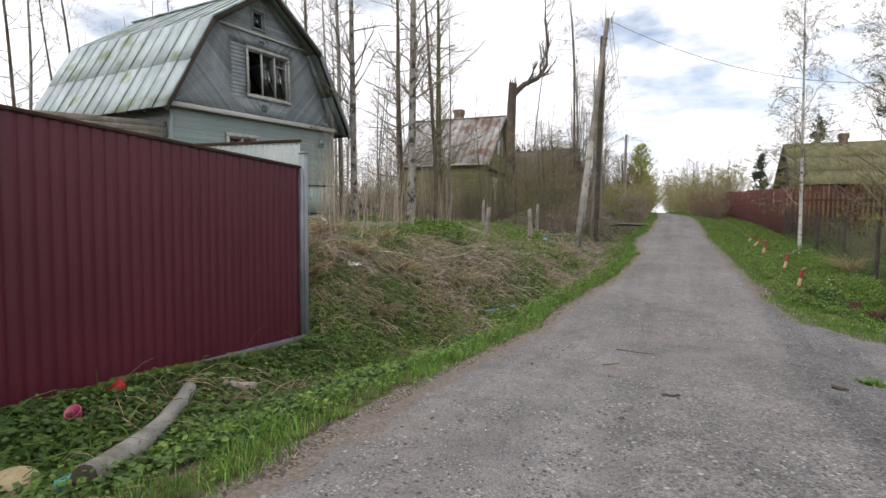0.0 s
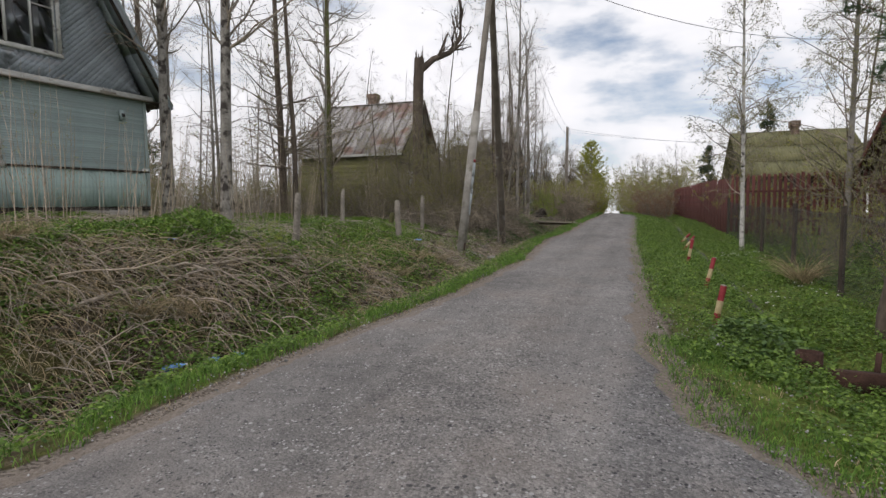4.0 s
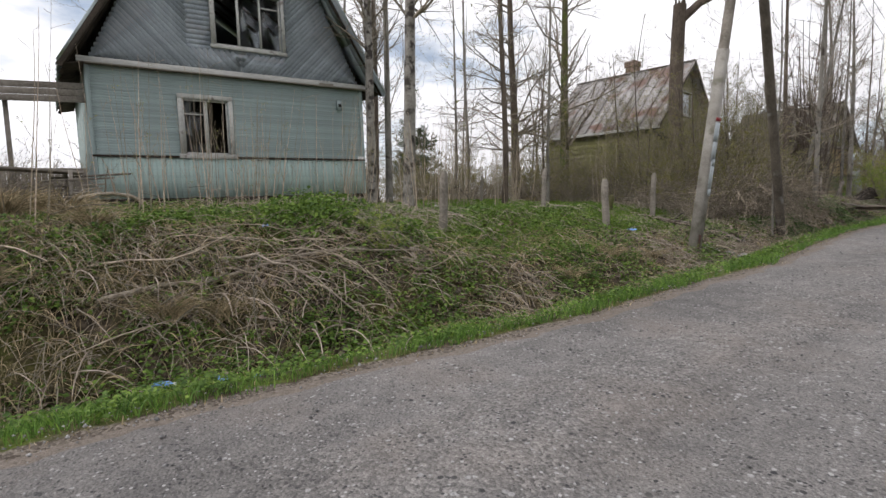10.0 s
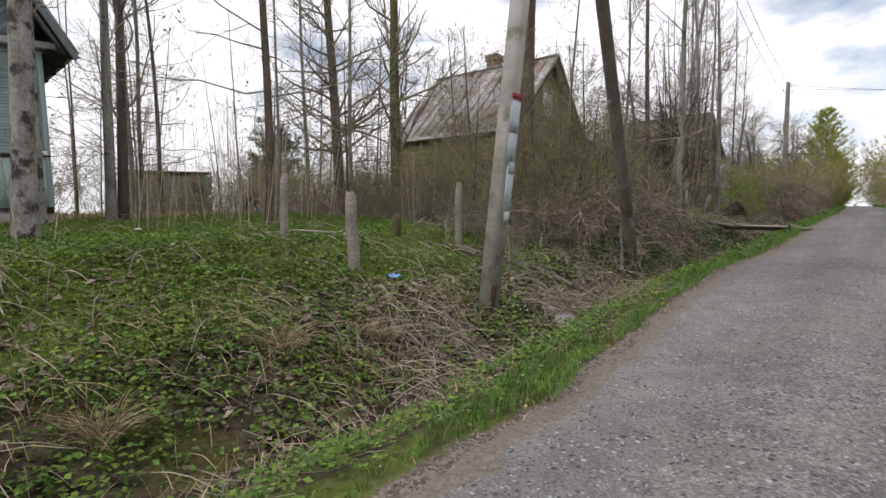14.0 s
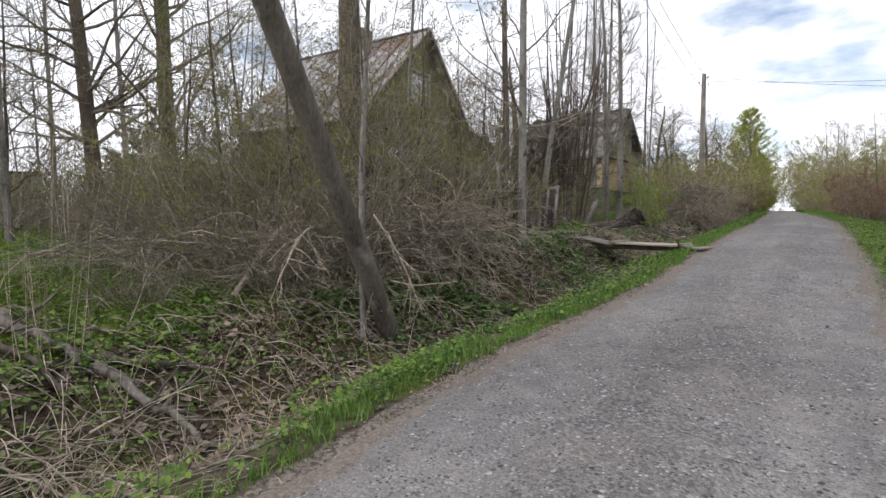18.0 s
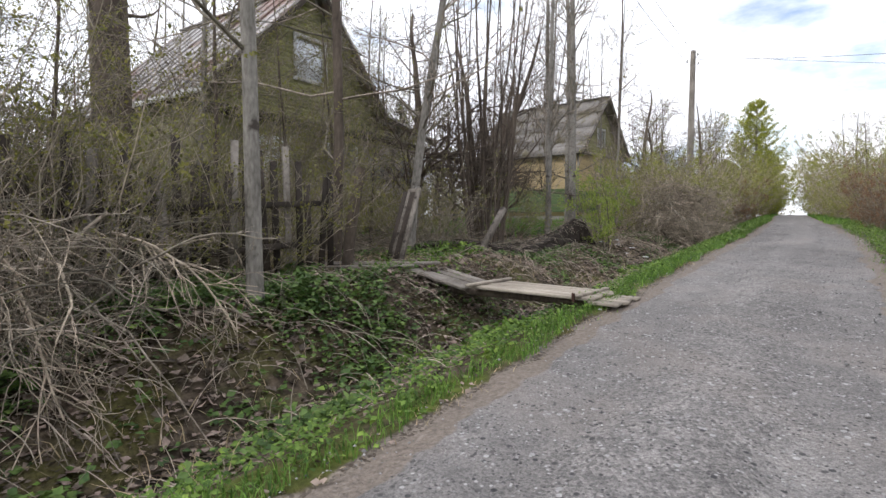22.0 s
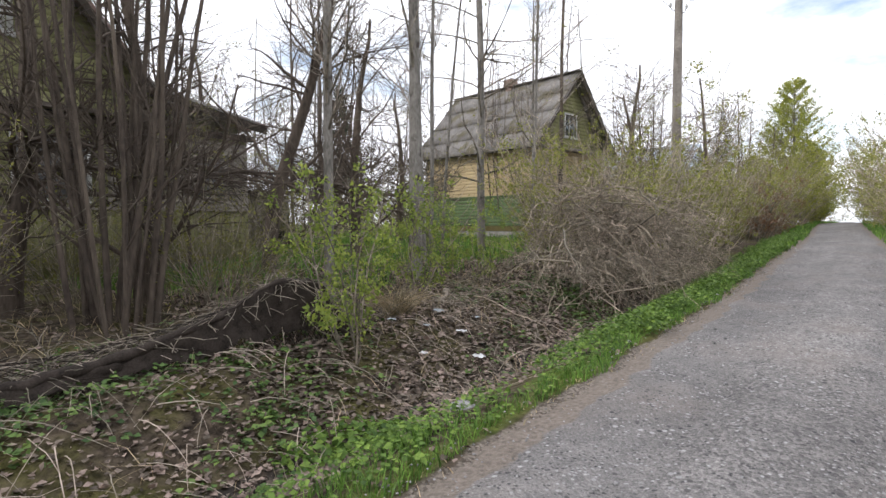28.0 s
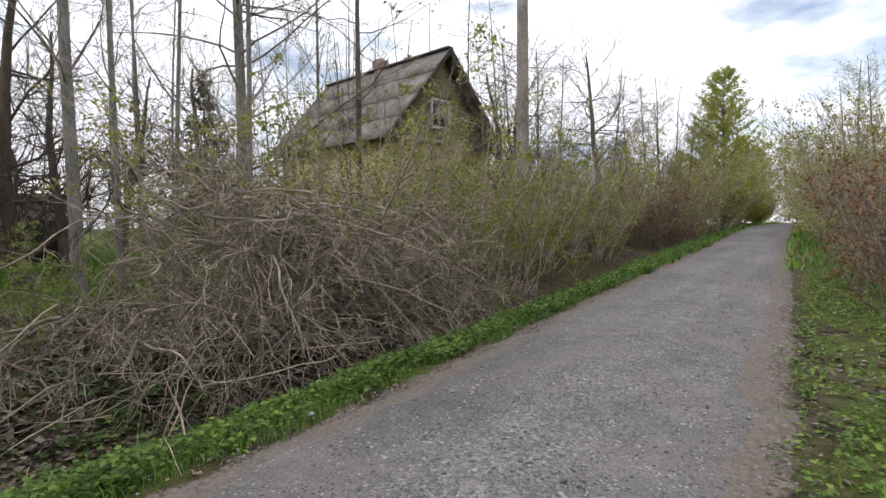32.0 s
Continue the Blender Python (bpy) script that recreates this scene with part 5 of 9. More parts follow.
def mesh_fence():
    """Sagging chain-link between old posts from the gate to the board fence."""
    top = thing("chain_link_fence", pose(0, 0, 0), "rusty sagging chain-link fence on thin dark posts", "fence")
    line = [(4.72, 11.9), (4.78, 13.6), (4.85, 16.8), (4.95, 20.2), (5.0, 23.8), (5.05, 27.4), (5.1, 30.9)]
    for x, y in line[1:]:
        z = float(land(x, y))
        part("post", Geo().tube([(x, y, z - .3), (x + .01, y, z + .7), (x + .02, y + .02, z + 1.5)], [.05, .048, .045], 8), DARKWOOD, top)
    for (xa, ya), (xb, yb) in zip(line, line[1:]):
        L, g = math.hypot(xb - xa, yb - ya), Geo()
        P, R = [], []
        for k in range(-20, int(L / .075)):
            for s in (1, -1):
                a, b = k * .075, k * .075 + 1.3
                if s < 0:
                    a, b = b, a
                ta, tb = np.clip(a / L, 0, 1), np.clip(b / L, 0, 1)
                if abs(ta - tb) < 1e-3:
                    continue
                ha, hb = (ta * L - a) / (b - a) * 1.35, (tb * L - a) / (b - a) * 1.35
                pts = []
                for tt, hh in ((ta, ha), ((ta + tb) / 2, (ha + hb) / 2), (tb, hb)):
                    x, y = xa + (xb - xa) * tt, ya + (yb - ya) * tt
                    pts.append((x + .03 * math.sin(tt * 3.1), y, float(land(x, y)) + .02 + hh))
                P.append(pts)
                R.append([.0022] * 3)
        V, F = tubes(np.array(P), np.array(R), 3)
        part("netting", Geo().add(V, F), WIRE, top)
        part("line_wire", Geo().tube([(xa, ya, float(land(xa, ya)) + 1.38), ((xa + xb) / 2, (ya + yb) / 2, float(land((xa + xb) / 2, (ya + yb) / 2)) + 1.33), (xb, yb, float(land(xb, yb)) + 1.38)], [.004] * 3, 4), WIRE, top)


mesh_fence()


def mesh_gate():
    z0, z1 = -.24, 1.06
    gp = thing("gate_post", pose(4.78, 11.72, -.35), "rust-brown steel gate post", "post")
    part("shaft", Geo().beam((0, 0, -.2), (0, 0, 1.52), .065, .065), RUSTED, gp)
    part("cap", Geo().beam((0, 0, 1.52), (0, 0, 1.54), .072, .072), RUSTED, gp)
    part("bracket", Geo().beam((-.02, -.02, 1.38), (.06, -.16, 1.38), .10, .07), RUSTED, gp)
    for z in (.25, .62, 1.0, 1.25):
        part("strap", Geo().beam((-.052, -.05, z), (.052, -.05, z), .012, .016), RUSTED, gp)
    top = thing("gate", pose(4.84, 11.6, 0), "grey steel gate leaf filled with welded wire mesh", "gate")
    L = 3.1
    for y in (-.03, -.78, -1.6, -2.4, -L):
        part("upright", Geo().beam((0, y, z0), (0, y, z1), .036, .036), STEEL, top)
    part("top_rail", Geo().beam((0, 0, z1), (0, -L, z1 + .02), .045, .045), STEEL, top)
    part("bottom_rail", Geo().beam((0, 0, z0), (0, -L, z0 + .02), .045, .045), STEEL, top)
    part("top_strip", Geo().beam((.01, -.1, z1 + .04), (.01, -L, z1 + .06), .03, .03), TRIM, top)
    P = [[(.025, 0, z), (.025, -L / 2, z + .004), (.025, -L, z)] for z in np.arange(z0 + .04, z1, .042)]
    P += [[(.028, -y, z0), (.028, -y, (z0 + z1) / 2), (.028, -y, z1)] for y in np.arange(.05, L, .055)]
    V, F = tubes(np.array(P), np.full((len(P), 3), .0015), 4)
    part("wire_mesh", Geo().add(V, F), STEEL, top)


mesh_gate()


# ---- poles and wires ----
def power_pole_pair():
    top = thing("power_pole", pose(0, 0, 0), "old wooden power pole with a leaning strut, plastered with torn notices", "power pole")
    foot, tip = np.array((-3.43, 21.73, -.1)), np.array((-2.42, 21.84, 9.15))
    leg = part("pole", Geo().beam(foot, foot + (tip - foot) * .5, .24, .24, (0, 1, 0), .2, .88), CONCRETE, top, "grey concrete stub carrying the pole")
    part("shaft", Geo().tube([foot + (tip - foot) * k for k in (.42, .6, .8, 1.0)], [.105, .10, .09, .085], 12), GREYWOOD, leg)
    a, b = np.array((-3.36, 27.1, .2)), np.array((-2.60, 22.05, 8.6))
    part("strut", Geo().tube([a + (b - a) * k for k in (0, .3, .65, 1)], [.122, .115, .108, .10], 12), TARRED, top, "dark tarred timber strut", True)
    ax = (tip - foot) / np.linalg.norm(tip - foot)
    side, outw = np.array((1.0, 0, 0)), np.array((1.0, -.05, 0))
    outw = outw - ax * (outw @ ax)
    outw /= np.linalg.norm(outw)
    across = np.cross(ax, outw)

    def sticker(z0, z1, w, m, shift=0.0, lift=.135, name="notice"):
        c0, c1 = foot + ax * (z0 - foot[2]) / ax[2], foot + ax * (z1 - foot[2]) / ax[2]
        c0, c1 = c0 + outw * lift, c1 + outw * lift
        s0, s1 = across * (shift - w / 2), across * (shift + w / 2)
        part(name, Geo().prism([c0 + s0, c0 + s1, c1 + s1, c1 + s0], outw * .004), m, top)
    sticker(3.05, 3.12, .2, REDPAINT, 0, .112)
    z = 3.03
    for k, h in enumerate((.17, .2, .18, .22, .16, .2, .24, .2)):
        z -= h
        if k % 3 == 1:
            sticker(z, z + .15, .12, PAPER, .03, .121)
    sticker(1.55, 2.2, .16, PAPER, .02, .118)
    sticker(2.21, 2.62, .19, PAPER, .0, .115)
    sticker(2.6, 3.02, .2, PAPER, -.005, .113)
    sticker(-.05, .62, .10, RUSTED, -.07, .122, "rust_plate")
    g = Geo()
    for z in (8.15, 8.4):
        k = (z - foot[2]) / (tip[2] - foot[2])
        c = foot + (tip - foot) * k
        g.tube([c + (-.13, 0, 0), c + (0, -.13, 0), c + (.13, 0, 0), c + (0, .13, 0), c + (-.13, 0, 0)], [.012] * 5, 4)
    part("binding_wire", g, WIRE, top)
    arm = part("hook", Geo().tube([tip + (0, 0, -.25), tip + (.12, -.05, -.22), tip + (.16, -.06, -.1)], [.012] * 3, 6), WIRE, top)
    part("insulator", Geo().tube([tip + (.16, -.06, -.12), tip + (.16, -.06, -.06), tip + (.16, -.06, 0), tip + (.16, -.06, .03)], [.03, .045, .035, .015], 8), TRIM, arm)
    return tip


def lane_pole(x, y, h):
    z = float(land(x, y))
    top = thing("power_pole", pose(x, y, z), "grey wooden power pole beside the lane", "power pole")
    part("shaft", Geo().tube([(0, 0, -.4), (0, .01, h * .4), (.01, .01, h * .75), (.02, 0, h)], [.16, .14, .125, .11], 12), GREYWOOD, top)
    for k, (dx, dz) in enumerate(((.22, .35), (-.2, .6), (.25, .75))):
        hk = part("hook", Geo().tube([(0, 0, h - dz), (dx * .8, -.05, h - dz + .02), (dx, -.06, h - dz + .13)], [.012] * 3, 6), WIRE, top)
        part("insulator", Geo().tube([(dx, -.06, h - dz + .12), (dx, -.06, h - dz + .18), (dx, -.06, h - dz + .24)], [.03, .045, .02], 8), TRIM, hk)
    return np.array((x, y, z + h))


TIP1 = power_pole_pair()
TIP2 = lane_pole(-4.3, 54.0, 7.6)


def cable(a, b, sag, r=.009):
    a, b = np.array(a, float), np.array(b, float)
    k = np.linspace(0, 1, 17)[:, None]
    pts = a + (b - a) * k - np.array((0, 0, sag)) * (4 * k * (1 - k))
    ob = part("overhead_wire", Geo().tube(pts, [r] * 17, 5), WIRE)
    tagged(ob, "thin black overhead power cable", "cable", "overhead wires")


cable(TIP1 + (.15, 0, -.1), TIP2 + (.2, 0, -.3), .7)
cable(TIP1 + (.05, 0, -.2), TIP2 + (-.2, 0, -.5), .75)
cable(TIP1 + (.1, 0, -.1), (11.5, 27.5, 7.4), 1.35)
cable(TIP2 + (.2, 0, -.2), (14.0, 62.0, 8.2), .4)
cable(TIP2 + (.2, 0, -.4), (13.0, 50.0, 6.8), .4)


# ---- plants ----
def unit(v):
    return v / (np.linalg.norm(v, axis=-1, keepdims=True) + 1e-9)


def trail(rng, start, way, length, K, lift, jitter):
    """Curves that set out from start along way, bending by lift (up) and by chance."""
    N = len(start)
    P = np.zeros((N, K, 3))
    P[:, 0] = start
    d = unit(way)
    step = (length / (K - 1))[:, None]
    for k in range(1, K):
        d = unit(d + np.array((0, 0, 1.0)) * (lift / K) + rng.normal(0, jitter, (N, 3)))
        P[:, k] = P[:, k - 1] + d * step
    return P


def spawn(rng, P, R, count, t0, t1, angle, length, K, lift, jitter, ratio, tip=0.003, taper=0.55, spread=0.25):
    """Side shoots of the curves P: where they leave, how far they lean out, how long they grow."""
    N, KP, _ = P.shape
    size = np.linalg.norm(P[:, -1] - P[:, 0], axis=1)
    who = rng.choice(N, count, p=size / size.sum())
    t = t0 + (t1 - t0) * rng.random(count)
    f = t * (KP - 1)
    i = np.minimum(f.astype(int), KP - 2)
    w = (f - i)[:, None]
    start = P[who, i] * (1 - w) + P[who, i + 1] * w
    tan = unit(P[who, i + 1] - P[who, i])
    r0 = (R[who, i] * (1 - w[:, 0]) + R[who, i + 1] * w[:, 0]) * ratio
    side = unit(np.cross(tan, rng.normal(0, 1, (count, 3))))
    a = np.radians(angle + rng.normal(0, angle * spread, count))[:, None]
    L = length * (1 - taper * (t - t0) / max(t1 - t0, 1e-6)) * rng.uniform(.55, 1.2, count)
    Q = trail(rng, start, tan * np.cos(a) + side * np.sin(a), L, K, lift, jitter)
    r = np.maximum(r0[:, None] * np.linspace(1, .3, K)[None], tip)
    return Q, r


def leaves_on(rng, P, count, size, droop=0.0, t0=0.25):
    """Small folded leaves along the curves P, as two triangles each."""
    N, K, _ = P.shape
    who = rng.integers(0, N, count)
    f = (t0 + (1 - t0) * rng.random(count)) * (K - 1)
    i = np.minimum(f.astype(int), K - 2)
    w = (f - i)[:, None]
    c = P[who, i] * (1 - w) + P[who, i + 1] * w + rng.normal(0, size * .7, (count, 3))
    return leaf_quads(rng, c, size * rng.uniform(.6, 1.3, count), droop)


def leaf_quads(rng, c, size, droop=0.0, flat=0.0, aspect=0.6):
    n = len(c)
    d = rng.normal(0, 1, (n, 3))
    d[:, 2] = d[:, 2] * (1 - flat) - droop
    d = unit(d)
    up = rng.normal(0, 1, (n, 3)) * (1 - flat * .75) + np.array((0, 0, flat * 1.5))
    s = unit(np.cross(d, up))
    nrm = np.cross(s, d)
    L = np.asarray(size)[:, None]
    V = np.stack([c, c + d * L * .5 + s * L * aspect * .5 + nrm * L * .12, c + d * L, c + d * L * .5 - s * L * aspect * .5 + nrm * L * .12], 1).reshape(-1, 3)
    b = np.arange(n)[:, None] * 4
    F = np.concatenate([b + np.array([[0, 1, 2]]), b + np.array([[0, 2, 3]])], 1).reshape(-1, 3)
    return V, F


def plant(name, label, category, trunk, twigs, leaves, bark, twigmat, leafmat, sides=9):
    """A tree or shrub of three parts: trunk, bare branches, leaves."""
    top = thing(name, pose(0, 0, 0), label, category)
    if trunk is not None:
        V, F = tubes(*trunk, sides)
        part("trunk", Geo().add(V, F), bark, top, smooth=True)
    g = Geo()
    for P, R, n in twigs:
        g.add(*tubes(P, R, n))
    part("crown", g, twigmat, top, "bare branches and twigs")
    if leaves is not None and len(leaves[0]):
        part("leaves", Geo().add(*leaves), leafmat, top, "small spring leaves")
    return top


def bare_tree(seed, H, r, first=.35, n1=26, n2=110, n3=260, len1=2.6, angle=44, lift=.45, lean=.012, leaf=0, leafsize=.05, bark=None, twigmat=None, leafmat=None,
              name="tree", label="slender leafless tree with grey bark", droop=0.0, sides=9, crook=0.008, far=False):
    rng = np.random.default_rng(seed)
    K = 14
    P = trail(rng, np.zeros((1, 3)), np.array([[rng.normal(0, lean), rng.normal(0, lean), 1.0]]), np.array([H + .5]), K, .15, crook)
    P = P - np.array((0, 0, .5))
    R = (r * (np.linspace(1, .12, K) ** .8))[None].copy()
    R[0, 0] *= 1.25
    n1, first, len1 = int(n1 * 1.45), first * .75, len1 * 1.15
    p1, r1 = spawn(rng, P, R, n1, first, .98, angle, len1, 7, lift, .17, .3, .005)
    p2, r2 = spawn(rng, p1, r1, int(n2 * 1.7), .10, 1.0, 42, len1 * .45, 4, lift * .8 - droop, .18, .55, .0036)
    p3, r3 = spawn(rng, p2, r2, int(n3 * 2.2), .1, 1.0, 38, len1 * .24, 3, lift * .6 - droop * 1.6, .16, .6, .0028)
    lv = None
    if leaf:
        lv = leaves_on(rng, p3, leaf, leafsize, droop * .5)
    return plant(name, label, "tree", (P, R), [(p1, r1, 3 if far else 5), (p2, r2, 3), (p3, r3, 3)], lv, bark or BARK_GREY, twigmat or TWIG, leafmat or BUD, sides)


def stems(seed, count, H, spread, lift, r=.012, K=7, n2=3, n3=0, len2=.5, leaf=0, leafsize=.035, base=.25, name="bush", label="", twigmat=None, leafmat=None, jitter=.09):
    """A shrub of many shoots from one base."""
    rng = np.random.default_rng(seed)
    a = rng.uniform(0, 2 * np.pi, count)
    rad = base * np.sqrt(rng.random(count))
    start = np.stack([np.cos(a) * rad, np.sin(a) * rad, np.full(count, -.15)], 1)
    a2 = a + rng.normal(0, .7, count)
    way = np.stack([np.cos(a2) * spread, np.sin(a2) * spread, np.ones(count)], 1) * (1 + rng.normal(0, .15, (count, 1)))
    P = trail(rng, start, way, H * rng.uniform(.55, 1.1, count), K, lift, jitter)
    R = (r * rng.uniform(.6, 1.4, count))[:, None] * np.linspace(1, .3, K)[None]
    tw = [(P, R, 4 if r > .03 else 3)]
    last = P
    if n2:
        p2, r2 = spawn(rng, P, R, count * n2, .12, 1, 44, len2, 4, lift * .6, .16, .6, .003)
        tw.append((p2, r2, 3))
        last = p2
        if n3:
            p3, r3 = spawn(rng, p2, r2, count * n3, .1, 1, 42, len2 * .5, 3, lift * .4, .18, .7, .0026)
            tw.append((p3, r3, 3))
            last = np.concatenate([p3])
    lv = leaves_on(rng, last, leaf, leafsize) if leaf else None
    top = plant(name, label, "bush", None, tw if r < .03 else tw[1:], lv, None, twigmat or TWIG, leafmat or OLIVE)
    if r >= .03:
        for k in range(count):
            part("stem", Geo().add(*tubes(P[k:k + 1], R[k:k + 1], 7)), twigmat or TWIG, top, smooth=True)
    return top


def conifer(seed, H, wide, name="spruce", label="small dark green spruce"):
    rng = np.random.default_rng(seed)
    top = thing(name, pose(0, 0, 0), label, "tree")
    V, F = tubes(np.array([[(0, 0, -.4), (0, 0, H * .5), (0, 0, H)]]), np.array([[H * .014, H * .009, .008]]), 7)
    part("trunk", Geo().add(V, F), BARK_DARK, top)
    n = int(H * 20)
    h = H * (.06 + .93 * rng.random(n) ** 1.15)
    a = rng.uniform(0, 6.283, n)
    L = wide * (1 - h / H) * rng.uniform(.7, 1.15, n) + .12
    way = np.stack([np.cos(a), np.sin(a), np.where(h > H * .75, .45, -.12)], 1)
    P = trail(rng, np.stack([0 * h, 0 * h, h], 1), way, L, 6, .25, .05)
    R = np.maximum(.012 * (1 - h / H), .004)[:, None] * np.linspace(1, .3, 6)
    p2, r2 = spawn(rng, P, R, n * 5, .15, 1, 50, wide * .28, 3, -.35, .08, .6, .003)
    g = Geo().add(*tubes(P, R, 3)).add(*tubes(p2, r2, 3))
    part("crown", g, BARK_DARK, top)
    Q = np.concatenate([p2.reshape(-1, 3), P[:, 2:].reshape(-1, 3)])
    c = np.repeat(Q, 3, 0) + rng.normal(0, .03, (len(Q) * 3, 3))
    part("needles", Geo().add(*leaf_quads(rng, c, rng.uniform(.13, .24, len(c)), .25, 0, .3)), SPRUCE, top)
    return top


def pine_tree():
    rng = np.random.default_rng(77)
    top = thing("pine", pose(5.42, 12.55, float(land(5.42, 12.55)), 0, 3.0, 0), "young pine with reddish bark and dark green needle tufts", "tree")
    K, H = 12, 8.0
    P = trail(rng, np.zeros((1, 3)), np.array([[.01, .0, 1.0]]), np.array([H + .4]), K, .1, .012) - np.array((0, 0, .4))
    R = (.135 * np.linspace(1, .15, K))[None]
    R[0, :2] *= 1.3
    part("trunk", Geo().add(*tubes(P, R, 12)), BARK_PINE, top, smooth=True)
    n = 92
    h = np.concatenate([rng.uniform(1.3, 2.2, 22), rng.uniform(1.9, 4.6, 54), rng.uniform(4.4, H, n - 76)])
    a = rng.uniform(0, 6.283, n)
    L = np.where(h < 2.4, 1.55, 2.3 * (1.15 - h / H)) * rng.uniform(.75, 1.15, n) + .25
    st = np.stack([np.interp(h, P[0, :, 2], P[0, :, 0]), np.interp(h, P[0, :, 2], P[0, :, 1]), h], 1)
    p1 = trail(rng, st, np.stack([np.cos(a), np.sin(a), np.full(n, .18)], 1), L, 8, .28, .09)
    r1 = (.019 * (1.15 - h / H))[:, None] * np.linspace(1, .25, 8)
    p2, r2 = spawn(rng, p1, r1, n * 15, .25, 1, 46, .52, 5, .45, .12, .6, .0035)
    p3, r3 = spawn(rng, p2, r2, n * 22, .2, 1, 42, .26, 4, .45, .12, .7, .003)
    part("crown", Geo().add(*tubes(p1, r1, 6)).add(*tubes(p2, r2, 4)).add(*tubes(p3, r3, 3)), BARK_PINE, top, "reddish branches")
    ends = np.concatenate([p2[:, 1:].reshape(-1, 3), p3[:, 1:].reshape(-1, 3), p1[:, -2:].reshape(-1, 3)])
    dirs = np.concatenate([np.repeat(unit(p2[:, -1] - p2[:, -2]), 4, 0), np.repeat(unit(p3[:, -1] - p3[:, -2]), 3, 0), np.repeat(unit(p1[:, -1] - p1[:, -2]), 2, 0)])
    m = 20
    c = np.repeat(ends, m, 0)
    d = unit(np.repeat(dirs, m, 0) * .75 + rng.normal(0, .55, (len(c), 3)))
    s = unit(np.cross(d, rng.normal(0, 1, d.shape))) * .0034
    ln = rng.uniform(.06, .105, len(c))[:, None]
    V = np.stack([c - s, c + s, c + d * ln], 1).reshape(-1, 3)
    part("needles", Geo().add(V, np.arange(len(V)).reshape(-1, 3)), NEEDLE, top)

    return top


pine = pine_tree()


def at(ob, x, y, s=1.0, turn=0.0, lean=(0, 0), sink=0.0):
    return copy_thing(ob, pose(x, y, float(land(x, y)) - sink, lean[0], lean[1], turn) @ Matrix.Scale(s, 4))


def put(ob, x, y, s=1.0, turn=0.0, lean=(0, 0)):
    ob.matrix_basis = pose(x, y, float(land(x, y)), lean[0], lean[1], turn) @ Matrix.Scale(s, 4)
    return ob


# single trees that stand out
put(bare_tree(11, 16, .165, .38, 30, 130, 320, 2.6, bark=BARK_ASPEN, label="tall bare aspen with mottled bark near the mint house"), -8.78, 17.86, 1, 40)
put(bare_tree(12, 16, .15, .35, 26, 120, 300, 2.4, bark=BARK_ASPEN, label="tall bare aspen at the mint house's corner"), -11.74, 18.71, 1, 120)
put(bare_tree(13, 15, .13, .3, 24, 110, 260, 2.4), -13.6, 20.6, 1, 200)
put(bare_tree(14, 15, .21, .22, 34, 150, 420, 3.2, 62, .35, bark=BARK_DARK, crook=.02, label="dark bare alder with long level branches"), -14.82, 28.69)
put(bare_tree(15, 15, .22, .2, 34, 150, 420, 3.0, 52, .5, bark=BARK_MOSS, leaf=700, leafsize=.07, leafmat=OLIVE, label="bare tree with yellow-green moss on its trunk"), -12.73, 29.46)
put(bare_tree(16, 14, .16, .25, 26, 120, 300, 2.6, 50, .5, bark=BARK_DARK), -16.45, 21.87)
put(bare_tree(17, 12, .085, .3, 24, 120, 320, 1.9, 50, .5, leaf=500, leafsize=.03, leafmat=OLIVE, label="slim grey birch beside the plank bridge"), -3.74, 31.28)
put(bare_tree(18, 11, .09, .3, 22, 110, 300, 1.9, 50, .4, crook=.02, label="slim grey tree leaning over the fence ruins"), -5.37, 35.68, 1, 30, (0, 4))
put(bare_tree(19, 8, .04, .25, 16, 60, 160, 1.2, 45, .5, crook=.02, label="thin sapling beside the strut"), -3.45, 26.6)
put(bare_tree(20, 12.5, .125, .35, 22, 110, 300, 2.0, label="straight grey tree trunk among leaf litter"), -5.69, 43.97, 1, 10)
put(bare_tree(21, 13, .10, .35, 22, 110, 300, 2.0), -7.35, 46.04, 1, 70)
put(bare_tree(22, 11, .06, .3, 18, 90, 240, 1.6), -7.75, 46.75, 1, 140)
put(bare_tree(23, 11, .08, .3, 20, 90, 240, 1.8), -5.57, 42.0, 1, 190)
put(bare_tree(24, 9, .05, .2, 18, 90, 260, 1.6, 40, .6, leaf=200, leafsize=.04, label="thin sapling in front of the ochre house"), -5.52, 47.69)
put(bare_tree(25, 8, .05, .15, 18, 90, 260, 1.6, 42, .6), -7.05, 50.3, 1, 80)
apple = dict(first=.18, n1=22, n2=170, n3=420, len1=2.6, angle=68, lift=.25, bark=BARK_DARK, twigmat=BARK_DARK, crook=.055, name="apple_tree")
first_apple = put(bare_tree(26, 6.0, .16, label="old apple tree with twisted dark limbs", **apple), -7.83, 38.74, 1, 20)
put(bare_tree(27, 6.2, .15, label="gnarled bare apple tree by the lean-to", **apple), -7.89, 42.45, 1, 130)
put(bare_tree(28, 6.6, .15, label="gnarled apple tree behind the lane's bushes", **apple), -4.7, 60.2, .95, 220)
put(bare_tree(29, 5.5, .13, label="gnarled bare apple tree in the old orchard", **apple), -12.5, 47.5, 1, 300)
put(bare_tree(30, 5.5, .13, label="low old apple tree in the overgrown orchard", **apple), -15.5, 50.0, 1, 60)

# more of the old orchard
at(first_apple, -9.4, 45.9, .95, 250)
at(first_apple, -6.6, 40.0, .85, 100)
at(first_apple, -13.8, 44.6, .9, 190)
at(first_apple, -6.4, 56.8, .9, 75)
at(first_apple, -8.1, 60.9, 1.2, 200)
at(first_apple, -12.6, 50.6, .9, 35)

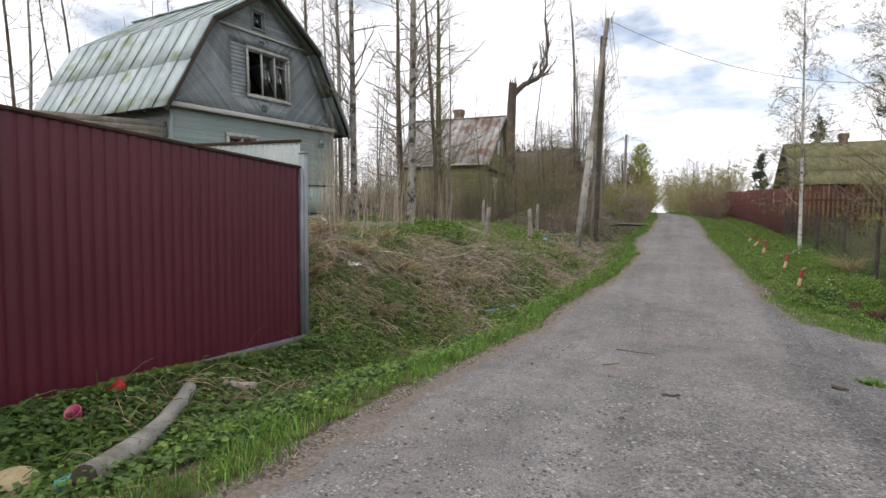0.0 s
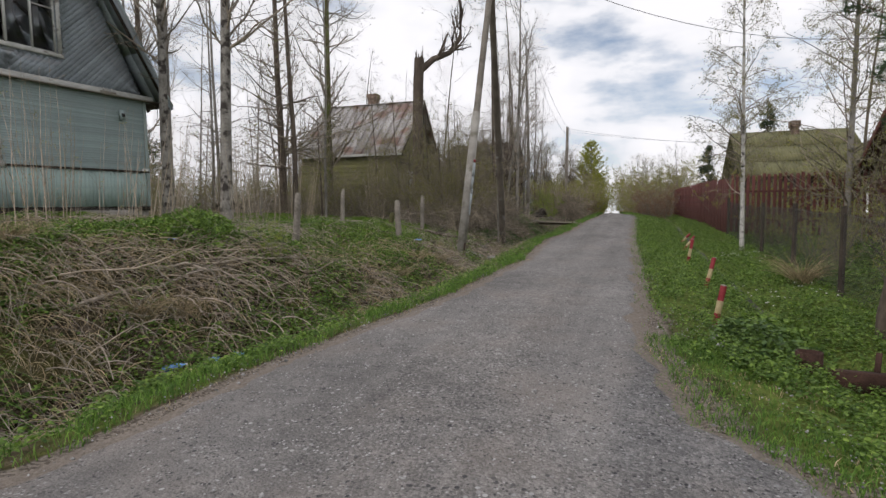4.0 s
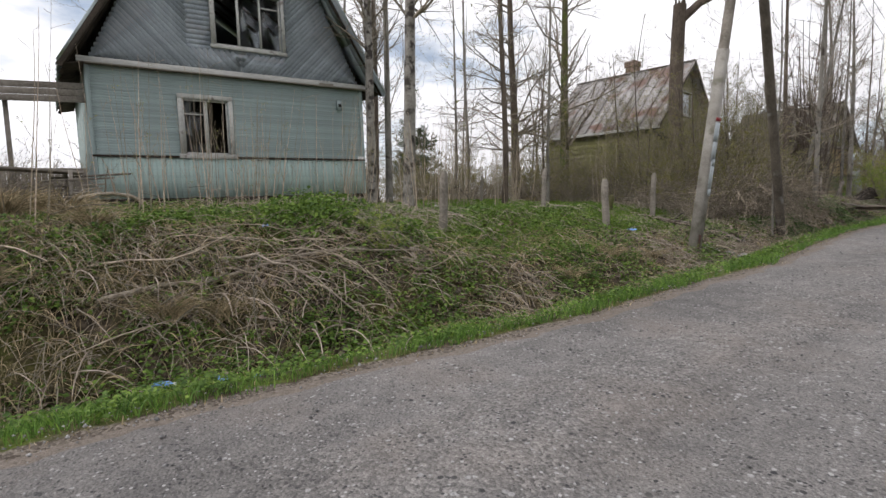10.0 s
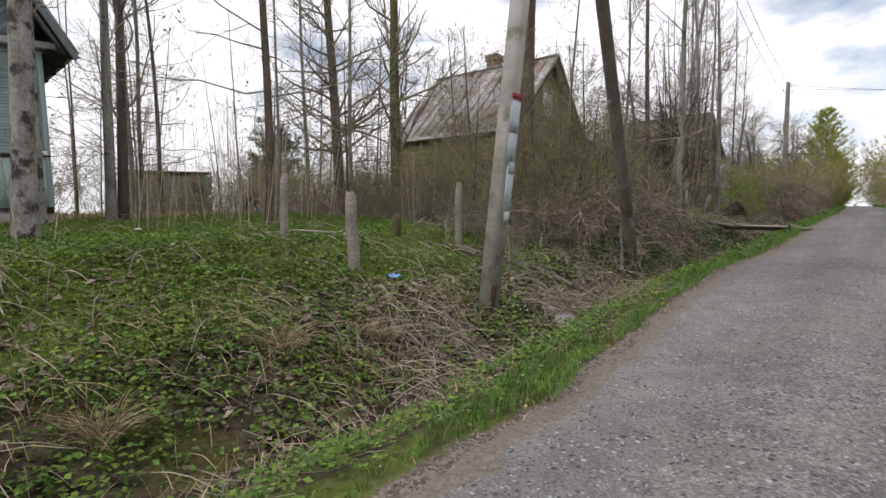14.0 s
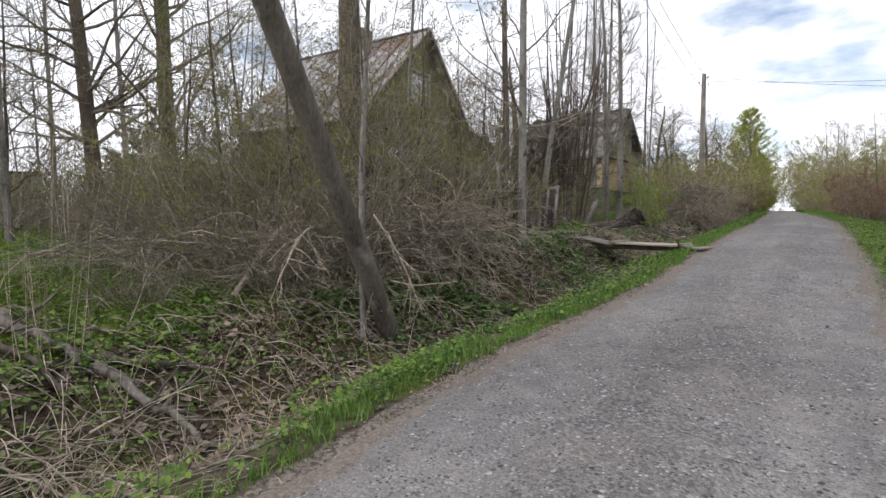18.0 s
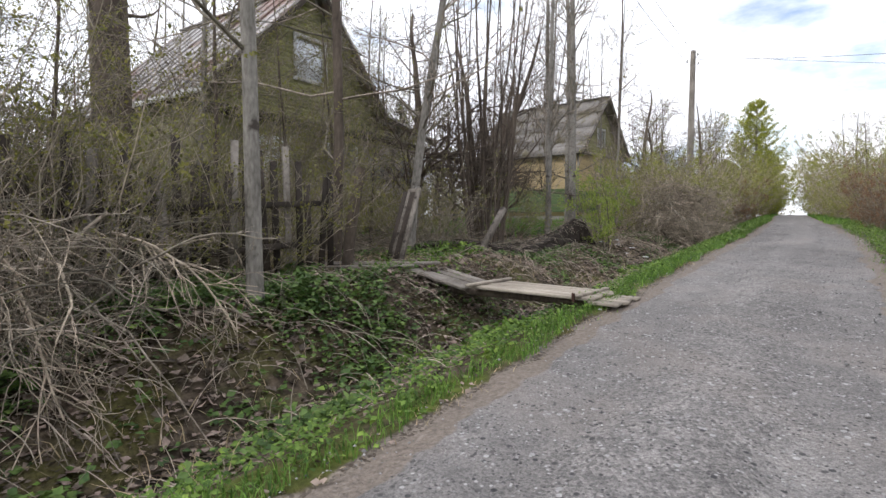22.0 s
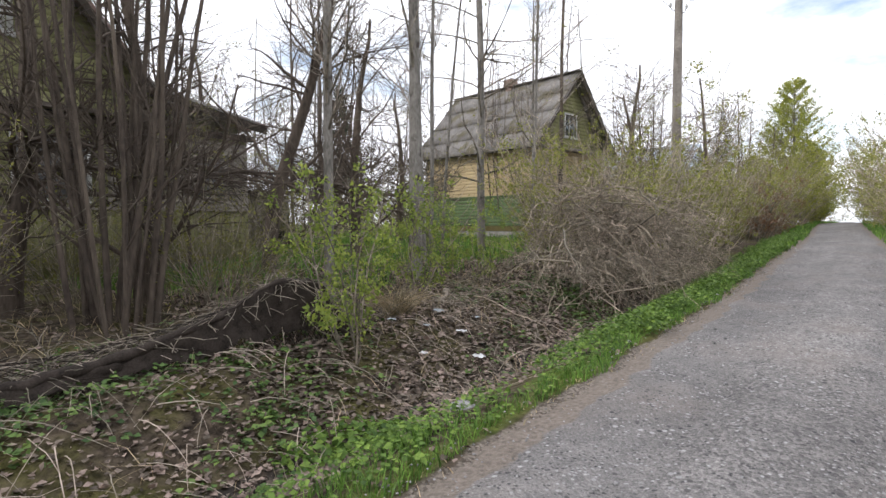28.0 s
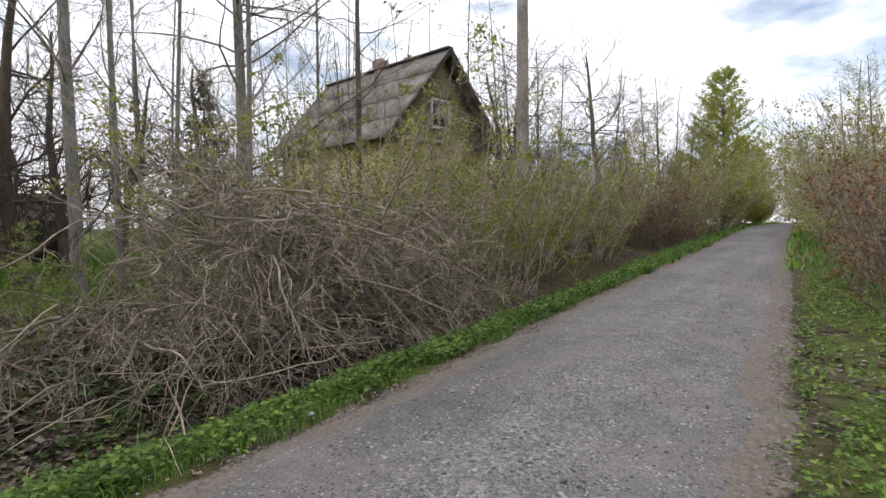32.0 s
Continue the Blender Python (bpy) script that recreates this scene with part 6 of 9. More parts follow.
# the clump of dark alder stems
clump = stems(32, 20, 9.0, .12, .55, .031, 11, 7, 12, 1.3, 0, base=.45, name="alder_clump", label="clump of many dark upright alder stems", twigmat=BARK_DARK, jitter=.03)
put(clump, -5.93, 39.35)
at(clump, -12.0, 56.5, .9, 40)


def snag():
    """The broken trunk with one bent limb."""
    top = thing("broken_tree", pose(-9.2, 32.33, float(land(-9.2, 32.33))) @ Matrix.Scale(1.07, 4), "thick dead trunk snapped off with one crooked limb", "tree")
    rng = np.random.default_rng(5)
    P = np.array([[(0, 0, -.5), (.02, 0, 2), (-.05, .03, 4.5), (.0, 0, 6.6), (.05, 0, 7.7)]])
    part("trunk", Geo().add(*tubes(P, np.array([[.36, .29, .26, .25, .24]]), 12)), BARK_DARK, top, smooth=True)
    g = Geo()
    for k in range(9):
        a = k * .698
        c = np.array((.05 + .17 * math.cos(a), .17 * math.sin(a), 7.6))
        g.beam(c, c + (0, 0, rng.uniform(.25, .75)), .09, .06, (1, 0, 0), .2, .2)
    part("splinters", g, BARK_DARK, top, "jagged broken wood")
    L = np.array([[(.1, 0, 7.1), (.55, .55, 7.75), (1.2, 1.2, 8.2), (1.6, 1.6, 9.0), (1.65, 1.65, 10.2), (1.5, 1.5, 11.6), (1.5, 1.4, 13)]])
    rl = np.array([[.17, .15, .13, .11, .08, .05, .02]])
    p2, r2 = spawn(rng, L, rl, 16, .2, 1, 50, 2.2, 6, .6, .14, .5, .006)
    p3, r3 = spawn(rng, p2, r2, 110, .1, 1, 40, .8, 4, .5, .16, .6, .004)
    p4, r4 = spawn(rng, P, np.array([[.3, .2, .1, .08, .08]]), 10, .35, .95, 60, 1.3, 5, .7, .14, .3, .005)
    g = Geo().add(*tubes(L, rl, 8)).add(*tubes(p2, r2, 5)).add(*tubes(p3, r3, 3)).add(*tubes(p4, r4, 4))
    part("limb", g, BARK_DARK, top, "crooked living limb")


snag()

# trees on the other side of the lane
def crooked_tree():
    rng = np.random.default_rng(43)
    top = thing("dead_tree", pose(0, 0, 0), "short crooked dead tree trunk at the chain-link fence", "tree")
    P = np.array([[(4.46, 14.0, -.4), (4.45, 14.0, .1), (4.53, 13.98, .7), (4.50, 14.0, 1.2), (4.60, 14.0, 1.55), (4.70, 14.02, 1.8), (4.90, 14.03, 1.96)]])
    R = np.array([[.08, .068, .056, .062, .05, .052, .03]])
    part("trunk", Geo().tube(P[0], R[0], 12), BARK_DARK, top, smooth=True)
    p2, r2 = spawn(rng, P, R, 5, .6, 1, 50, .45, 6, .5, .16, .35, .005)
    p3, r3 = spawn(rng, p2, r2, 12, .2, 1, 42, .35, 4, .4, .16, .6, .003)
    part("crown", Geo().add(*tubes(p2, r2, 5)).add(*tubes(p3, r3, 3)), TWIG, top, "few thin bare shoots")


put(bare_tree(41, 11, .075, .22, 44, 240, 700, 1.7, 52, .1, leaf=9000, leafsize=.042, bark=BARK_BIRCH, leafmat=OLIVE, droop=.55, label="young white birch with a haze of fresh leaves", name="birch"), 4.75, 25.3, 1, 0)
put(bare_tree(42, 13, .12, .15, 44, 260, 900, 2.8, 55, .2, leaf=15000, leafsize=.05, leafmat=OLIVE, droop=.5, label="spreading tree with drooping twigs and opening buds"), 8.6, 29.0, 1, 50)
crooked_tree()
put(conifer(44, 5.2, 1.5), 6.2, 48.5)
sp = put(conifer(45, 8.5, 2.3, label="dark green spruce behind the orchard"), -24, 57.5)
at(sp, -21, 76, 1.15, 80)
at(sp, -17.5, 70, 1.0, 120)
at(pine, -43.4, 44.4, 1.45, 200)
at(pine, -39.5, 41.0, .95, 90)
at(sp, 9.5, 47, .9, 10)

# leafing young trees that veil the olive house and the lane's edge
veil = put(bare_tree(46, 6.2, .05, .10, 30, 150, 330, 1.9, 52, .25, leaf=3000, leafsize=.045, leafmat=OLIVE, far=True, crook=.03, bark=BARK_DARK, label="twiggy young tree with a haze of olive buds"), -7.2, 33.0)
for x, y, s, turn in ((-8.4, 34.8, .8, 60), (-6.4, 29.8, .8, 10), (-7.4, 29.5, .9, 110), (-5.5, 30.1, .65, 250), (-7.4, 35.6, .85, 220), (-7.0, 34.4, .75, 130), (-8.6, 36.2, .8, 290), (-6.6, 35.2, .7, 100), (-7.6, 37.0, .85, 210), (-9.0, 41.6, .8, 20),
                      (-8.2, 28.0, .9, 40), (-10.2, 30.0, 1.0, 80), (-10.6, 25.4, .8, 10), (-5.6, 52.6, .55, 60), (-6.4, 57.6, 1.0, 100), (-7.2, 60.6, 1.1, 150), (-8.4, 64.5, 1.2, 190), (-5.4, 62.5, 1.0, 230),
                      (-14.5, 47.0, .9, 70), (-5.7, 29.4, .8, 45), (-7.3, 26.6, .62, 310), (-6.2, 27.9, .7, 15), (-5.6, 66.0, .9, 20), (-6.0, 72.0, 1.25, 120), (-4.6, 70.8, .9, 210), (2.0, 68.5, 1.1, 310), (1.9, 77.0, 1.2, 40), (-5.2, 69.5, 1.0, 85), (2.6, 64.5, .95, 33), (3.6, 59.0, .9, 77), (-9.9, 36.4, .7, 12), (-17.5, 49.5, 1.0, 170), (-13.0, 51.0, .9, 270), (-20.5, 47.5, 1.1, 10), (-6.2, 71, 1.2, 30), (-6.6, 77, 1.3, 300), (5.0, 57, 1.0, 30), (6.8, 38.0, 1.1, 90), (7.4, 22.5, .9, 140)):
    at(veil, x, y, s, turn)

# background trees, from a few kinds
kinds = [bare_tree(50 + k, 11 + k % 3 * 1.5, .055 + .016 * (k % 3), .14, 26, 84, 160, 2.3, 54 + 7 * (k % 3), .2, far=True, crook=.018, lean=.03, bark=(BARK_GREY, BARK_DARK, BARK_GREY, BARK_DARK)[k % 4], sides=7,
                   leaf=(200, 450, 60, 600)[k % 4], leafsize=.07, leafmat=OLIVE, label="thin bare tree in the overgrown wood") for k in range(6)]
rng_t = random.Random(7)
spots = []
areas = [(-34, -16.5, 19, 34, 22), (-12, -9.0, 21, 26, 2), (-34, -21, 36, 46, 10), (-30, -16, 50, 57, 7), (-26, -19.8, 10, 19, 4), (-36, -17.5, 58, 86, 12), (-16, -9, 64, 84, 6),
         (-34, -24, 47, 57, 3), (-9.8, -6, 47.5, 51, 3), (9, 24, 31, 60, 9), (9, 20, 8, 22, 5), (-9.5, -4.8, 31.5, 35, 2)]
for x0, x1, y0, y1, n in areas:
    for _ in range(n):
        for _try in range(20):
            x, y = rng_t.uniform(x0, x1), rng_t.uniform(y0, y1)
            if all((x - a) ** 2 + (y - b) ** 2 > 1.0 for a, b in spots):
                break
        spots.append((x, y))
for k, (x, y) in enumerate(spots):
    ob = kinds[k % 6]
    s, turn, ln = rng_t.uniform(.8, 1.2), rng_t.uniform(0, 360), (rng_t.uniform(-2, 2), rng_t.uniform(-2, 2))
    if k < 6:
        put(ob, x, y, s, turn, ln)
    else:
        at(ob, x, y, s, turn, ln)

# the tall fresh-green trees at the top of the lane
def poplar(seed, H, wide, leaf, label, leafmat):
    """A pointed crown from the ground up: boughs that shorten evenly towards the tip, each with its twigs."""
    rng = np.random.default_rng(seed)
    P = np.array([[(0, 0, -.4), (.05, 0, H * .4), (0, .05, H * .75), (0, 0, H)]])
    R = np.array([[.16, .12, .06, .01]])
    n = 420
    h = H * (.03 + .95 * rng.random(n) ** 1.25)
    reach = wide * (1 - h / H) ** .62 * rng.uniform(.45, 1.1, n) * .85 + .12
    a = rng.uniform(0, 6.283, n)
    p1 = trail(rng, np.stack([0 * h, 0 * h, h], 1), np.stack([np.cos(a), np.sin(a), np.full(n, .55)], 1), reach, 6, .35, .07)
    r1 = (.012 + .02 * (1 - h / H))[:, None] * np.linspace(1, .3, 6)
    p2, r2 = spawn(rng, p1, r1, 3600, .15, 1, 42, .55, 3, .5, .14, .6, .005)
    both = np.concatenate([p2, p1[:, 2:5], p1[:, 3:6]])
    return plant("poplar", label, "tree", (P, R), [(p1, r1, 4), (p2, r2, 3)], leaves_on(rng, both, leaf, .105), BARK_GREY, TWIG, leafmat)


pop = put(poplar(61, 12.0, 6.0, 60000, "pointed tree in bright yellow-green leaf beside the lane", POPLARLEAF), -4.3, 79, .8)
at(pop, -5.6, 92, .62, 70)
at(pop, -6.6, 85, .5, 150)
at(pop, -5.6, 104, .55, 10)
at(pop, -5.9, 75.5, .45, 50)
at(pop, -4.2, 85, .66, 130)
at(pop, -4.4, 95, .7, 230)
at(pop, -6.6, 118, .6, 50)

# bushes
willow = stems(71, 46, 3.4, .75, .18, .009, 7, 7, 9, .8, 6200, .046, .7, label="willow bush with yellow-green catkins and leaves", twigmat=PALETWIG, leafmat=BUD)
thicket = stems(72, 48, 3.3, .75, .16, .010, 7, 7, 9, .85, 3400, .046, .8, label="tangled grey-brown thicket with tiny olive leaves", twigmat=HEDGE, leafmat=OLIVE)
barebush = stems(73, 54, 2.8, .85, .12, .010, 7, 7, 9, .7, 600, .04, .6, label="dense leafless bush of fine brown twigs", leafmat=OLIVE)
russet = stems(74, 44, 2.1, .5, .3, .010, 6, 7, 8, .5, 3000, .045, .4, label="bush flushed with russet young leaves", leafmat=RUSSET)
shoots = stems(75, 16, 3.4, .12, .6, .010, 8, 3, 2, .5, 120, .03, .7, label="group of thin bare upright shoots", twigmat=PALETWIG, leafmat=BUD, name="shoots", jitter=.03)
yellow = stems(76, 7, 2.1, .38, .3, .011, 7, 9, 14, .6, 2600, .046, .06, label="small sapling in fresh lime-green leaf", leafmat=LIME)
garden = stems(77, 36, 2.0, .4, .35, .010, 6, 6, 5, .5, 1900, .046, .5, label="garden shrub with yellow-green leaves", leafmat=BUD)
rng_b = random.Random(17)
plots = [
    (thicket, [(-10.6, 29.2, .95), (-16, 31.5, 1.1), (-18, 33.4, 1.2), (-20.5, 32.5, 1.2), (-23, 34.5, 1.3), (-26, 34, 1.3), (-14.2, 33.8, 1.0), (-29, 36, 1.4), (-33, 36.5, 1.5), (-22, 28.5, 1.0), (-26, 30.5, 1.1), (-12.2, 31.0, 1.0), (-13.6, 32.6, 1.05), (-11.2, 27.6, .7), (-14.6, 30.6, .9), (-8.4, 35.6, .95), (-8.3, 30.8, .95), (-9.9, 29.4, .8), (-5.9, 27.0, 1.0), (-7.4, 27.4, .95), (-6.1, 28.6, 1.05), (-5.3, 30.0, 1.05), (-7.0, 30.4, 1.05), (-8.8, 29.2, .9), (-5.4, 32.4, .85), (-7.6, 29.8, 1.2), (-6.5, 29.3, 1.15), (-8.6, 30.0, 1.15), (-6.8, 33.2, .85), (-9.2, 35.2, .75), (-16, 54, 1.3), (-18.5, 57.5, 1.3), (-21, 61, 1.4), (-24, 58, 1.3), (-27, 61, 1.4), (-17, 62, 1.2), (-7.6, 28.9, 1.0), (-6.0, 31.4, .75),
               (-10.4, 27.6, .9), (-11.8, 31.5, 1.0), (-6.6, 37.4, .8), (-8.6, 39.8, .8), (-6.4, 40.8, .75), (-9.4, 36.6, .9), (-17, 33, 1.1), (-19, 29.5, 1.0), (-21, 25, 1.0), (-20, 36, 1.1),
               (-14, 45.5, .9), (-17, 47, 1.0), (-19, 52, 1.1), (-22, 55, 1.2), (-15, 60, 1.2), (-24, 31, 1.2), (-23, 21, 1.2), (-27, 44, 1.3), (-30, 26, 1.3), (-10, 66, 1.2), (-7.5, 62, 1.1),
               (-5.6, 59, 1.0), (-6.4, 66, 1.1), (-25, 65, 1.4), (-30, 52, 1.4), (-33, 20, 1.5), (-35, 38, 1.5)]),
    (barebush, [(-9.0, 27.5, .75), (-10.4, 28.4, .8), (-11.8, 29.0, .8), (-12.4, 30.6, .9), (-13.8, 31.5, .95), (-9.6, 26.2, .5), (-11.2, 27.0, .55), (-15.4, 30.0, .8), (-5.0, 26.8, .9), (-5.0, 28.2, 1.05), (-4.7, 29.6, 1.05), (-6.6, 26.2, .8), (-8.6, 26.9, .8), (-5.2, 24.9, .45), (-13.4, 9.9, .9), (-14.6, 10.6, .9), (-12.6, 10.9, .75), (-11.6, 9.4, .7), (-13.0, 8.6, .9), (-15.6, 8.8, 1.1), (-5.9, 31.0, .9), (-5.6, 36.9, .7), (-13.5, 26.5, .7), (-16.5, 24.5, .8), (-4.6, 50.5, .9), (-4.8, 55, .9), (-5.0, 58, 1.0)]),
    (willow, [(-4.1, 47.4, 1.1), (-4.8, 48.6, .95), (-4.1, 49.8, 1.2), (-5.2, 50.4, .5), (-3.7, 51.6, 1.15), (-4.6, 53.0, 1.0), (-3.9, 54.4, 1.0), (-4.0, 57.2, .95), (-5.2, 56.2, 1.1), (-5.6, 61.5, 1.1),
              (-4.2, 66.0, 1.1), (-4.8, 68.5, 1.4), (-5.2, 73, 1.5), (-4.5, 76, 1.1), (-5.0, 84, 1.2), (-5.6, 96, 1.5), (-5.2, 112, 1.5), (2.6, 58.6, 1.0), (2.3, 61.5, 1.25), (3.4, 63.0, 1.5), (1.6, 65.5, 1.2), (2.6, 69.0, 1.6),
              (1.2, 75, 1.4), (.9, 80, 1.4), (.6, 90, 1.6), (.4, 110, 1.6), (4.8, 60, 1.4), (3.4, 66.0, 1.7), (2.9, 72.5, 1.9), (3.6, 78, 2.1), (2.2, 86, 2.1), (2.6, 98, 2.4), (4.6, 70, 2.0)]),
    (russet, [(2.55, 51.4, 1.15), (3.3, 52.8, 1.25), (2.5, 54.2, 1.2), (2.9, 56.4, 1.2), (3.6, 49.2, .8), (-3.9, 62.4, 1.3), (-4.4, 59.4, 1.15), (-3.5, 64.3, 1.0), (-4.9, 63.8, 1.4)]),
    (shoots, [(-6.2, 9.8, .9), (-7.4, 11.4, .9), (-8.8, 12.8, 1.0), (-6.9, 13.4, .8), (-10.2, 14.2, .9), (-8.6, 15.6, .9), (-7.2, 17.2, .9), (-10.4, 20.6, 1.1), (-12.6, 22.6, 1.2), (-11.2, 24.6, 1.2), (-14.8, 24.2, 1.3),
              (-9.2, 21.8, .8), (-16, 27, 1.5), (-18, 31, 1.5), (-8.0, 25.6, .9), (-4.2, 23.8, .45), (-10.0, 17.0, 1.0)]),
    (yellow, [(-3.45, 40.65, 1.1), (-4.4, 42.6, .9), (-5.9, 45.2, .6), (-4.6, 44.6, .45), (-4.4, 14.2, .35), (-3.35, 8.6, .3), (-9.0, 48.2, .8), (-6.6, 48.9, .7)]),
    (garden, [(5.9, 14.4, .8), (7.0, 13.4, 1.2), (7.6, 15.6, 1.3), (8.6, 12.4, 1.3), (7.2, 10.8, 1.1), (9.8, 15.8, 1.5), (8.8, 19.8, 1.5), (6.0, 16.4, .9), (8.4, 22.6, 1.5), (6.4, 18.2, .9), (5.7, 20.6, .85), (6.3, 23.2, 1.0), (6.0, 27.2, 1.0), (7.6, 20.0, 1.1), (6.6, 12.6, .7), (8.2, 14.0, 1.0), (7.8, 26.0, 1.2), (6.4, 33.5, 1.5), (7.6, 36.5, 1.6), (7.4, 38.6, 1.9), (9.2, 38.4, 2.0), (11.0, 38.6, 1.9), (6.2, 36.0, 1.6),
               (6.2, 43, 1.7), (9.5, 18.5, 1.2), (10.5, 36.5, 1.7), (12, 30, 1.5), (8.9, 10.5, .9), (11, 14.5, 1.2)]),
]
for ob, rows in plots:
    for k, (x, y, s) in enumerate(rows):
        turn, ln = rng_b.uniform(0, 360), (rng_b.uniform(-6, 6), rng_b.uniform(-6, 6))
        if k == 0:
            put(ob, x, y, s, turn, ln)
        else:
            at(ob, x, y, s, turn, ln)


def brush_heap(seed, cx, cy, lx, ly, h, n, label, pale=.5, drop=-.9):
    """Cut and bent branches heaped along the ditch: curved boughs that sweep up and over towards the lane, with their twigs."""
    rng = np.random.default_rng(seed)
    top = thing("brush_heap", pose(0, 0, 0), label, "brushwood")
    x, y = cx + rng.uniform(-lx, lx * .6, n), cy + rng.normal(0, ly * .55, n)
    y = np.clip(y, cy - ly * 1.15, cy + ly * 1.15)
    k = np.clip(1 - ((y - cy) / (ly * 1.25)) ** 2, .08, 1) * np.clip(1 - ((x - cx) / (lx * 1.5)) ** 2, .1, 1)
    z = land(x, y) + h * k * rng.random(n) ** .6
    a = rng.normal(0, 1.1, n)
    way = np.stack([np.cos(a), np.sin(a) * 1.1, rng.uniform(-.25, .45, n)], 1)
    P = trail(rng, np.stack([x, y, z], 1), way, rng.uniform(.7, 2.0, n), 8, drop * rng.uniform(.0, 1.3, (n, 1)), .17)
    lo = land(P[..., 0], P[..., 1]) + .015
    P[..., 2] = np.maximum(P[..., 2], lo)
    xl = table(LEFT_X, P[..., 1]) - .35
    P[..., 0] = np.where(P[..., 0] > xl, xl + (P[..., 0] - xl) * .12, P[..., 0])
    R = (.004 + .011 * rng.random(n) ** 2.5)[:, None] * np.linspace(1, .35, 8)
    p2, r2 = spawn(rng, P, R, n * 5, .1, 1, 42, .6, 4, drop * .35, .15, .6, .0026)
    p3, r3 = spawn(rng, p2, r2, n * 7, .1, 1, 38, .28, 3, drop * .2, .14, .7, .0024)
    for Q in (p2, p3):
        Q[..., 2] = np.maximum(Q[..., 2], land(Q[..., 0], Q[..., 1]) + .01)
    cut = int(n * pale)
    tagged(part("brushwood", Geo().add(*tubes(P[:cut], R[:cut], 5)), PALETWIG, top, "bleached bent boughs"), kind="stuff")
    tagged(part("brushwood", Geo().add(*tubes(P[cut:], R[cut:], 5)), TWIG, top), kind="stuff")
    h2, h3 = int(len(p2) * pale), int(len(p3) * pale)
    tagged(part("brushwood", Geo().add(*tubes(p2[:h2], r2[:h2], 3)).add(*tubes(p3[:h3], r3[:h3], 3)), PALETWIG, top), kind="stuff")
    tagged(part("brushwood", Geo().add(*tubes(p2[h2:], r2[h2:], 3)).add(*tubes(p3[h3:], r3[h3:], 3)), TWIG, top), kind="stuff")
    return top


def cut_crown(seed, x, y, z, reach, n, label, pale=.55, squash=1.0):
    """The crown of a felled bush lying on its heap: boughs that spring from one knot, arch over and fall to the ground all round."""
    rng = np.random.default_rng(seed)
    top = thing("brush_heap", pose(0, 0, 0), label, "brushwood")
    a = rng.uniform(0, 6.283, n)
    start = np.stack([x + rng.normal(0, .42, n), y + rng.normal(0, .55, n), z - .1 - rng.random(n) ** .7 * .9], 1)
    way = np.stack([np.cos(a), np.sin(a) * squash, rng.uniform(-.5, .5, n)], 1)
    P = trail(rng, start, way, reach * rng.uniform(.45, 1.1, n), 10, -1.6 * rng.uniform(.0, 1.3, (n, 1)), .23)
    R = (.006 + .013 * rng.random(n) ** 2)[:, None] * np.linspace(1, .3, 10)
    p2, r2 = spawn(rng, P, R, n * 8, .1, 1, 42, reach * .40, 6, -.35, .22, .6, .0032)
    p3, r3 = spawn(rng, p2, r2, n * 18, .1, 1, 40, reach * .17, 4, -.1, .2, .7, .0026)
    for Q in (P, p2, p3):
        Q[..., 2] = np.maximum(Q[..., 2], land(Q[..., 0], Q[..., 1]) + .015)
        xl = table(LEFT_X, Q[..., 1]) - .45
        Q[..., 0] = np.where(Q[..., 0] > xl, xl + (Q[..., 0] - xl) * .15, Q[..., 0])
    c1, c2, c3 = int(n * pale), int(len(p2) * pale), int(len(p3) * pale)
    tagged(part("brushwood", Geo().add(*tubes(P[:c1], R[:c1], 6)), PALETWIG, top, "bleached arching boughs"), kind="stuff")
    tagged(part("brushwood", Geo().add(*tubes(P[c1:], R[c1:], 6)), TWIG, top), kind="stuff")
    tagged(part("brushwood", Geo().add(*tubes(p2[:c2], r2[:c2], 3)).add(*tubes(p3[:c3], r3[:c3], 3)), PALETWIG, top), kind="stuff")
    tagged(part("brushwood", Geo().add(*tubes(p2[c2:], r2[c2:], 3)).add(*tubes(p3[c3:], r3[c3:], 3)), TWIG, top), kind="stuff")
    return top


brush_heap(81, -4.6, 28.9, 1.6, 2.1, 1.1, 260, "tangled heap of brown bent branches hanging over the ditch", .25)
cut_crown(181, -4.35, 29.0, 2.35, 2.1, 60, "felled bush with arching pale boughs falling over the ditch", .35)
cut_crown(182, -5.2, 27.4, 2.0, 1.9, 50, "felled bush with brown arching boughs beside the strut", .3)
cut_crown(183, -5.6, 30.2, 2.3, 1.8, 40, "felled bush of brown twigs against the thicket", .35)
def drooping_branch(x, y, z, way, length, seed):
    """A bleached forked bough that hangs out of the thicket."""
    rng = np.random.default_rng(seed)
    P = trail(rng, np.array([[x, y, z]]), np.array([way]), np.array([length]), 9, -.7, .10)
    R = (.017 * np.linspace(1, .4, 9))[None]
    p2, r2 = spawn(rng, P, R, 14, .15, 1, 38, length * .5, 7, -.3, .12, .75, .004)
    p3, r3 = spawn(rng, p2, r2, 60, .15, 1, 36, length * .24, 4, -.2, .14, .7, .003)
    for Q in (P, p2, p3):
        Q[..., 2] = np.maximum(Q[..., 2], land(Q[..., 0], Q[..., 1]) + .02)
    top = thing("fallen_branch", pose(0, 0, 0), "bleached forked branch hanging out of the thicket over the ditch", "branch")
    part("bough", Geo().add(*tubes(P, R, 7)), PALETWIG, top)
    part("fork", Geo().add(*tubes(p2, r2, 5)).add(*tubes(p3, r3, 3)), PALETWIG, top)


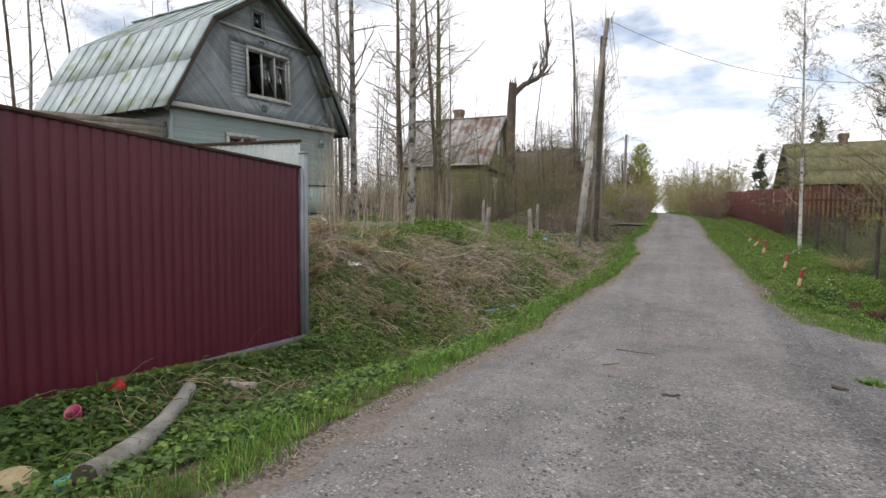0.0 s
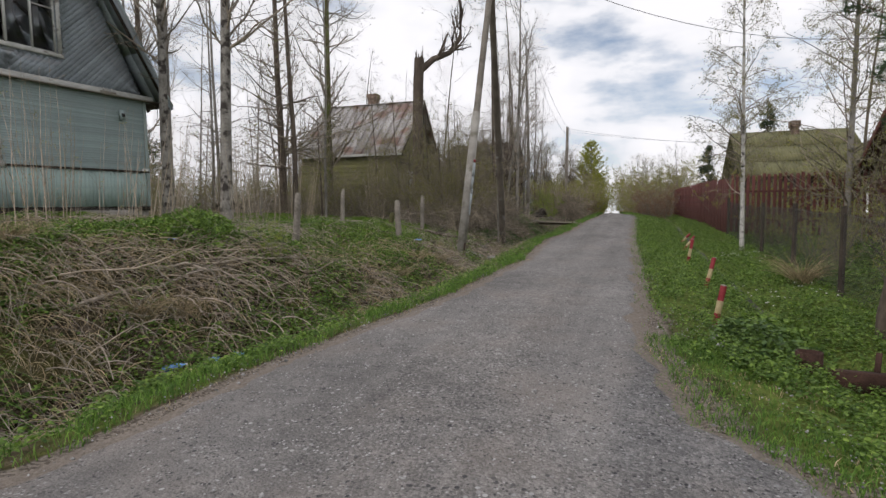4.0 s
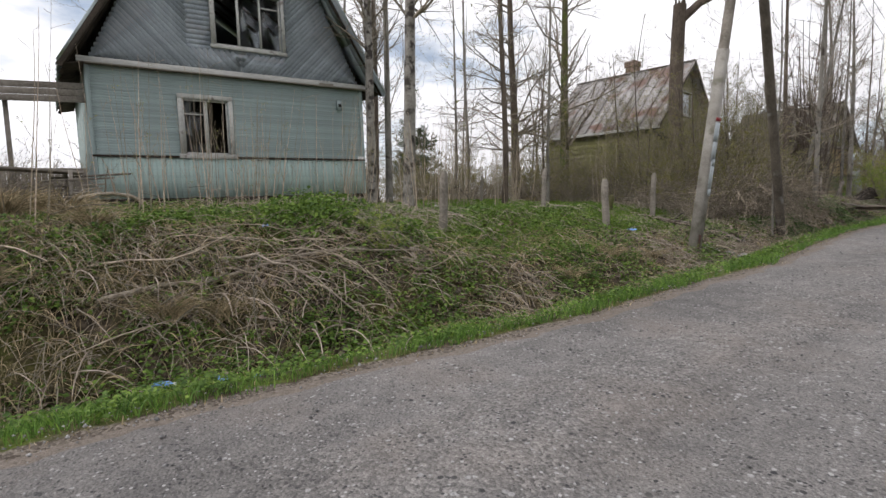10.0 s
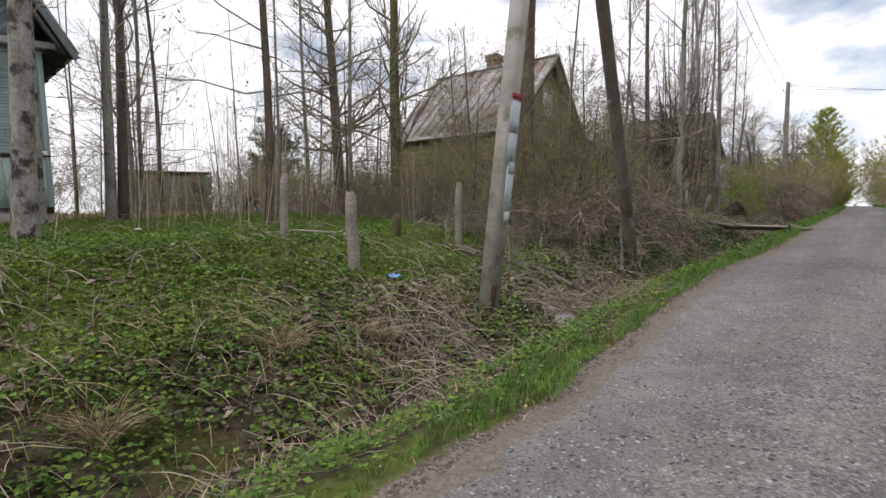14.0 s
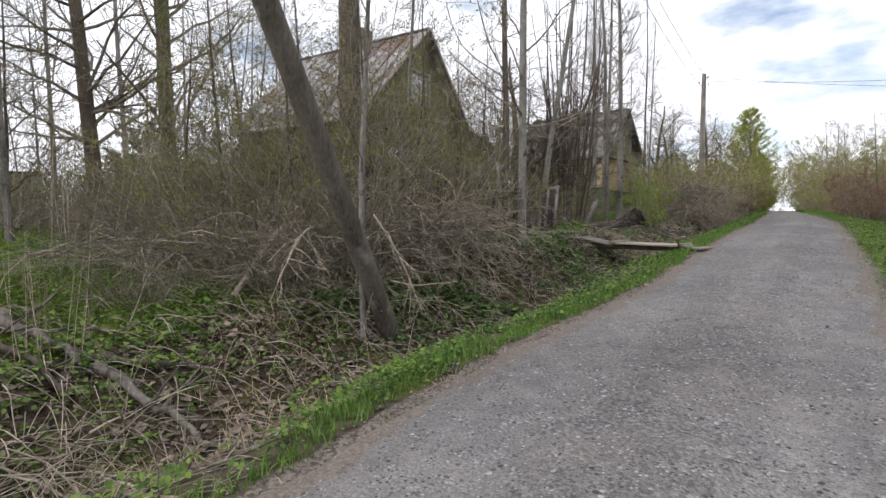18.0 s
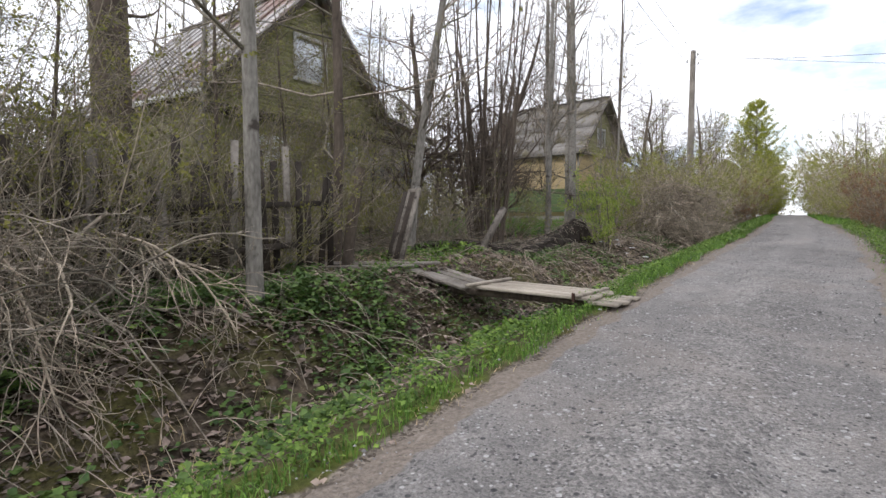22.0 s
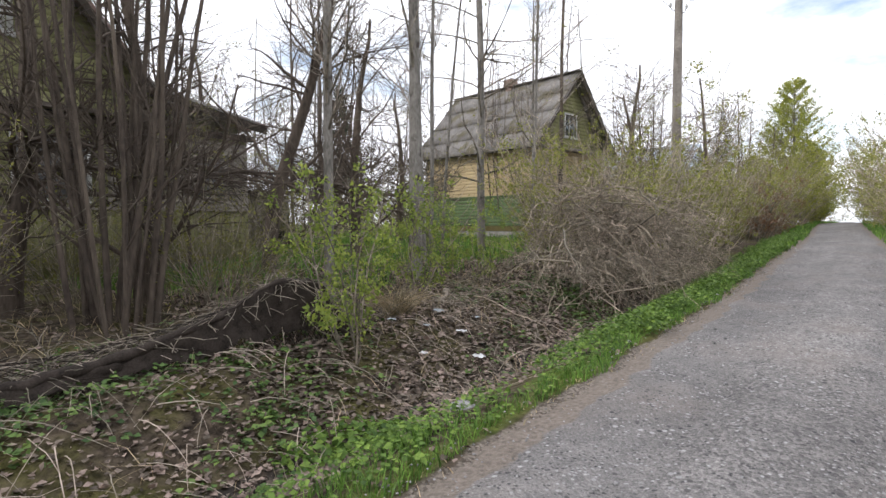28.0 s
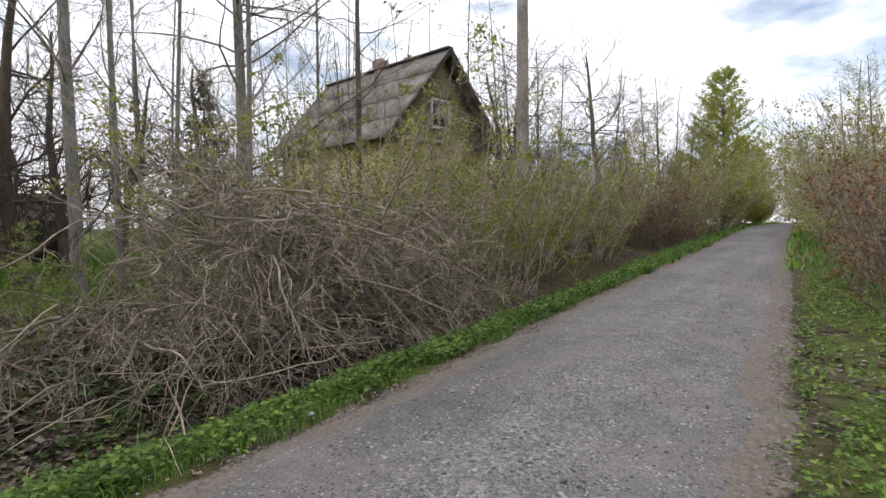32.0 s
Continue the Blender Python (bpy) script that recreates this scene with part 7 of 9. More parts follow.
drooping_branch(-4.3, 28.4, 2.2, (.5, .15, -.5), 1.9, 1)
drooping_branch(-4.2, 27.6, 1.9, (.6, -.2, -.35), 1.6, 2)
drooping_branch(-4.5, 29.4, 2.0, (.6, .25, -.3), 1.8, 3)
drooping_branch(-4.6, 26.9, 1.7, (.4, -.5, -.1), 1.6, 4)
drooping_branch(-4.7, 30.4, 2.0, (.7, .1, .0), 1.9, 5)
brush_heap(82, -3.2, 47.3, 1.0, 2.3, 1.55, 420, "long heap of bleached brushwood along the lane", .7)
cut_crown(184, -3.3, 46.5, 3.6, 1.8, 90, "felled bush with bleached boughs arching down to the lane", .75, 1.2)
cut_crown(187, -3.4, 45.2, 2.95, 1.3, 60, "low felled bush at the near end of the brush heap", .7, 1.1)
cut_crown(185, -3.3, 48.0, 3.65, 1.8, 80, "felled bush with grey arching boughs beside the lane", .65, 1.2)
brush_heap(83, -6.4, 25.6, 1.4, 1.2, .6, 160, "low heap of dead brown branches", .3)
brush_heap(84, -3.0, 22.9, .7, 1.0, .18, 60, "scatter of dead sticks by the ditch", .7)
brush_heap(85, -4.4, 12.4, .8, 1.7, .16, 45, "flattened dead stems on the bank", .8)
brush_heap(86, -4.4, 43.0, .8, .9, .10, 26, "scatter of broken sticks on leaf litter", .7)
brush_heap(87, -7.2, 36.2, 1.4, 1.6, .5, 120, "dark tangle of dead branches by the ruined fence", .2)
brush_heap(88, -5.6, 9.3, 1.2, 1.2, .14, 30, "dry flattened brush on top of the bank", .7)


for seed, cx, cy, lx, ly in ((89, -15.2, 29.8, 2.4, 1.0), (90, -18.6, 31.2, 2.6, 1.2), (91, -12.0, 31.4, 1.8, 1.0), (92, -22.5, 31.0, 2.8, 1.4), (93, -17.0, 28.2, 1.6, .8)):
    brush_heap(seed, cx, cy, lx, ly, .9, 150, "dark tangle of dead branches at the edge of the wood", .12)


def fallen_bough(x0, y0, x1, y1, r, up, label, mat_=None):
    rng = np.random.default_rng(int(abs(x0 * 100 + y0 * 10)))
    k = np.linspace(0, 1, 9)
    x, y = x0 + (x1 - x0) * k + rng.normal(0, .03, 9), y0 + (y1 - y0) * k + rng.normal(0, .03, 9)
    P = np.stack([x, y, land(x, y) + r + up * np.sin(k * 3.14)], 1)[None]
    R = (r * np.linspace(1, .35, 9))[None]
    p2, r2 = spawn(rng, P, R, 9, .3, 1, 45, .6, 5, .1, .12, .5, .004)
    top = thing("fallen_branch", pose(0, 0, 0), label, "branch")
    part("bough", Geo().add(*tubes(P, R, 8)), mat_ or DEADSTEM, top)
    tagged(part("brushwood", Geo().add(*tubes(p2, r2, 4)), mat_ or DEADSTEM, top), kind="stuff")


fallen_bough(-4.6, 10.6, -4.3, 15.2, .03, .05, "long fallen pale branch lying along the bank")
fallen_bough(-4.9, 12.0, -3.4, 13.2, .02, .2, "thin fallen branch on the bank")
fallen_bough(-5.4, 23.75, -3.95, 23.92, .06, .05, "barkless grey log sloping down the ditch bank", BARK_MID)
fallen_bough(-3.95, 24.0, -2.7, 24.3, .05, .05, "grey log lying across the ditch", BARK_MID)
fallen_bough(-4.1, 24.0, -3.45, 24.9, .035, .03, "dark broken branch on moss", BARK_DARK)
fallen_bough(-5.6, 23.4, -3.7, 23.7, .05, .06, "rotting branch lying on the ditch bank", BARK_DARK)
fallen_bough(-4.6, 43.5, -4.0, 42.7, .045, .05, "short pale broken branch on leaf litter")
fallen_bough(-6.5, 22.0, -7.6, 20.6, .03, .1, "thin stick in the grass")
fallen_bough(-8.5, 12.0, -7.0, 10.2, .04, .3, "bare branch leaning over the bank")
fallen_bough(-17.0, 26.0, -13.8, 24.6, .08, .5, "fallen tree trunk at the edge of the wood", BARK_DARK)
fallen_bough(-5.0, 26.0, -6.3, 28.8, .04, .7, "bleached forked branch in the thicket", PALETWIG)


# ---- ground cover ----
def stuff(name, V, F, material, label, category):
    return tagged(new(name, mesh_from(name, V, [F], material)), label, category, kind="stuff")


def scatter(rng, n, x0, x1, y0, y1, keep):
    """Places by chance in a box, kept where keep(x, y) says so."""
    x, y = rng.uniform(x0, x1, n), rng.uniform(y0, y1, n)
    ok = rng.random(n) < keep(x, y)
    return x[ok], y[ok]


def off_left(x, y):
    return table(LEFT_X, y) - x


def dry(x, y):
    """Nought over the wet bed of the ditch, one elsewhere."""
    return 1 - .9 * np.exp(-((off_left(x, y) - 1.52) / .24) ** 2)


def off_right(x, y):
    return x - table(RIGHT_X, y)


def blades(rng, x, y, height, width, bend):
    """Grass: one bent blade of three triangles at each place."""
    n = len(x)
    z = land(x, y) - .01
    a, b = rng.uniform(0, 6.283, n), rng.uniform(0, 6.283, n)
    h = height * rng.uniform(.5, 1.25, n)
    s = np.stack([np.cos(a), np.sin(a), 0 * a], 1) * (width * rng.uniform(.6, 1.3, n))[:, None]
    d = np.stack([np.cos(b), np.sin(b), 0 * b], 1) * (bend * h * rng.uniform(.2, 1.3, n))[:, None]
    c = np.stack([x, y, z], 1)
    m = c + d * .3 + np.stack([0 * h, 0 * h, h * .6], 1)
    t = c + d + np.stack([0 * h, 0 * h, h * .95], 1)
    V = np.stack([c - s, c + s, m - s * .7, m + s * .7, t], 1).reshape(-1, 3)
    o = np.arange(n)[:, None] * 5
    F = np.concatenate([o + np.array([[0, 1, 3]]), o + np.array([[0, 3, 2]]), o + np.array([[2, 3, 4]])], 1).reshape(-1, 3)
    return V, F


def weeds(rng, x, y, height, leaf, per):
    """Low broad-leaved plants: a few leaves spread round each place."""
    n = len(x)
    h = height * rng.uniform(.3, 1.2, n)
    c = np.repeat(np.stack([x, y, land(x, y) + h], 1), per, 0)
    m = len(c)
    c = c + np.stack([rng.normal(0, leaf * .8, m), rng.normal(0, leaf * .8, m), -rng.random(m) * height * .55], 1)
    return leaf_quads(rng, c, leaf * rng.uniform(.55, 1.25, m), .1, .75, .75)


rg = np.random.default_rng(101)


def leaf_litter(n, x0, x1, y0, y1, keep, size, label):
    x, y = scatter(rg, n, x0, x1, y0, y1, keep)
    c = np.stack([x, y, land(x, y) + rg.uniform(.005, .03, len(x))], 1)
    stuff("leaf_litter", *leaf_quads(rg, c, size * rg.uniform(.5, 1.3, len(x)), 0, .8, .8), LITTER, label, "leaf litter")


# bright verge on the near side of the left ditch
x, y = scatter(rg, 230000, -3.4, -.7, .5, 62, lambda x, y: ((off_left(x, y) > .10 + .10 * wobble(x, y, 2.2, 1)) & (off_left(x, y) < .48 + .26 * wobble(y, y, .8) + .14 * wobble(x, y, 3))) * np.clip(.8 + .7 * wobble(x, y, 1.9, 4) + .4 * wobble(x, y, 6.0), .15, 1))
stuff("verge_grass", *blades(rg, x, y, .115, .0042, .8), GRASS, "bright short spring grass edging the lane", "grass")
x, y = scatter(rg, 42000, -3.4, -.7, .5, 62, lambda x, y: ((off_left(x, y) > .14) & (off_left(x, y) < 1.0 + .2 * wobble(y, y, .9, 2))) * np.clip((off_left(x, y) - .05) / .4, .2, 1) * np.clip(.5 + .7 * wobble(x, y, 2.0, 7), .03, 1))
stuff("verge_weeds", *weeds(rg, x, y, .13, .044, 5), WEED, "low green herbs in the verge grass", "weeds")
x, y = scatter(rg, 30000, -3.4, -.6, .5, 62, lambda x, y: ((off_left(x, y) > -.10) & (off_left(x, y) < .22)) * np.clip(.5 + .6 * wobble(x, y, 1.9, 3), 0, 1))
stuff("dry_grass", *blades(rg, x, y, .045, .004, 1.6), STRAW, "brown dry grass at the gravel's edge", "grass")
x, y = scatter(rg, 16000, -3.0, 3.8, 1, 58, lambda x, y: (((off_left(x, y) > -.30) & (off_left(x, y) < .08)) | ((off_right(x, y) > -.45) & (off_right(x, y) < .05))) * np.clip(.1 + .7 * wobble(x, y, 1.6, 8), 0, 1))
stuff("edge_grass", *blades(rg, x, y, .05, .004, .9), GRASS, "sparse grass creeping into the gravel", "grass")
leaf_litter(6000, 1.3, 4.6, 40, 58, lambda x, y: (off_right(x, y) > .1) * np.clip(.5 + .5 * wobble(x, y, 1.2, 3), 0, 1), .06, "brown leaves under the russet bushes")
leaf_litter(9000, -3.4, -.7, 18, 52, lambda x, y: ((off_left(x, y) > .02) & (off_left(x, y) < .8)) * np.clip(.2 - .6 * wobble(x, y, 1.5, 4), 0, 1), .05, "brown leaves on bare patches of the verge")
# far verges
x, y = scatter(rg, 30000, -4.5, 4.0, 55, 112, lambda x, y: (((off_left(x, y) > 0) & (off_left(x, y) < 1.3)) | ((off_right(x, y) > 0) & (off_right(x, y) < 1.6))) * .8)
stuff("far_verge_grass", *blades(rg, x, y, .2, .016, .6), GRASS, "grass at the upper end of the lane", "grass")
# moss on the shaded bank by the pole
x, y = scatter(rg, 30000, -8.0, -2.4, 19.5, 28.5, lambda x, y: (off_left(x, y) > 1.5) * np.clip(.1 + .9 * wobble(x, y, 1.3, 11) + .4 * wobble(x, y, 4.1), 0, 1))
stuff("moss_tufts", *weeds(rg, x, y, .03, .024, 6), MOSS, "yellow-green moss cushions on the shaded bank", "moss")
# the other verge: lush ground elder
x, y = scatter(rg, 60000, 1.2, 5.0, 9.2, 58, lambda x, y: ((off_right(x, y) > .10 + .08 * wobble(x, y, 3)) & (x < 4.9)) * np.where(y < 14, np.clip((off_right(x, y) - .1) / .6, 0, 1), 1) * np.clip(1.25 - (y - 9) / 45, .35, 1) * np.clip(.6 + .5 * wobble(x, y, 1.3) + .3 * wobble(x, y, 3.7), .05, 1))
ok = (np.abs(x - 3.5 - .03 * np.sin(y * 1.1)) > .10 + .08 * np.sin(y * 3.1 + x)) & ((y > 11.6) | (rg.random(len(x)) < .35))
x, y = x[ok], y[ok]
stuff("ground_elder", *weeds(rg, x, y, .16, .04, 8), WEED, "lush low ground elder covering the verge", "weeds")
x, y = scatter(rg, 90000, 1.2, 5.0, 8.8, 58, lambda x, y: ((off_right(x, y) > -.12) & (x < 4.9)) * np.where(y < 14, np.clip((off_right(x, y) + .12) / .7, 0, 1), 1) * np.clip(1.1 - (y - 9) / 40, .3, 1) * np.where(off_right(x, y) < .5, .55, .22) * np.clip(.6 + .6 * wobble(x, y, 2.3, 2), .1, 1))
ok = (np.abs(x - 3.5 - .03 * np.sin(y * 1.1)) > .10 + .08 * np.sin(y * 3.1 + x)) & ((y > 11.6) | (rg.random(len(x)) < .35))
x, y = x[ok], y[ok]
stuff("verge_grass", *blades(rg, x, y, .10, .0045, .7), GRASS, "short grass among the verge weeds", "grass")
x, y = scatter(rg, 80000, 1.6, 5.4, 7.4, 12.6, lambda x, y: (off_right(x, y) > -.55) * np.clip(.45 + .5 * wobble(x, y, 2), 0, 1) * np.clip((off_right(x, y) + .55) / .9, 0, 1))
stuff("trodden_grass", *blades(rg, x, y, .06, .004, .8), GRASS, "thin trodden grass at the gravel's edge", "grass")
x, y = scatter(rg, 16000, 1.6, 5.4, 7.4, 12.6, lambda x, y: (off_right(x, y) > -.55) * np.clip(.3 + .7 * wobble(x, y, 2.6, 5), 0, 1))
stuff("dry_grass", *blades(rg, x, y, .05, .004, 1.4), STRAW, "yellowed blades in the trodden grass", "grass")
x, y = scatter(rg, 2600, 2.4, 4.9, 10.2, 12.2, lambda x, y: (off_right(x, y) > .7) * np.clip(.5 + .5 * wobble(x, y, 2), 0, 1))
stuff("ground_elder", *weeds(rg, x, y, .09, .045, 6), WEED, "ground elder in front of the gate", "weeds")
x, y = scatter(rg, 12000, 4.9, 12, 8, 31, lambda x, y: .7 + .3 * wobble(x, y, 1))
stuff("garden_weeds", *weeds(rg, x, y, .16, .09, 5), WEED, "green undergrowth in the garden behind the fence", "weeds")
# left bank: patches of green, then the lawn
x, y = scatter(rg, 44000, -9.5, -1.6, 6.2, 27, lambda x, y: (off_left(x, y) > .75) * dry(x, y) * np.clip(.44 + .75 * wobble(x, y, .9, 1) + .4 * wobble(x, y, 2.7), 0.04, 1) * (1 - .7 * smooth01((y - 20.5) / 2.5)))
stuff("bank_weeds", *weeds(rg, x, y, .13, .055, 5), WEED, "nettles and herbs sprouting on the bank", "weeds")
x, y = scatter(rg, 26000, -7.5, -2.6, 4.5, 14.5, lambda x, y: ((x > -4.3) | (y > 6.4)) * (off_left(x, y) > .8) * np.clip(.1 + .9 * wobble(x, y, 1.1, 8) + .4 * wobble(x, y, 3.1), 0, 1))
stuff("bank_weeds", *weeds(rg, x, y, .18, .055, 5), WEED, "fresh nettles pushing through dead grass on the bank", "weeds")
x, y = scatter(rg, 19000, -5.2, -1.9, -1.0, 8.0, lambda x, y: (off_left(x, y) > .55) * ((x > -4.35) | (y > 6.3)) * np.clip(.7 + .4 * wobble(x, y, 1.2, 2), 0, 1))
stuff("bank_weeds", *weeds(rg, x, y, .08, .06, 5), DARKWEED, "dark green weeds below the red fence", "weeds")
x, y = scatter(rg, 75000, -15, -3.6, 14.5, 28, lambda x, y: turf(x, y) * (off_left(x, y) > 2.0) * np.clip(.5 + .7 * wobble(x, y, 1.9, 3), .1, 1))
stuff("lawn_weeds", *weeds(rg, x, y, .06, .036, 4), LAWN, "low green herbs over the open plot", "weeds")
x, y = scatter(rg, 130000, -19, -3.2, 14, 30, lambda x, y: turf(x, y) * (off_left(x, y) > 2.0) * np.clip(.5 - .6 * wobble(x, y, 1.9, 3), .15, 1))
stuff("lawn_grass", *blades(rg, x, y, .11, .005, .6), LAWN, "fresh grass over the open plot", "grass")
x, y = scatter(rg, 13000, -6.0, -1.9, 26.5, 32.9, lambda x, y: (off_left(x, y) > 1.0) * (x > -4.3 - .17 * (y - 28.9) * (y > 28.9)) * dry(x, y) * np.clip(.16 + .9 * wobble(x, y, 1.6, 2) + .6 * wobble(x, y, 3.7), .03, 1))
stuff("bank_weeds", *weeds(rg, x, y, .15, .075, 5), DARKWEED, "clumps of bramble leaves over the ditch bank", "weeds")
x, y = scatter(rg, 6000, -5.2, -1.9, 21.0, 36.0, lambda x, y: (off_left(x, y) > .9) * np.clip(.15 + .8 * wobble(x, y, 1.4, 6), .02, 1))
stuff("bank_weeds", *weeds(rg, x, y, .13, .07, 4), WEED, "fresh broad leaves among the brambles", "weeds")
x, y = scatter(rg, 22000, -6.5, -1.3, 26, 46, lambda x, y: (off_left(x, y) > .7) * dry(x, y) * np.clip(.02 + .8 * wobble(x, y, .8, 5) + .3 * wobble(x, y, 2.5), 0, 1))
stuff("bank_weeds", *weeds(rg, x, y, .10, .06, 5), DARKWEED, "ivy-dark herbs and brambles on the ditch bank", "weeds")
x, y = scatter(rg, 30000, -3.4, -1.0, 42.5, 62, lambda x, y: ((off_left(x, y) > .15 + .25 * wobble(x, y, 2.1, 3)) & (off_left(x, y) < 1.35 + .3 * wobble(y, y, 1.1))) * np.clip(.6 + .8 * wobble(x, y, 1.8, 4), .06, 1))
stuff("verge_weeds", *weeds(rg, x, y, .15, .046, 5), WEED, "strip of leafy weeds beside the brush heap", "weeds")
x, y = scatter(rg, 30000, -20, -5.5, 40, 60, lambda x, y: np.clip(.5 + .5 * wobble(x, y, .7), 0, 1) * .8)
stuff("orchard_grass", *blades(rg, x, y, .26, .012, .6), GRASS, "long grass in the overgrown orchard", "grass")
x, y = scatter(rg, 20000, -36, -14, 14, 40, lambda x, y: np.clip(.4 + .5 * wobble(x, y, .5), 0, 1))
stuff("wood_grass", *blades(rg, x, y, .3, .016, .6), STRAW, "pale dry grass under the trees", "grass")
# long old grass hanging down the near bank
def hanging(n, x0, x1, y0, y1, keep, length, material, label):
    x, y = scatter(rg, n, x0, x1, y0, y1, keep)
    m = len(x)
    way = np.stack([rg.normal(.8, .35, m), rg.normal(-.1, .45, m), rg.uniform(.25, .9, m)], 1)
    P = trail(rg, np.stack([x, y, land(x, y)], 1), way, length * rg.uniform(.5, 1.3, m), 5, -1.9, .06)
    P[..., 2] = np.maximum(P[..., 2], land(P[..., 0], P[..., 1]) + .012)
    R = (.0046 * rg.uniform(.6, 1.4, m))[:, None] * np.array([1, .9, .8, .6, .25])
    stuff("hanging_grass", *tubes(P, R, 3), material, label, "grass")


hanging(8500, -7.0, -2.7, 1.0, 10.5, lambda x, y: ((x > -4.3) | (y > 6.4)) * np.clip(.35 + .6 * wobble(x, y, 1.4, 6), .12, 1), .52, STRAW, "long straw-coloured grass hanging down the bank")
hanging(11000, -5.6, -2.6, .5, 9.5, lambda x, y: ((x > -4.3) | (y > 6.4)) * np.clip(.4 - .6 * wobble(x, y, 1.4, 6), .1, 1), .46, GRASS, "long green grass hanging down the bank")
hanging(6500, -9.2, -4.8, 7.2, 12.8, lambda x, y: np.clip(.55 + .5 * wobble(x, y, 1.1, 3), .1, 1), .5, STRAW, "pale matted tufts of old grass on top of the bank")
hanging(4500, -5.0, -2.6, 9.5, 20, lambda x, y: (off_left(x, y) > 1.1) * np.clip(.3 + .6 * wobble(x, y, 1.4, 2), .03, 1), .42, STRAW, "long straw-coloured grass combed over the bank")
# straw and dead stems
x, y = scatter(rg, 50000, -9, -1.7, 6.5, 26, lambda x, y: (off_left(x, y) > .85) * dry(x, y) * np.clip(.35 - .6 * wobble(x, y, .9, 1), 0, 1) * (off_left(x, y) < 2.9 + 3 * (y < 14)))
stuff("dry_grass", *blades(rg, x, y, .20, .0045, 2.0), STRAW, "flattened straw-coloured grass on the bank", "grass")
x, y = scatter(rg, 14000, -10, -1.9, 26, 46, lambda x, y: (off_left(x, y) > .9) * np.clip(.3 - .6 * wobble(x, y, .8, 5), 0, 1))
stuff("dry_grass", *blades(rg, x, y, .18, .0045, 2.0), STRAW, "withered grass between leaf litter", "grass")


def dead_stems(n, x0, x1, y0, y1, length, thick, keep, label):
    x, y = scatter(rg, n, x0, x1, y0, y1, keep)
    m = len(x)
    way = np.stack([rg.normal(.9, .5, m), rg.normal(0, .7, m), rg.uniform(.0, .5, m)], 1)
    P = trail(rg, np.stack([x, y, land(x, y) + rg.uniform(.02, .16, m)], 1), way, length * rg.uniform(.4, 1.3, m), 6, -1.3, .07)
    P[..., 2] = np.maximum(P[..., 2], land(P[..., 0], P[..., 1]) + .012)
    R = (thick * rg.uniform(.5, 1.4, m))[:, None] * np.linspace(1, .5, 6)
    stuff("dead_stems", *tubes(P, R, 3), DEADSTEM, label, "dry stems")


dead_stems(3900, -6, -1.9, 7.5, 21, .8, .0048, lambda x, y: ((off_left(x, y) > 1.0) & (off_left(x, y) < 2.7 + 2 * (y < 14.5))) * np.clip(.42 - .6 * wobble(x, y, .9, 1), .04, 1), "bleached dead stalks combed down the bank")
dead_stems(420, -5.2, -2.5, 9.5, 17, .5, .0085, lambda x, y: (off_left(x, y) > 1.0) * np.clip(.3 + .8 * wobble(x, y, 1.7, 9), 0, 1), "thick pale stalks broken down over the bank")
dead_stems(2600, -9, -5, 8.5, 17, .9, .005, lambda x, y: np.clip(.3 - .6 * wobble(x, y, .6, 1), .03, 1), "dead stalks on top of the bank")
dead_stems(1500, -5.5, -2.0, 20, 31, .6, .005, lambda x, y: (off_left(x, y) > .9) * .6, "pale dead stalks by the ditch")
dead_stems(1500, -12, -4.0, 14.5, 24, .7, .005, lambda x, y: np.clip(.25 - .6 * wobble(x, y, 1.3, 4), .03, 1), "dead stalks lying in the grass of the open plot")
dead_stems(1300, -5, -1.8, 31, 45, .6, .004, lambda x, y: (off_left(x, y) > .8) * .6, "dead stalks among leaf litter")


leaf_litter(46000, -4.6, -1.6, 19, 48, lambda x, y: (off_left(x, y) > .8) * np.clip(.5 + .5 * wobble(x, y, 1, 2), 0, 1), .058, "curled brown fallen leaves in the ditch")
leaf_litter(16000, -4.8, -1.7, 19, 35, lambda x, y: (off_left(x, y) > .9) * np.clip(.4 + .6 * wobble(x, y, 1.6, 4), .05, 1), .10, "large pale fallen leaves lying in the ditch")
leaf_litter(9000, -7.5, -2.4, 40, 48, lambda x, y: (off_left(x, y) > .9) * np.clip(.5 + .6 * wobble(x, y, 1.1, 9), .1, 1), .09, "thick brown leaf litter under the grey trunks")
leaf_litter(16000, -5.2, -1.7, 32, 44, lambda x, y: (off_left(x, y) > .6) * np.clip(.5 + .6 * wobble(x, y, 1.3, 5), 0, 1), .062, "pale brown leaves drifted on the bank beyond the footbridge")
leaf_litter(26000, -7, -1.9, 6, 21, lambda x, y: (off_left(x, y) > .9) * np.clip(.4 + .5 * wobble(x, y, 1.7, 2), .08, 1), .085, "brown fallen leaves on the bank")
leaf_litter(12000, -11, -3.5, 26, 48, lambda x, y: np.clip(.5 + .5 * wobble(x, y, .8, 7), 0, 1), .08, "leaf litter under the thicket")


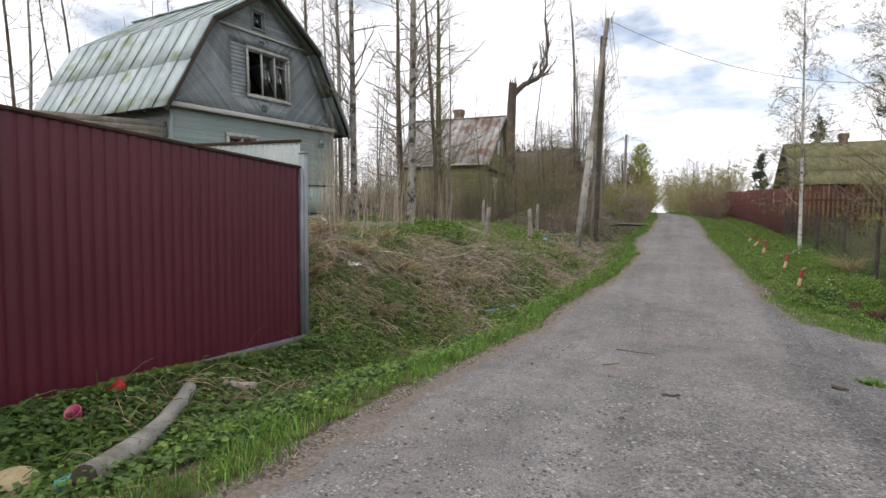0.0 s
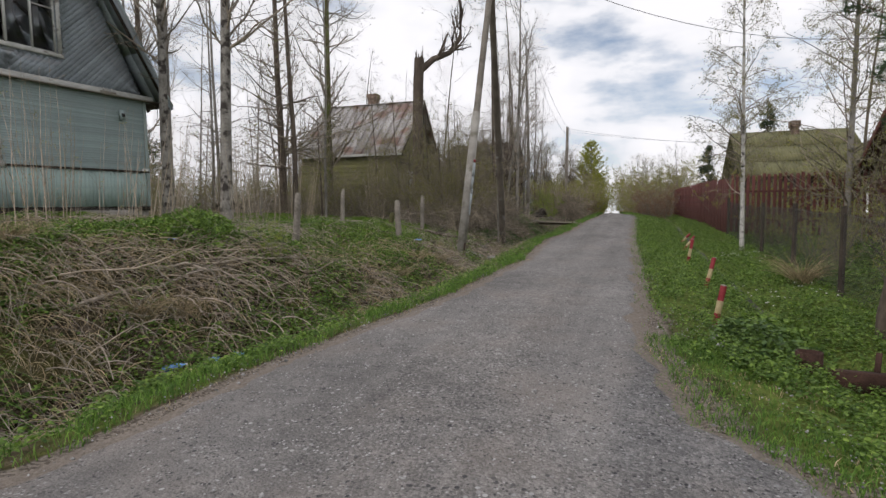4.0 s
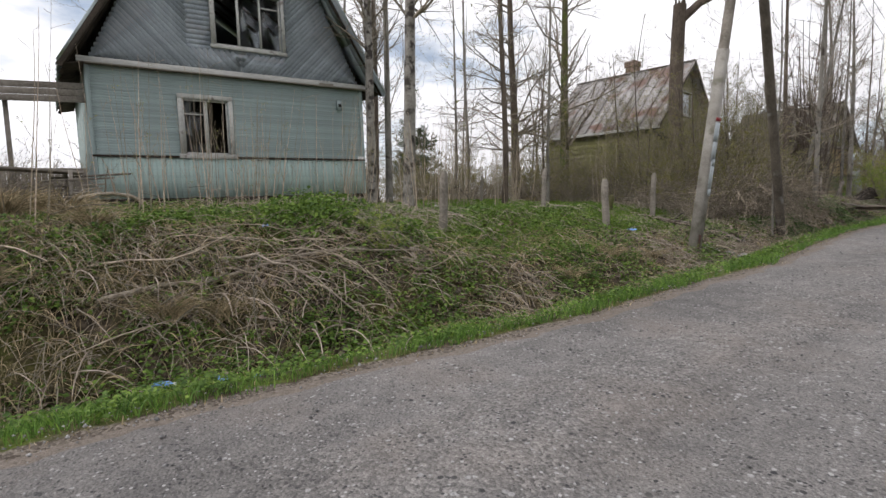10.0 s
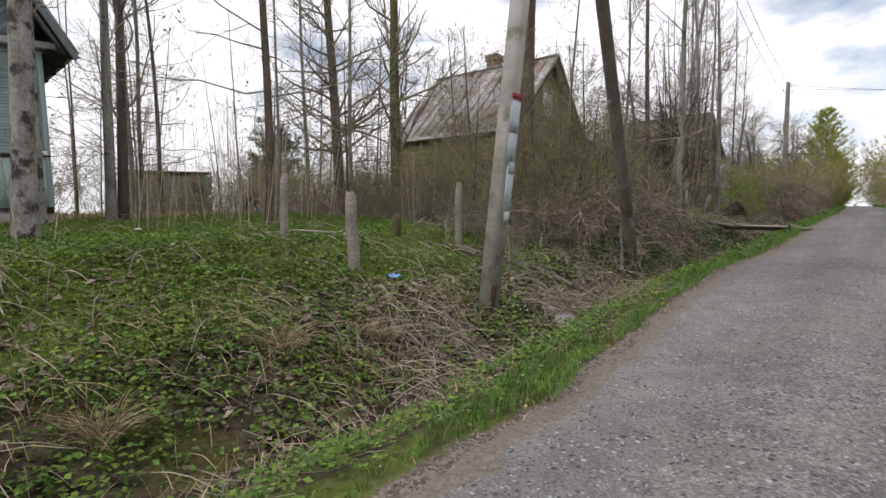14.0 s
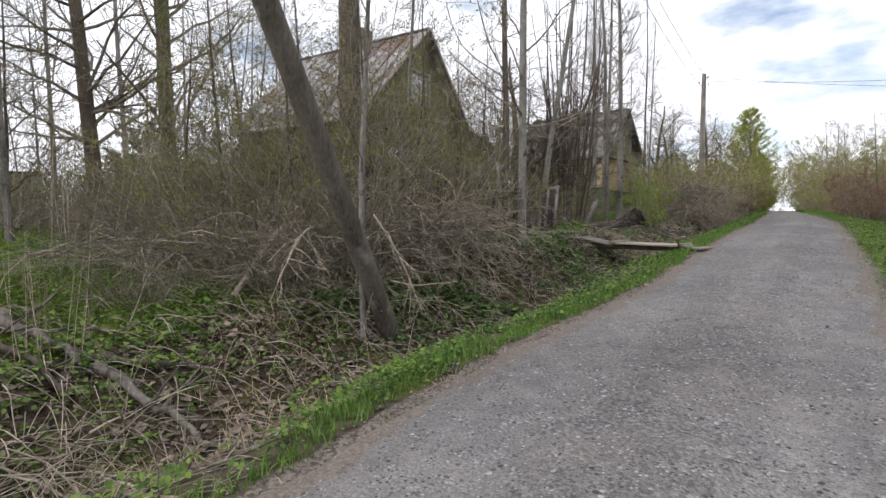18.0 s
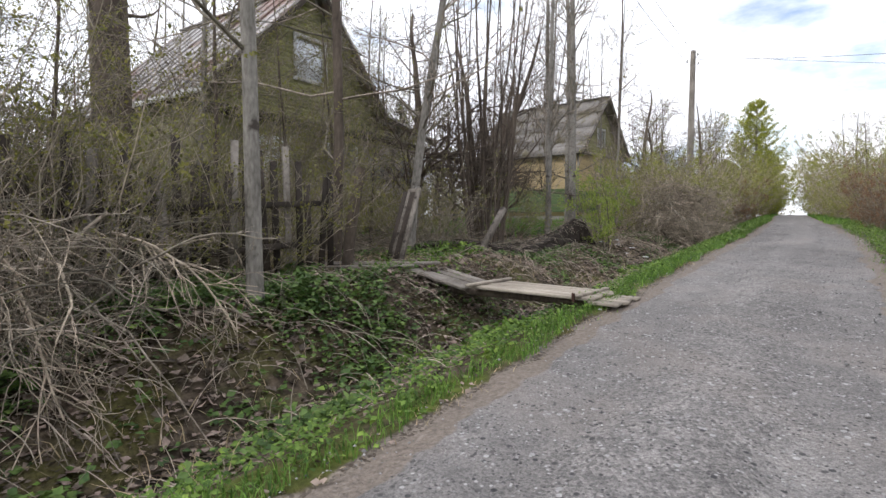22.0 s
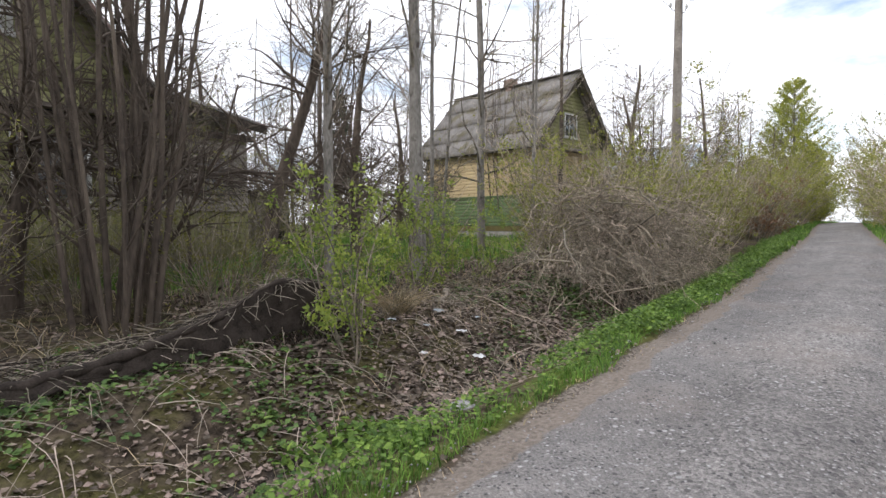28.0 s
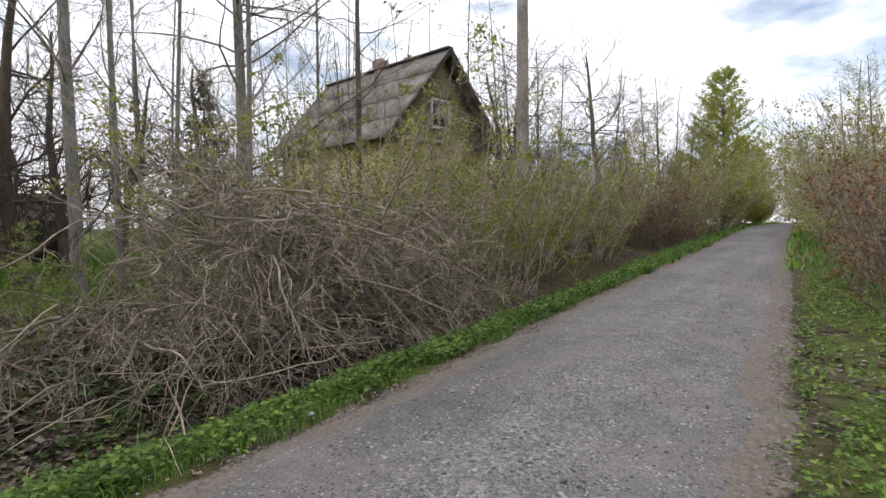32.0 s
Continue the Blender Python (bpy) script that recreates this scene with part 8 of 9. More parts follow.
def pebbles(n, x0, x1, y0, y1, keep, size, label):
    x, y = scatter(rg, n, x0, x1, y0, y1, keep)
    m = len(x)
    s = size * rg.uniform(.35, 1.0, m) * np.where(rg.random(m) < .05, 2.0, 1.0)
    o = np.array([(1, 0, 0), (0, 1, 0), (-1, 0, 0), (0, -1, 0), (0, 0, .75), (0, 0, -.5)])
    a = rg.uniform(0, 6.283, m)
    v = o[None] * s[:, None, None] * rg.uniform(.6, 1.3, (m, 6, 1))
    c, sn = np.cos(a)[:, None], np.sin(a)[:, None]
    v = np.stack([v[..., 0] * c - v[..., 1] * sn, v[..., 0] * sn + v[..., 1] * c, v[..., 2]], -1)
    V = (v + np.stack([x, y, table(ROAD_Z, y) + .022], 1)[:, None]).reshape(-1, 3)
    b = np.arange(m)[:, None, None] * 6
    F = (b + np.array([[(0, 1, 4), (1, 2, 4), (2, 3, 4), (3, 0, 4), (1, 0, 5), (2, 1, 5), (3, 2, 5), (0, 3, 5)]])).reshape(-1, 3)
    stuff("loose_gravel", V, F, STONE, label, "gravel")


pebbles(70000, -2.0, 3.9, 1, 54, lambda x, y: ((off_left(x, y) < .2) & (off_right(x, y) < np.where(y < 14, .8, .3))) * np.clip(.4 + .6 * wobble(x, y, 1.5, 2) + .4 * np.exp(-((x - .2) / .5) ** 2), .08, 1), .0115, "loose grey stones on the lane")


# ---- small things along the lane ----
def zat(x, y):
    return float(land(x, y))


def old_post(x, y, h, r, lean, label, material=None):
    top = thing("fence_post", pose(x, y, zat(x, y), *lean, 0), label, "post", "old fence posts")
    rng = np.random.default_rng(int(x * 37 + y * 91) % 9999 + 10000)
    n, K = 10, 5
    z = np.array([-.35, h * .3, h * .6, h * .9, h])
    P = np.stack([rng.normal(0, .006, K), rng.normal(0, .006, K), z], 1)
    part("shaft", Geo().tube(P, [r * 1.05, r, r * .97, r * .95, r * .62], n), material or GREYWOOD, top)
    part("moss_cap", Geo().tube([P[-1] - (0, 0, .02), P[-1] + (0, 0, .012)], [r * .6, r * .3], n), BARK_MOSS, top)


old_post(-5.24, 15.98, 1.05, .075, (4, 7), "leaning weathered grey wooden post")
old_post(-7.07, 21.0, 1.1, .065, (-2, 1), "grey weathered wooden post standing in the grass")
old_post(-5.02, 20.78, 1.12, .085, (1, -2), "thick pale grey post standing in the grass")
old_post(-5.49, 23.75, 1.25, .07, (2, 2), "thin grey post at the edge of the thicket")
old_post(-6.3, 22.9, .42, .09, (5, 12), "short mossy stump of a post", BARK_MOSS)
old_post(-12.9, 24.4, 1.0, .06, (0, 3), "distant grey wooden post")


def marker_peg(x, y, h, r, lean):
    top = thing("marker_peg", pose(x, y, zat(x, y), *lean, 0), "wooden marker peg banded red and cream", "peg", "painted marker pegs")
    zs = [-.12, h * .30, h * .62, h]
    for k, m in enumerate((REDPAINT, CREAM, REDPAINT)):
        part("band", Geo().tube([(0, 0, zs[k]), (0, 0, (zs[k] + zs[k + 1]) / 2), (0, 0, zs[k + 1])], [r] * 3, 10), m, top)
    part("worn_top", Geo().tube([(0, 0, h), (0, 0, h + .012)], [r, r * .6], 10), GREYWOOD, top)


marker_peg(2.60, 13.6, .50, .038, (2, 10))
marker_peg(2.84, 16.8, .55, .038, (-14, 14))
marker_peg(2.80, 20.3, .6, .038, (0, 10))
marker_peg(3.0, 24.5, .55, .036, (-6, 35))
marker_peg(3.1, 27.4, .5, .036, (0, 40))


def culvert():
    top = thing("culvert", pose(3.26, 12.25, zat(3.26, 12.25) - .03), "rusty pipe stub and steel channel damming the ditch", "pipe")
    n = 16
    a = np.arange(n) * 2 * np.pi / n
    ring = lambda r, z: np.stack([np.cos(a) * r, np.sin(a) * r, np.full(n, z)], 1)
    V = np.concatenate([ring(.115, -.15), ring(.115, .24), ring(.10, .24), ring(.10, -.15)])
    i, j = np.arange(n), (np.arange(n) + 1) % n
    F = np.concatenate([np.stack([k * n + i, k * n + j, (k + 1) * n + j, (k + 1) * n + i], -1) for k in range(3)])
    part("pipe_stub", Geo().add(V, F), RUSTED, top)
    part("channel_plate", Geo().beam((.10, -.20, .02), (.66, -.12, .0), .02, .19), RUSTED, top)
    part("channel_flange", Geo().beam((.10, -.15, .11), (.66, -.07, .09), .10, .014), RUSTED, top)
    part("stay", Geo().beam((.52, -.05, .0), (.55, -.02, .28), .05, .014), RUSTED, top)


culvert()


def plank_bridge():
    rng = random.Random(4)
    top = thing("plank_bridge", pose(0, 0, 0), "short footbridge of pale weathered planks over the ditch", "footbridge")
    y = 33.80
    for k, w in enumerate((.30, .17, .15, .14)):
        e = .02 * (k % 2)
        part("plank", Geo().beam((-2.86, y + w / 2 - .02, 1.27 + e * .3), (-1.20 + rng.uniform(-.1, .1), y + w / 2 + .03, 1.235), w - .012, .035), PLANK, top)
        y += w + .006
    part("batten", Geo().beam((-1.42, 33.74, 1.275), (-1.38, 34.66, 1.27), .06, .035), PLANK, top)
    part("batten", Geo().beam((-2.80, 33.66, 1.305), (-2.72, 34.62, 1.31), .07, .035), PLANK, top)
    for k in range(4):
        part("short_plank", Geo().beam((-1.30, 33.86 + k * .20, 1.205), (-.98 + .04 * (k % 2), 33.88 + k * .20, 1.20), .17, .03), PLANK, top)
    part("bearer", Geo().tube([(-3.3, 33.95, 1.19), (-2.2, 33.97, 1.185), (-1.1, 34.0, 1.17)], [.05, .05, .045], 8), BARK_DARK, top)
    part("bearer", Geo().tube([(-3.3, 34.45, 1.19), (-2.2, 34.47, 1.185), (-1.1, 34.5, 1.17)], [.05, .05, .045], 8), BARK_DARK, top)
    part("bolt", Geo().tube([(-1.44, 33.72, 1.22), (-1.44, 33.72, 1.31)], [.02, .018], 6), RUSTED, top)
    bw = thing("boardwalk", pose(0, 0, 0), "rotting grey boards laid on the bank beyond the footbridge", "boardwalk")
    for k, (x, yy, L, w) in enumerate(((-3.2, 33.78, .75, .17), (-3.22, 33.98, .9, .16), (-3.2, 34.2, .95, .15), (-3.25, 34.4, .8, .15))):
        part("plank", Geo().beam((x + .30, yy, 1.25), (x - L, yy + .03, zat(x - L, yy) + .05), w, .032), GREYWOOD, bw)
    for k, (x, yy, L, w) in enumerate(((-3.75, 34.40, 1.7, .17), (-3.85, 34.12, 1.9, .16), (-3.8, 33.84, 1.5, .17))):
        x2, y2 = x - .84 * L, yy - .54 * L
        part("plank", Geo().beam((x, yy, zat(x, yy) + .075), (x2, y2, zat(x2, y2) + .06), w, .032), GREYWOOD, bw)


plank_bridge()


def fence_ruin():
    rng = random.Random(6)
    top = thing("picket_fence", pose(0, 0, 0), "ruined dark picket fence among the brush", "fence")
    for k in range(30):
        y = 28.9 + k * .152
        x = -5.65 + .17 * (y - 28.9) + rng.uniform(-.03, .03)
        z, h = zat(x, y), rng.uniform(1.15, 1.75)
        part("picket", Geo().beam((x, y, z - .1), (x + rng.uniform(-.08, .12), y + rng.uniform(-.08, .08), z + h), .022, .10, (0, 1, 0)), DARKWOOD if k % 5 else GREYWOOD, top)
    part("rail", Geo().beam((-5.62, 28.8, zat(-5.6, 28.8) + .4), (-4.88, 33.3, zat(-4.9, 33.3) + .42), .05, .08), DARKWOOD, top)
    part("rail", Geo().beam((-5.62, 28.8, zat(-5.6, 28.8) + 1.0), (-4.88, 33.3, zat(-4.9, 33.3) + .95), .05, .08), DARKWOOD, top)
    x, y = -4.75, 33.45
    part("post", Geo().tube([(x, y, zat(x, y) - .3), (x + .1, y + .06, zat(x, y) + .7), (x + .2, y + .15, zat(x, y) + 1.45)], [.085, .08, .07], 9), BARK_DARK, top)
    # the panel that leans beside the gap
    b, t = np.array((-4.32, 34.15, zat(-4.3, 34.2))), np.array((-4.55, 34.92, 2.62))
    s = np.array((-.30, .16, 0.0))
    pan = thing("leaning_gate", pose(0, 0, 0), "leaning slatted wooden gate panel, grey and rotten", "panel")
    for a, c in ((b, t), (b + s, t + s)):
        part("stile", Geo().beam(a, c, .07, .05), BARK_MID, pan)
    for k in (.04, .97):
        part("crosspiece", Geo().beam(b + (t - b) * k, b + s + (t - b) * k, .04, .09), GREYWOOD, pan)
    for k in range(1, 5):
        part("slat", Geo().beam(b + s * k / 5 + (t - b) * .02, t + s * k / 5 - (t - b) * .02, .045, .02), DARKWOOD, pan)
    g = leaf_quads(np.random.default_rng(3), np.array([t + (.02, 0, .0), t + (0, .03, .04), t + (.03, .02, -.05)]), np.array([.11, .09, .1]))
    part("rag", Geo().add(*g), WHITEBAG, pan, "scrap of white cloth")
    part("prop", Geo().beam(b + s * 1.2, t + s * 1.5 - (0, 0, .05), .12, .10), DARKWOOD, pan)
    lp = thing("leaning_post", pose(0, 0, 0), "grey timber post leaning out of the brush", "post")
    part("shaft", Geo().beam((-4.5, 36.62, zat(-4.5, 36.6) - .1), (-4.42, 37.45, 2.34), .11, .10), BARK_MID, lp)
    part("top_wire", Geo().tube([(-4.42, 37.45, 2.3), (-4.8, 37.2, 2.36), (-5.4, 37.1, 2.2), (-6.2, 37.4, 2.25)], [.006] * 4, 4), WIRE, lp)


fence_ruin()


def fallen_netting():
    """Wire netting pulled down into a long dark fold that rears up to a hoop at its far end."""
    rng = np.random.default_rng(12)
    top = thing("fallen_netting", pose(0, 0, 0), "collapsed wire netting matted with dead plants, rearing into a hoop", "netting")
    foot = np.array([(-5.2, 35.6), (-4.75, 36.4), (-4.4, 37.2), (-4.2, 38.0), (-4.15, 38.9), (-4.15, 39.6), (-4.1, 40.2), (-4.0, 40.6), (-3.85, 40.9)])
    rise = np.array([.16, .16, .15, .15, .2, .36, .66, .62, .08])
    k = np.linspace(0, 8, 65)
    fx, fy, fh = (np.interp(k, range(9), v) for v in (foot[:, 0], foot[:, 1], rise))
    fh = np.convolve(np.pad(fh, 3, mode="edge"), np.ones(7) / 7, "valid")
    base = land(fx, fy)
    crest = np.stack([fx, fy, base + fh], 1)
    part("rolled_edge", Geo().tube(crest + rng.normal(0, .012, crest.shape), .034 + .012 * np.sin(k * 2.1) + rng.uniform(-.008, .012, 65), 7), NET, top, "dark rolled edge")
    # matted face that hangs from the edge, ragged below
    drop = np.clip(fh * .8 + rng.normal(0, .03, 65), .05, .5)
    cols = [crest + np.stack([.03 + .05 * t + rng.normal(0, .014, 65), rng.normal(0, .012, 65), -drop * t], 1) for t in np.linspace(0, 1, 6)]
    inner = [c - np.array((.012, 0, 0)) for c in cols]
    V = np.concatenate(cols + inner)
    i = (np.arange(5)[:, None] * 65 + np.arange(64)).ravel()
    F = np.stack([i, i + 1, i + 66, i + 65], -1)
    part("matted_face", Geo().add(V, F, F[:, ::-1] + 6 * 65), NET, top, "dark sagging face matted with dead plants")
    back = np.stack([fx - .55 - .25 * np.sin(k * .8), fy + .25, land(fx - .6, fy + .25) + .05 + fh * .35], 1)
    rows = [crest * (1 - t) + back * t + np.array((0, 0, .10 * math.sin(t * 3.14))) for t in np.linspace(0, 1, 22)]
    G = np.stack(rows, 1)
    P, R = [], []
    for a in range(0, 65 - 8):
        for s in (1, -1):
            idx = np.linspace(0, 21, 8).astype(int)
            cols = a + (np.arange(8) if s > 0 else np.arange(8)[::-1])
            P.append(G[cols, idx] + rng.normal(0, .004, (8, 3)))
            R.append(np.full(8, .004))
    part("mesh", Geo().add(*tubes(np.array(P), np.array(R), 3)), NET, top)
    front = np.stack([fx + .10, fy, base + .01], 1)
    Q = np.stack([crest * (1 - t) + front * t for t in np.linspace(0, 1, 8)], 1)
    P2 = [Q[a + (np.arange(8) if s > 0 else np.arange(8)[::-1]), np.arange(8)] for a in range(57) for s in (1, -1)]
    part("mesh", Geo().add(*tubes(np.array(P2), np.full((len(P2), 8), .0045), 3)), NET, top)
    n = 900
    i, j = rng.integers(0, 65, n), rng.integers(0, 22, n)
    p = trail(rng, G[i, j], rng.normal(0, 1, (n, 3)) * (1, 1, .2), rng.uniform(.15, .5, n), 5, -.5, .2)
    tagged(part("dead_vines", Geo().add(*tubes(p, np.full((n, 5), .004), 3)), TWIG, top), kind="stuff")
    m = 26
    c = crest[rng.integers(20, 60, m)]
    p = np.stack([c, c * .5 + np.stack([c[:, 0] + .05, c[:, 1], land(c[:, 0], c[:, 1])], 1) * .5, np.stack([c[:, 0] + rng.normal(.05, .05, m), c[:, 1] + rng.normal(0, .08, m), land(c[:, 0], c[:, 1])], 1)], 1)
    tagged(part("hanging_stems", Geo().add(*tubes(p, np.full((m, 3), .005), 4)), PALETWIG, top), kind="stuff")


fallen_netting()


def log_lying(x0, y0, x1, y1, r, label, material):
    k = np.linspace(0, 1, 8)
    x, y = x0 + (x1 - x0) * k + .05 * np.sin(k * 3.1), y0 + (y1 - y0) * k
    P = np.stack([x, y, land(x, y) + r + .02], 1)
    top = thing("log", pose(0, 0, 0), label, "log")
    part("stem", Geo().tube(P, r * (1 + .08 * np.sin(k * 11)) * np.linspace(.85, 1.05, 8), 12), material, top, smooth=True)
    part("cut_end", Geo().tube([P[-1], P[-1] + (P[-1] - P[-2]) * .02], [r * .97, r * .9], 12), DARKWOOD, top)


log_lying(-3.86, 3.6, -2.7, 1.9, .07, "grey barkless log lying among weeds by the fence", CONCRETE)
log_lying(-3.84, 3.98, -3.7, 4.24, .045, "short tan piece of broken wood in the weeds", DEADSTEM)


def cup(x, y, r, h, m, tilt, name, label):
    top = thing(name, pose(x, y, zat(x, y) + .03, *tilt, 0), label, "litter")
    n = 18
    a = np.arange(n) * 2 * np.pi / n
    rings = [np.stack([np.cos(a) * q, np.sin(a) * q, np.full(n, z)], 1) for q, z in ((r * .72, 0), (r * .86, h * .5), (r, h), (r * 1.07, h), (r * 1.07, h * .95), (r * .94, h * .9), (r * .66, .01))]
    i, j = np.arange(n), (np.arange(n) + 1) % n
    F = np.concatenate([np.stack([k * n + i, k * n + j, (k + 1) * n + j, (k + 1) * n + i], -1) for k in range(6)])
    part("shell", Geo().add(np.concatenate(rings), F, [tuple(range(n - 1, -1, -1))]).add(rings[-1], [tuple(range(n))]), m, top, smooth=False)


cup(-3.9, 2.64, .055, .10, PINK, (38, 18), "plastic_cup", "small pink plastic pot lying in the weeds")
cup(-4.17, 3.17, .075, .08, REDPLASTIC, (25, -40), "plastic_bowl", "crushed red plastic bowl at the foot of the fence")


def bottle(x, y, m, turn, label, s=1.0):
    top = thing("plastic_bottle", pose(x, y, zat(x, y) + .06, 0, 78, turn) @ Matrix.Scale(s, 4), label, "litter")
    part("body", Geo().tube([(0, 0, -.12), (0, 0, -.115), (0, 0, .06), (0, 0, .11), (0, 0, .14), (0, 0, .17)], [.03, .042, .042, .03, .014, .014], 12), m, top)
    part("cap", Geo().tube([(0, 0, .17), (0, 0, .19)], [.016, .016], 10), WHITEBAG, top)


bottle(-2.85, 1.98, TEAL, 60, "teal plastic bottle in the weeds")
bottle(-3.40, 10.95, BLUEBAG, 30, "blue plastic bottle in the ditch", .9)


def scrap(x, y, size, m, label, lift=.05):
    rng = np.random.default_rng(int(abs(x) * 1000 + y * 10))
    n = 7
    u, v = np.meshgrid(np.linspace(-1, 1, n), np.linspace(-1, 1, n))
    z = rng.normal(0, .22, (n, n)) + .5 * (1 - u * u * .5 - v * v * .5)
    V = np.stack([u * (1 + .2 * z), v * .7, z * .5], -1).reshape(-1, 3) * size + np.array((x, y, zat(x, y) + lift))
    i = (np.arange(n - 1)[:, None] * n + np.arange(n - 1)).ravel()
    ob = part("plastic_scrap", Geo().add(V, np.stack([i, i + 1, i + n + 1, i + n], -1)), m, smooth=True)
    tagged(ob, label, "litter", "scattered rubbish")


scrap(-4.52, 21.05, .10, BLUEBAG, "crumpled light blue plastic bag in the grass", .06)
scrap(-3.25, 11.45, .09, BLUEBAG, "torn blue plastic wrapping in the ditch", .03)
scrap(-3.15, 11.75, .07, BLUEBAG, "scrap of blue plastic beside a dry tuft", .02)
scrap(-5.20, 12.70, .07, BLUEBAG, "scrap of blue plastic on the bank", .12)
scrap(-5.45, 8.75, .16, WHITEBAG, "crumpled white plastic on the bank", .08)
scrap(-6.9, 21.9, .08, WHITEBAG, "scrap of white plastic in the grass", .08)
for k, (x, y) in enumerate(((-3.55, 41.85), (-3.3, 42.2), (-3.75, 42.3), (-3.2, 41.4), (-3.9, 41.6), (-2.9, 42.0), (-3.45, 42.7))):
    scrap(x, y, .045 + .012 * (k % 3), WHITEBAG if k % 2 else PAPER, "torn scrap of white plastic among leaf litter", .03)
scrap(-10.2, 19.9, .09, WHITEBAG, "scrap of white plastic in the grass", .08)


def boulder(x, y, r, m, label):
    rng = np.random.default_rng(int(abs(x) * 100 + y * 7))
    bm = bmesh.new()
    bmesh.ops.create_icosphere(bm, subdivisions=3, radius=1)
    ph = rng.uniform(0, 6, 6)
    for v in bm.verts:
        c = v.co
        k = 1 + .16 * math.sin(c.x * 2.3 + ph[0]) * math.cos(c.y * 2.7 + ph[1]) + .10 * math.sin(c.z * 4 + ph[2]) + .05 * math.sin(c.x * 8 + ph[3]) * math.sin(c.y * 9 + ph[4])
        v.co = Vector((c.x * r * 1.2, c.y * r, c.z * r * .7)) * k + Vector((x, y, zat(x, y) + r * .25))
    me = bpy.data.meshes.new("boulder")
    bm.to_mesh(me)
    bm.free()
    me.materials.append(m)
    me.polygons.foreach_set("use_smooth", np.ones(len(me.polygons), bool))
    tagged(new("boulder", me), label, "stone")


boulder(-2.62, 22.5, .15, STONE, "pale grey stone lying at the ditch")
boulder(-3.1, 22.9, .10, STONE, "small grey stone lying at the ditch")
boulder(-3.35, 1.9, .13, CREAM, "yellowish stone half hidden in weeds")
boulder(5.9, 10.8, .22, STONE, "flat grey stone in the garden behind the gate")
boulder(6.6, 13.6, .25, STONE, "grey stone edging a garden bed")
boulder(5.9, 16.4, .16, STONE, "grey stone edging a garden bed")
boulder(-1.75, 40.2, .08, STONE, "small grey stone on the grassy verge")


def tussock(x, y, h, n, label, m=None, spread=.16):
    rng = np.random.default_rng(int(abs(x) * 100 + y * 13))
    a = rng.uniform(0, 6.283, n)
    st = np.stack([x + rng.normal(0, .06, n), y + rng.normal(0, .06, n), np.full(n, zat(x, y) - .02)], 1)
    P = trail(rng, st, np.stack([np.cos(a) * .5, np.sin(a) * .5, np.ones(n)], 1), h * rng.uniform(.6, 1.2, n), 6, -1.4, .06)
    P[..., 2] = np.maximum(P[..., 2], land(P[..., 0], P[..., 1]) + .01)
    ob = part("grass_tussock", Geo().add(*tubes(P, np.full((n, 6), .0032 if y > 10.7 or x > -4.6 else .006) * np.linspace(1.2, .4, 6), 3)), m or STRAW)
    tagged(ob, label, "grass", kind="stuff")


for x, y, h, n in ((-2.75, 14.0, .28, 420), (-2.85, 13.8, .22, 300), (-4.15, 11.2, .5, 260), (-3.95, 11.7, .4, 160), (-6.9, 8.7, .7, 420), (-7.4, 9.4, .75, 420), (-6.4, 8.1, .6, 320), (-7.9, 10.0, .7, 320), (-8.1, 8.8, .6, 380), (-8.6, 10.1, .6, 360), (-7.0, 9.9, .6, 360), (-5.7, 9.2, .5, 300), (-7.2, 10.6, .6, 320), (-9.4, 9.6, .6, 300), (-5.6, 7.6, .5, 260), (-5.0, 9.6, .5, 240), (-3.3, 6.9, .4, 220),
                  (-4.4, 8.2, .45, 240), (-6.0, 10.8, .5, 240), (4.6, 18.0, .9, 240), (-3.4, 4.6, .3, 120), (-4.1, 41.9, .6, 220), (-8.9, 8.8, .7, 320), (-3.2, 17.0, .4, 160), (-3.5, 18.6, .4, 160), (-3.3, 19.7, .35, 140)):
    tussock(x, y, h, n, "tussock of bleached dry grass")


def leafy_clump(x, y, r, h, n, m, label):
    rng = np.random.default_rng(int(abs(x) * 100 + y * 3))
    a, q = rng.uniform(0, 6.283, n), r * np.sqrt(rng.random(n))
    px, py = x + np.cos(a) * q, y + np.sin(a) * q
    z = land(px, py) + h * (1 - (q / r) ** 2 * .6) * rng.uniform(.15, 1, n)
    V, F = leaf_quads(rng, np.stack([px, py, z], 1), rng.uniform(.05, .10, n), .15, .6, .6)
    tagged(new("nettle_clump", mesh_from("nettle_clump", V, [F], m)), label, "weeds", kind="stuff")


leafy_clump(-5.4, 13.4, .75, .5, 1500, WEED, "tall clump of fresh green nettles on the bank")
leafy_clump(-6.6, 14.6, .7, .4, 1000, WEED, "clump of fresh nettles before the house")
leafy_clump(-5.0, 14.9, .6, .3, 800, WEED, "clump of fresh nettles on the bank")
leafy_clump(2.9, 12.7, .45, .34, 700, DARKWEED, "clump of broad dark leaves at the ditch")
leafy_clump(3.3, 13.6, .5, .3, 700, WEED, "clump of broad leaves along the ditch")
leafy_clump(-2.1, 33.2, .4, .25, 500, WEED, "clump of green leaves under the footbridge")
leafy_clump(-2.3, 39.6, .5, .2, 500, WEED, "clump of green leaves in the ditch")
leafy_clump(-4.9, 36.0, .8, .25, 900, WEED, "fresh herbs beside the fallen netting")
leafy_clump(2.0, 6.65, .16, .10, 160, GRASS, "small island of grass in the gravel")


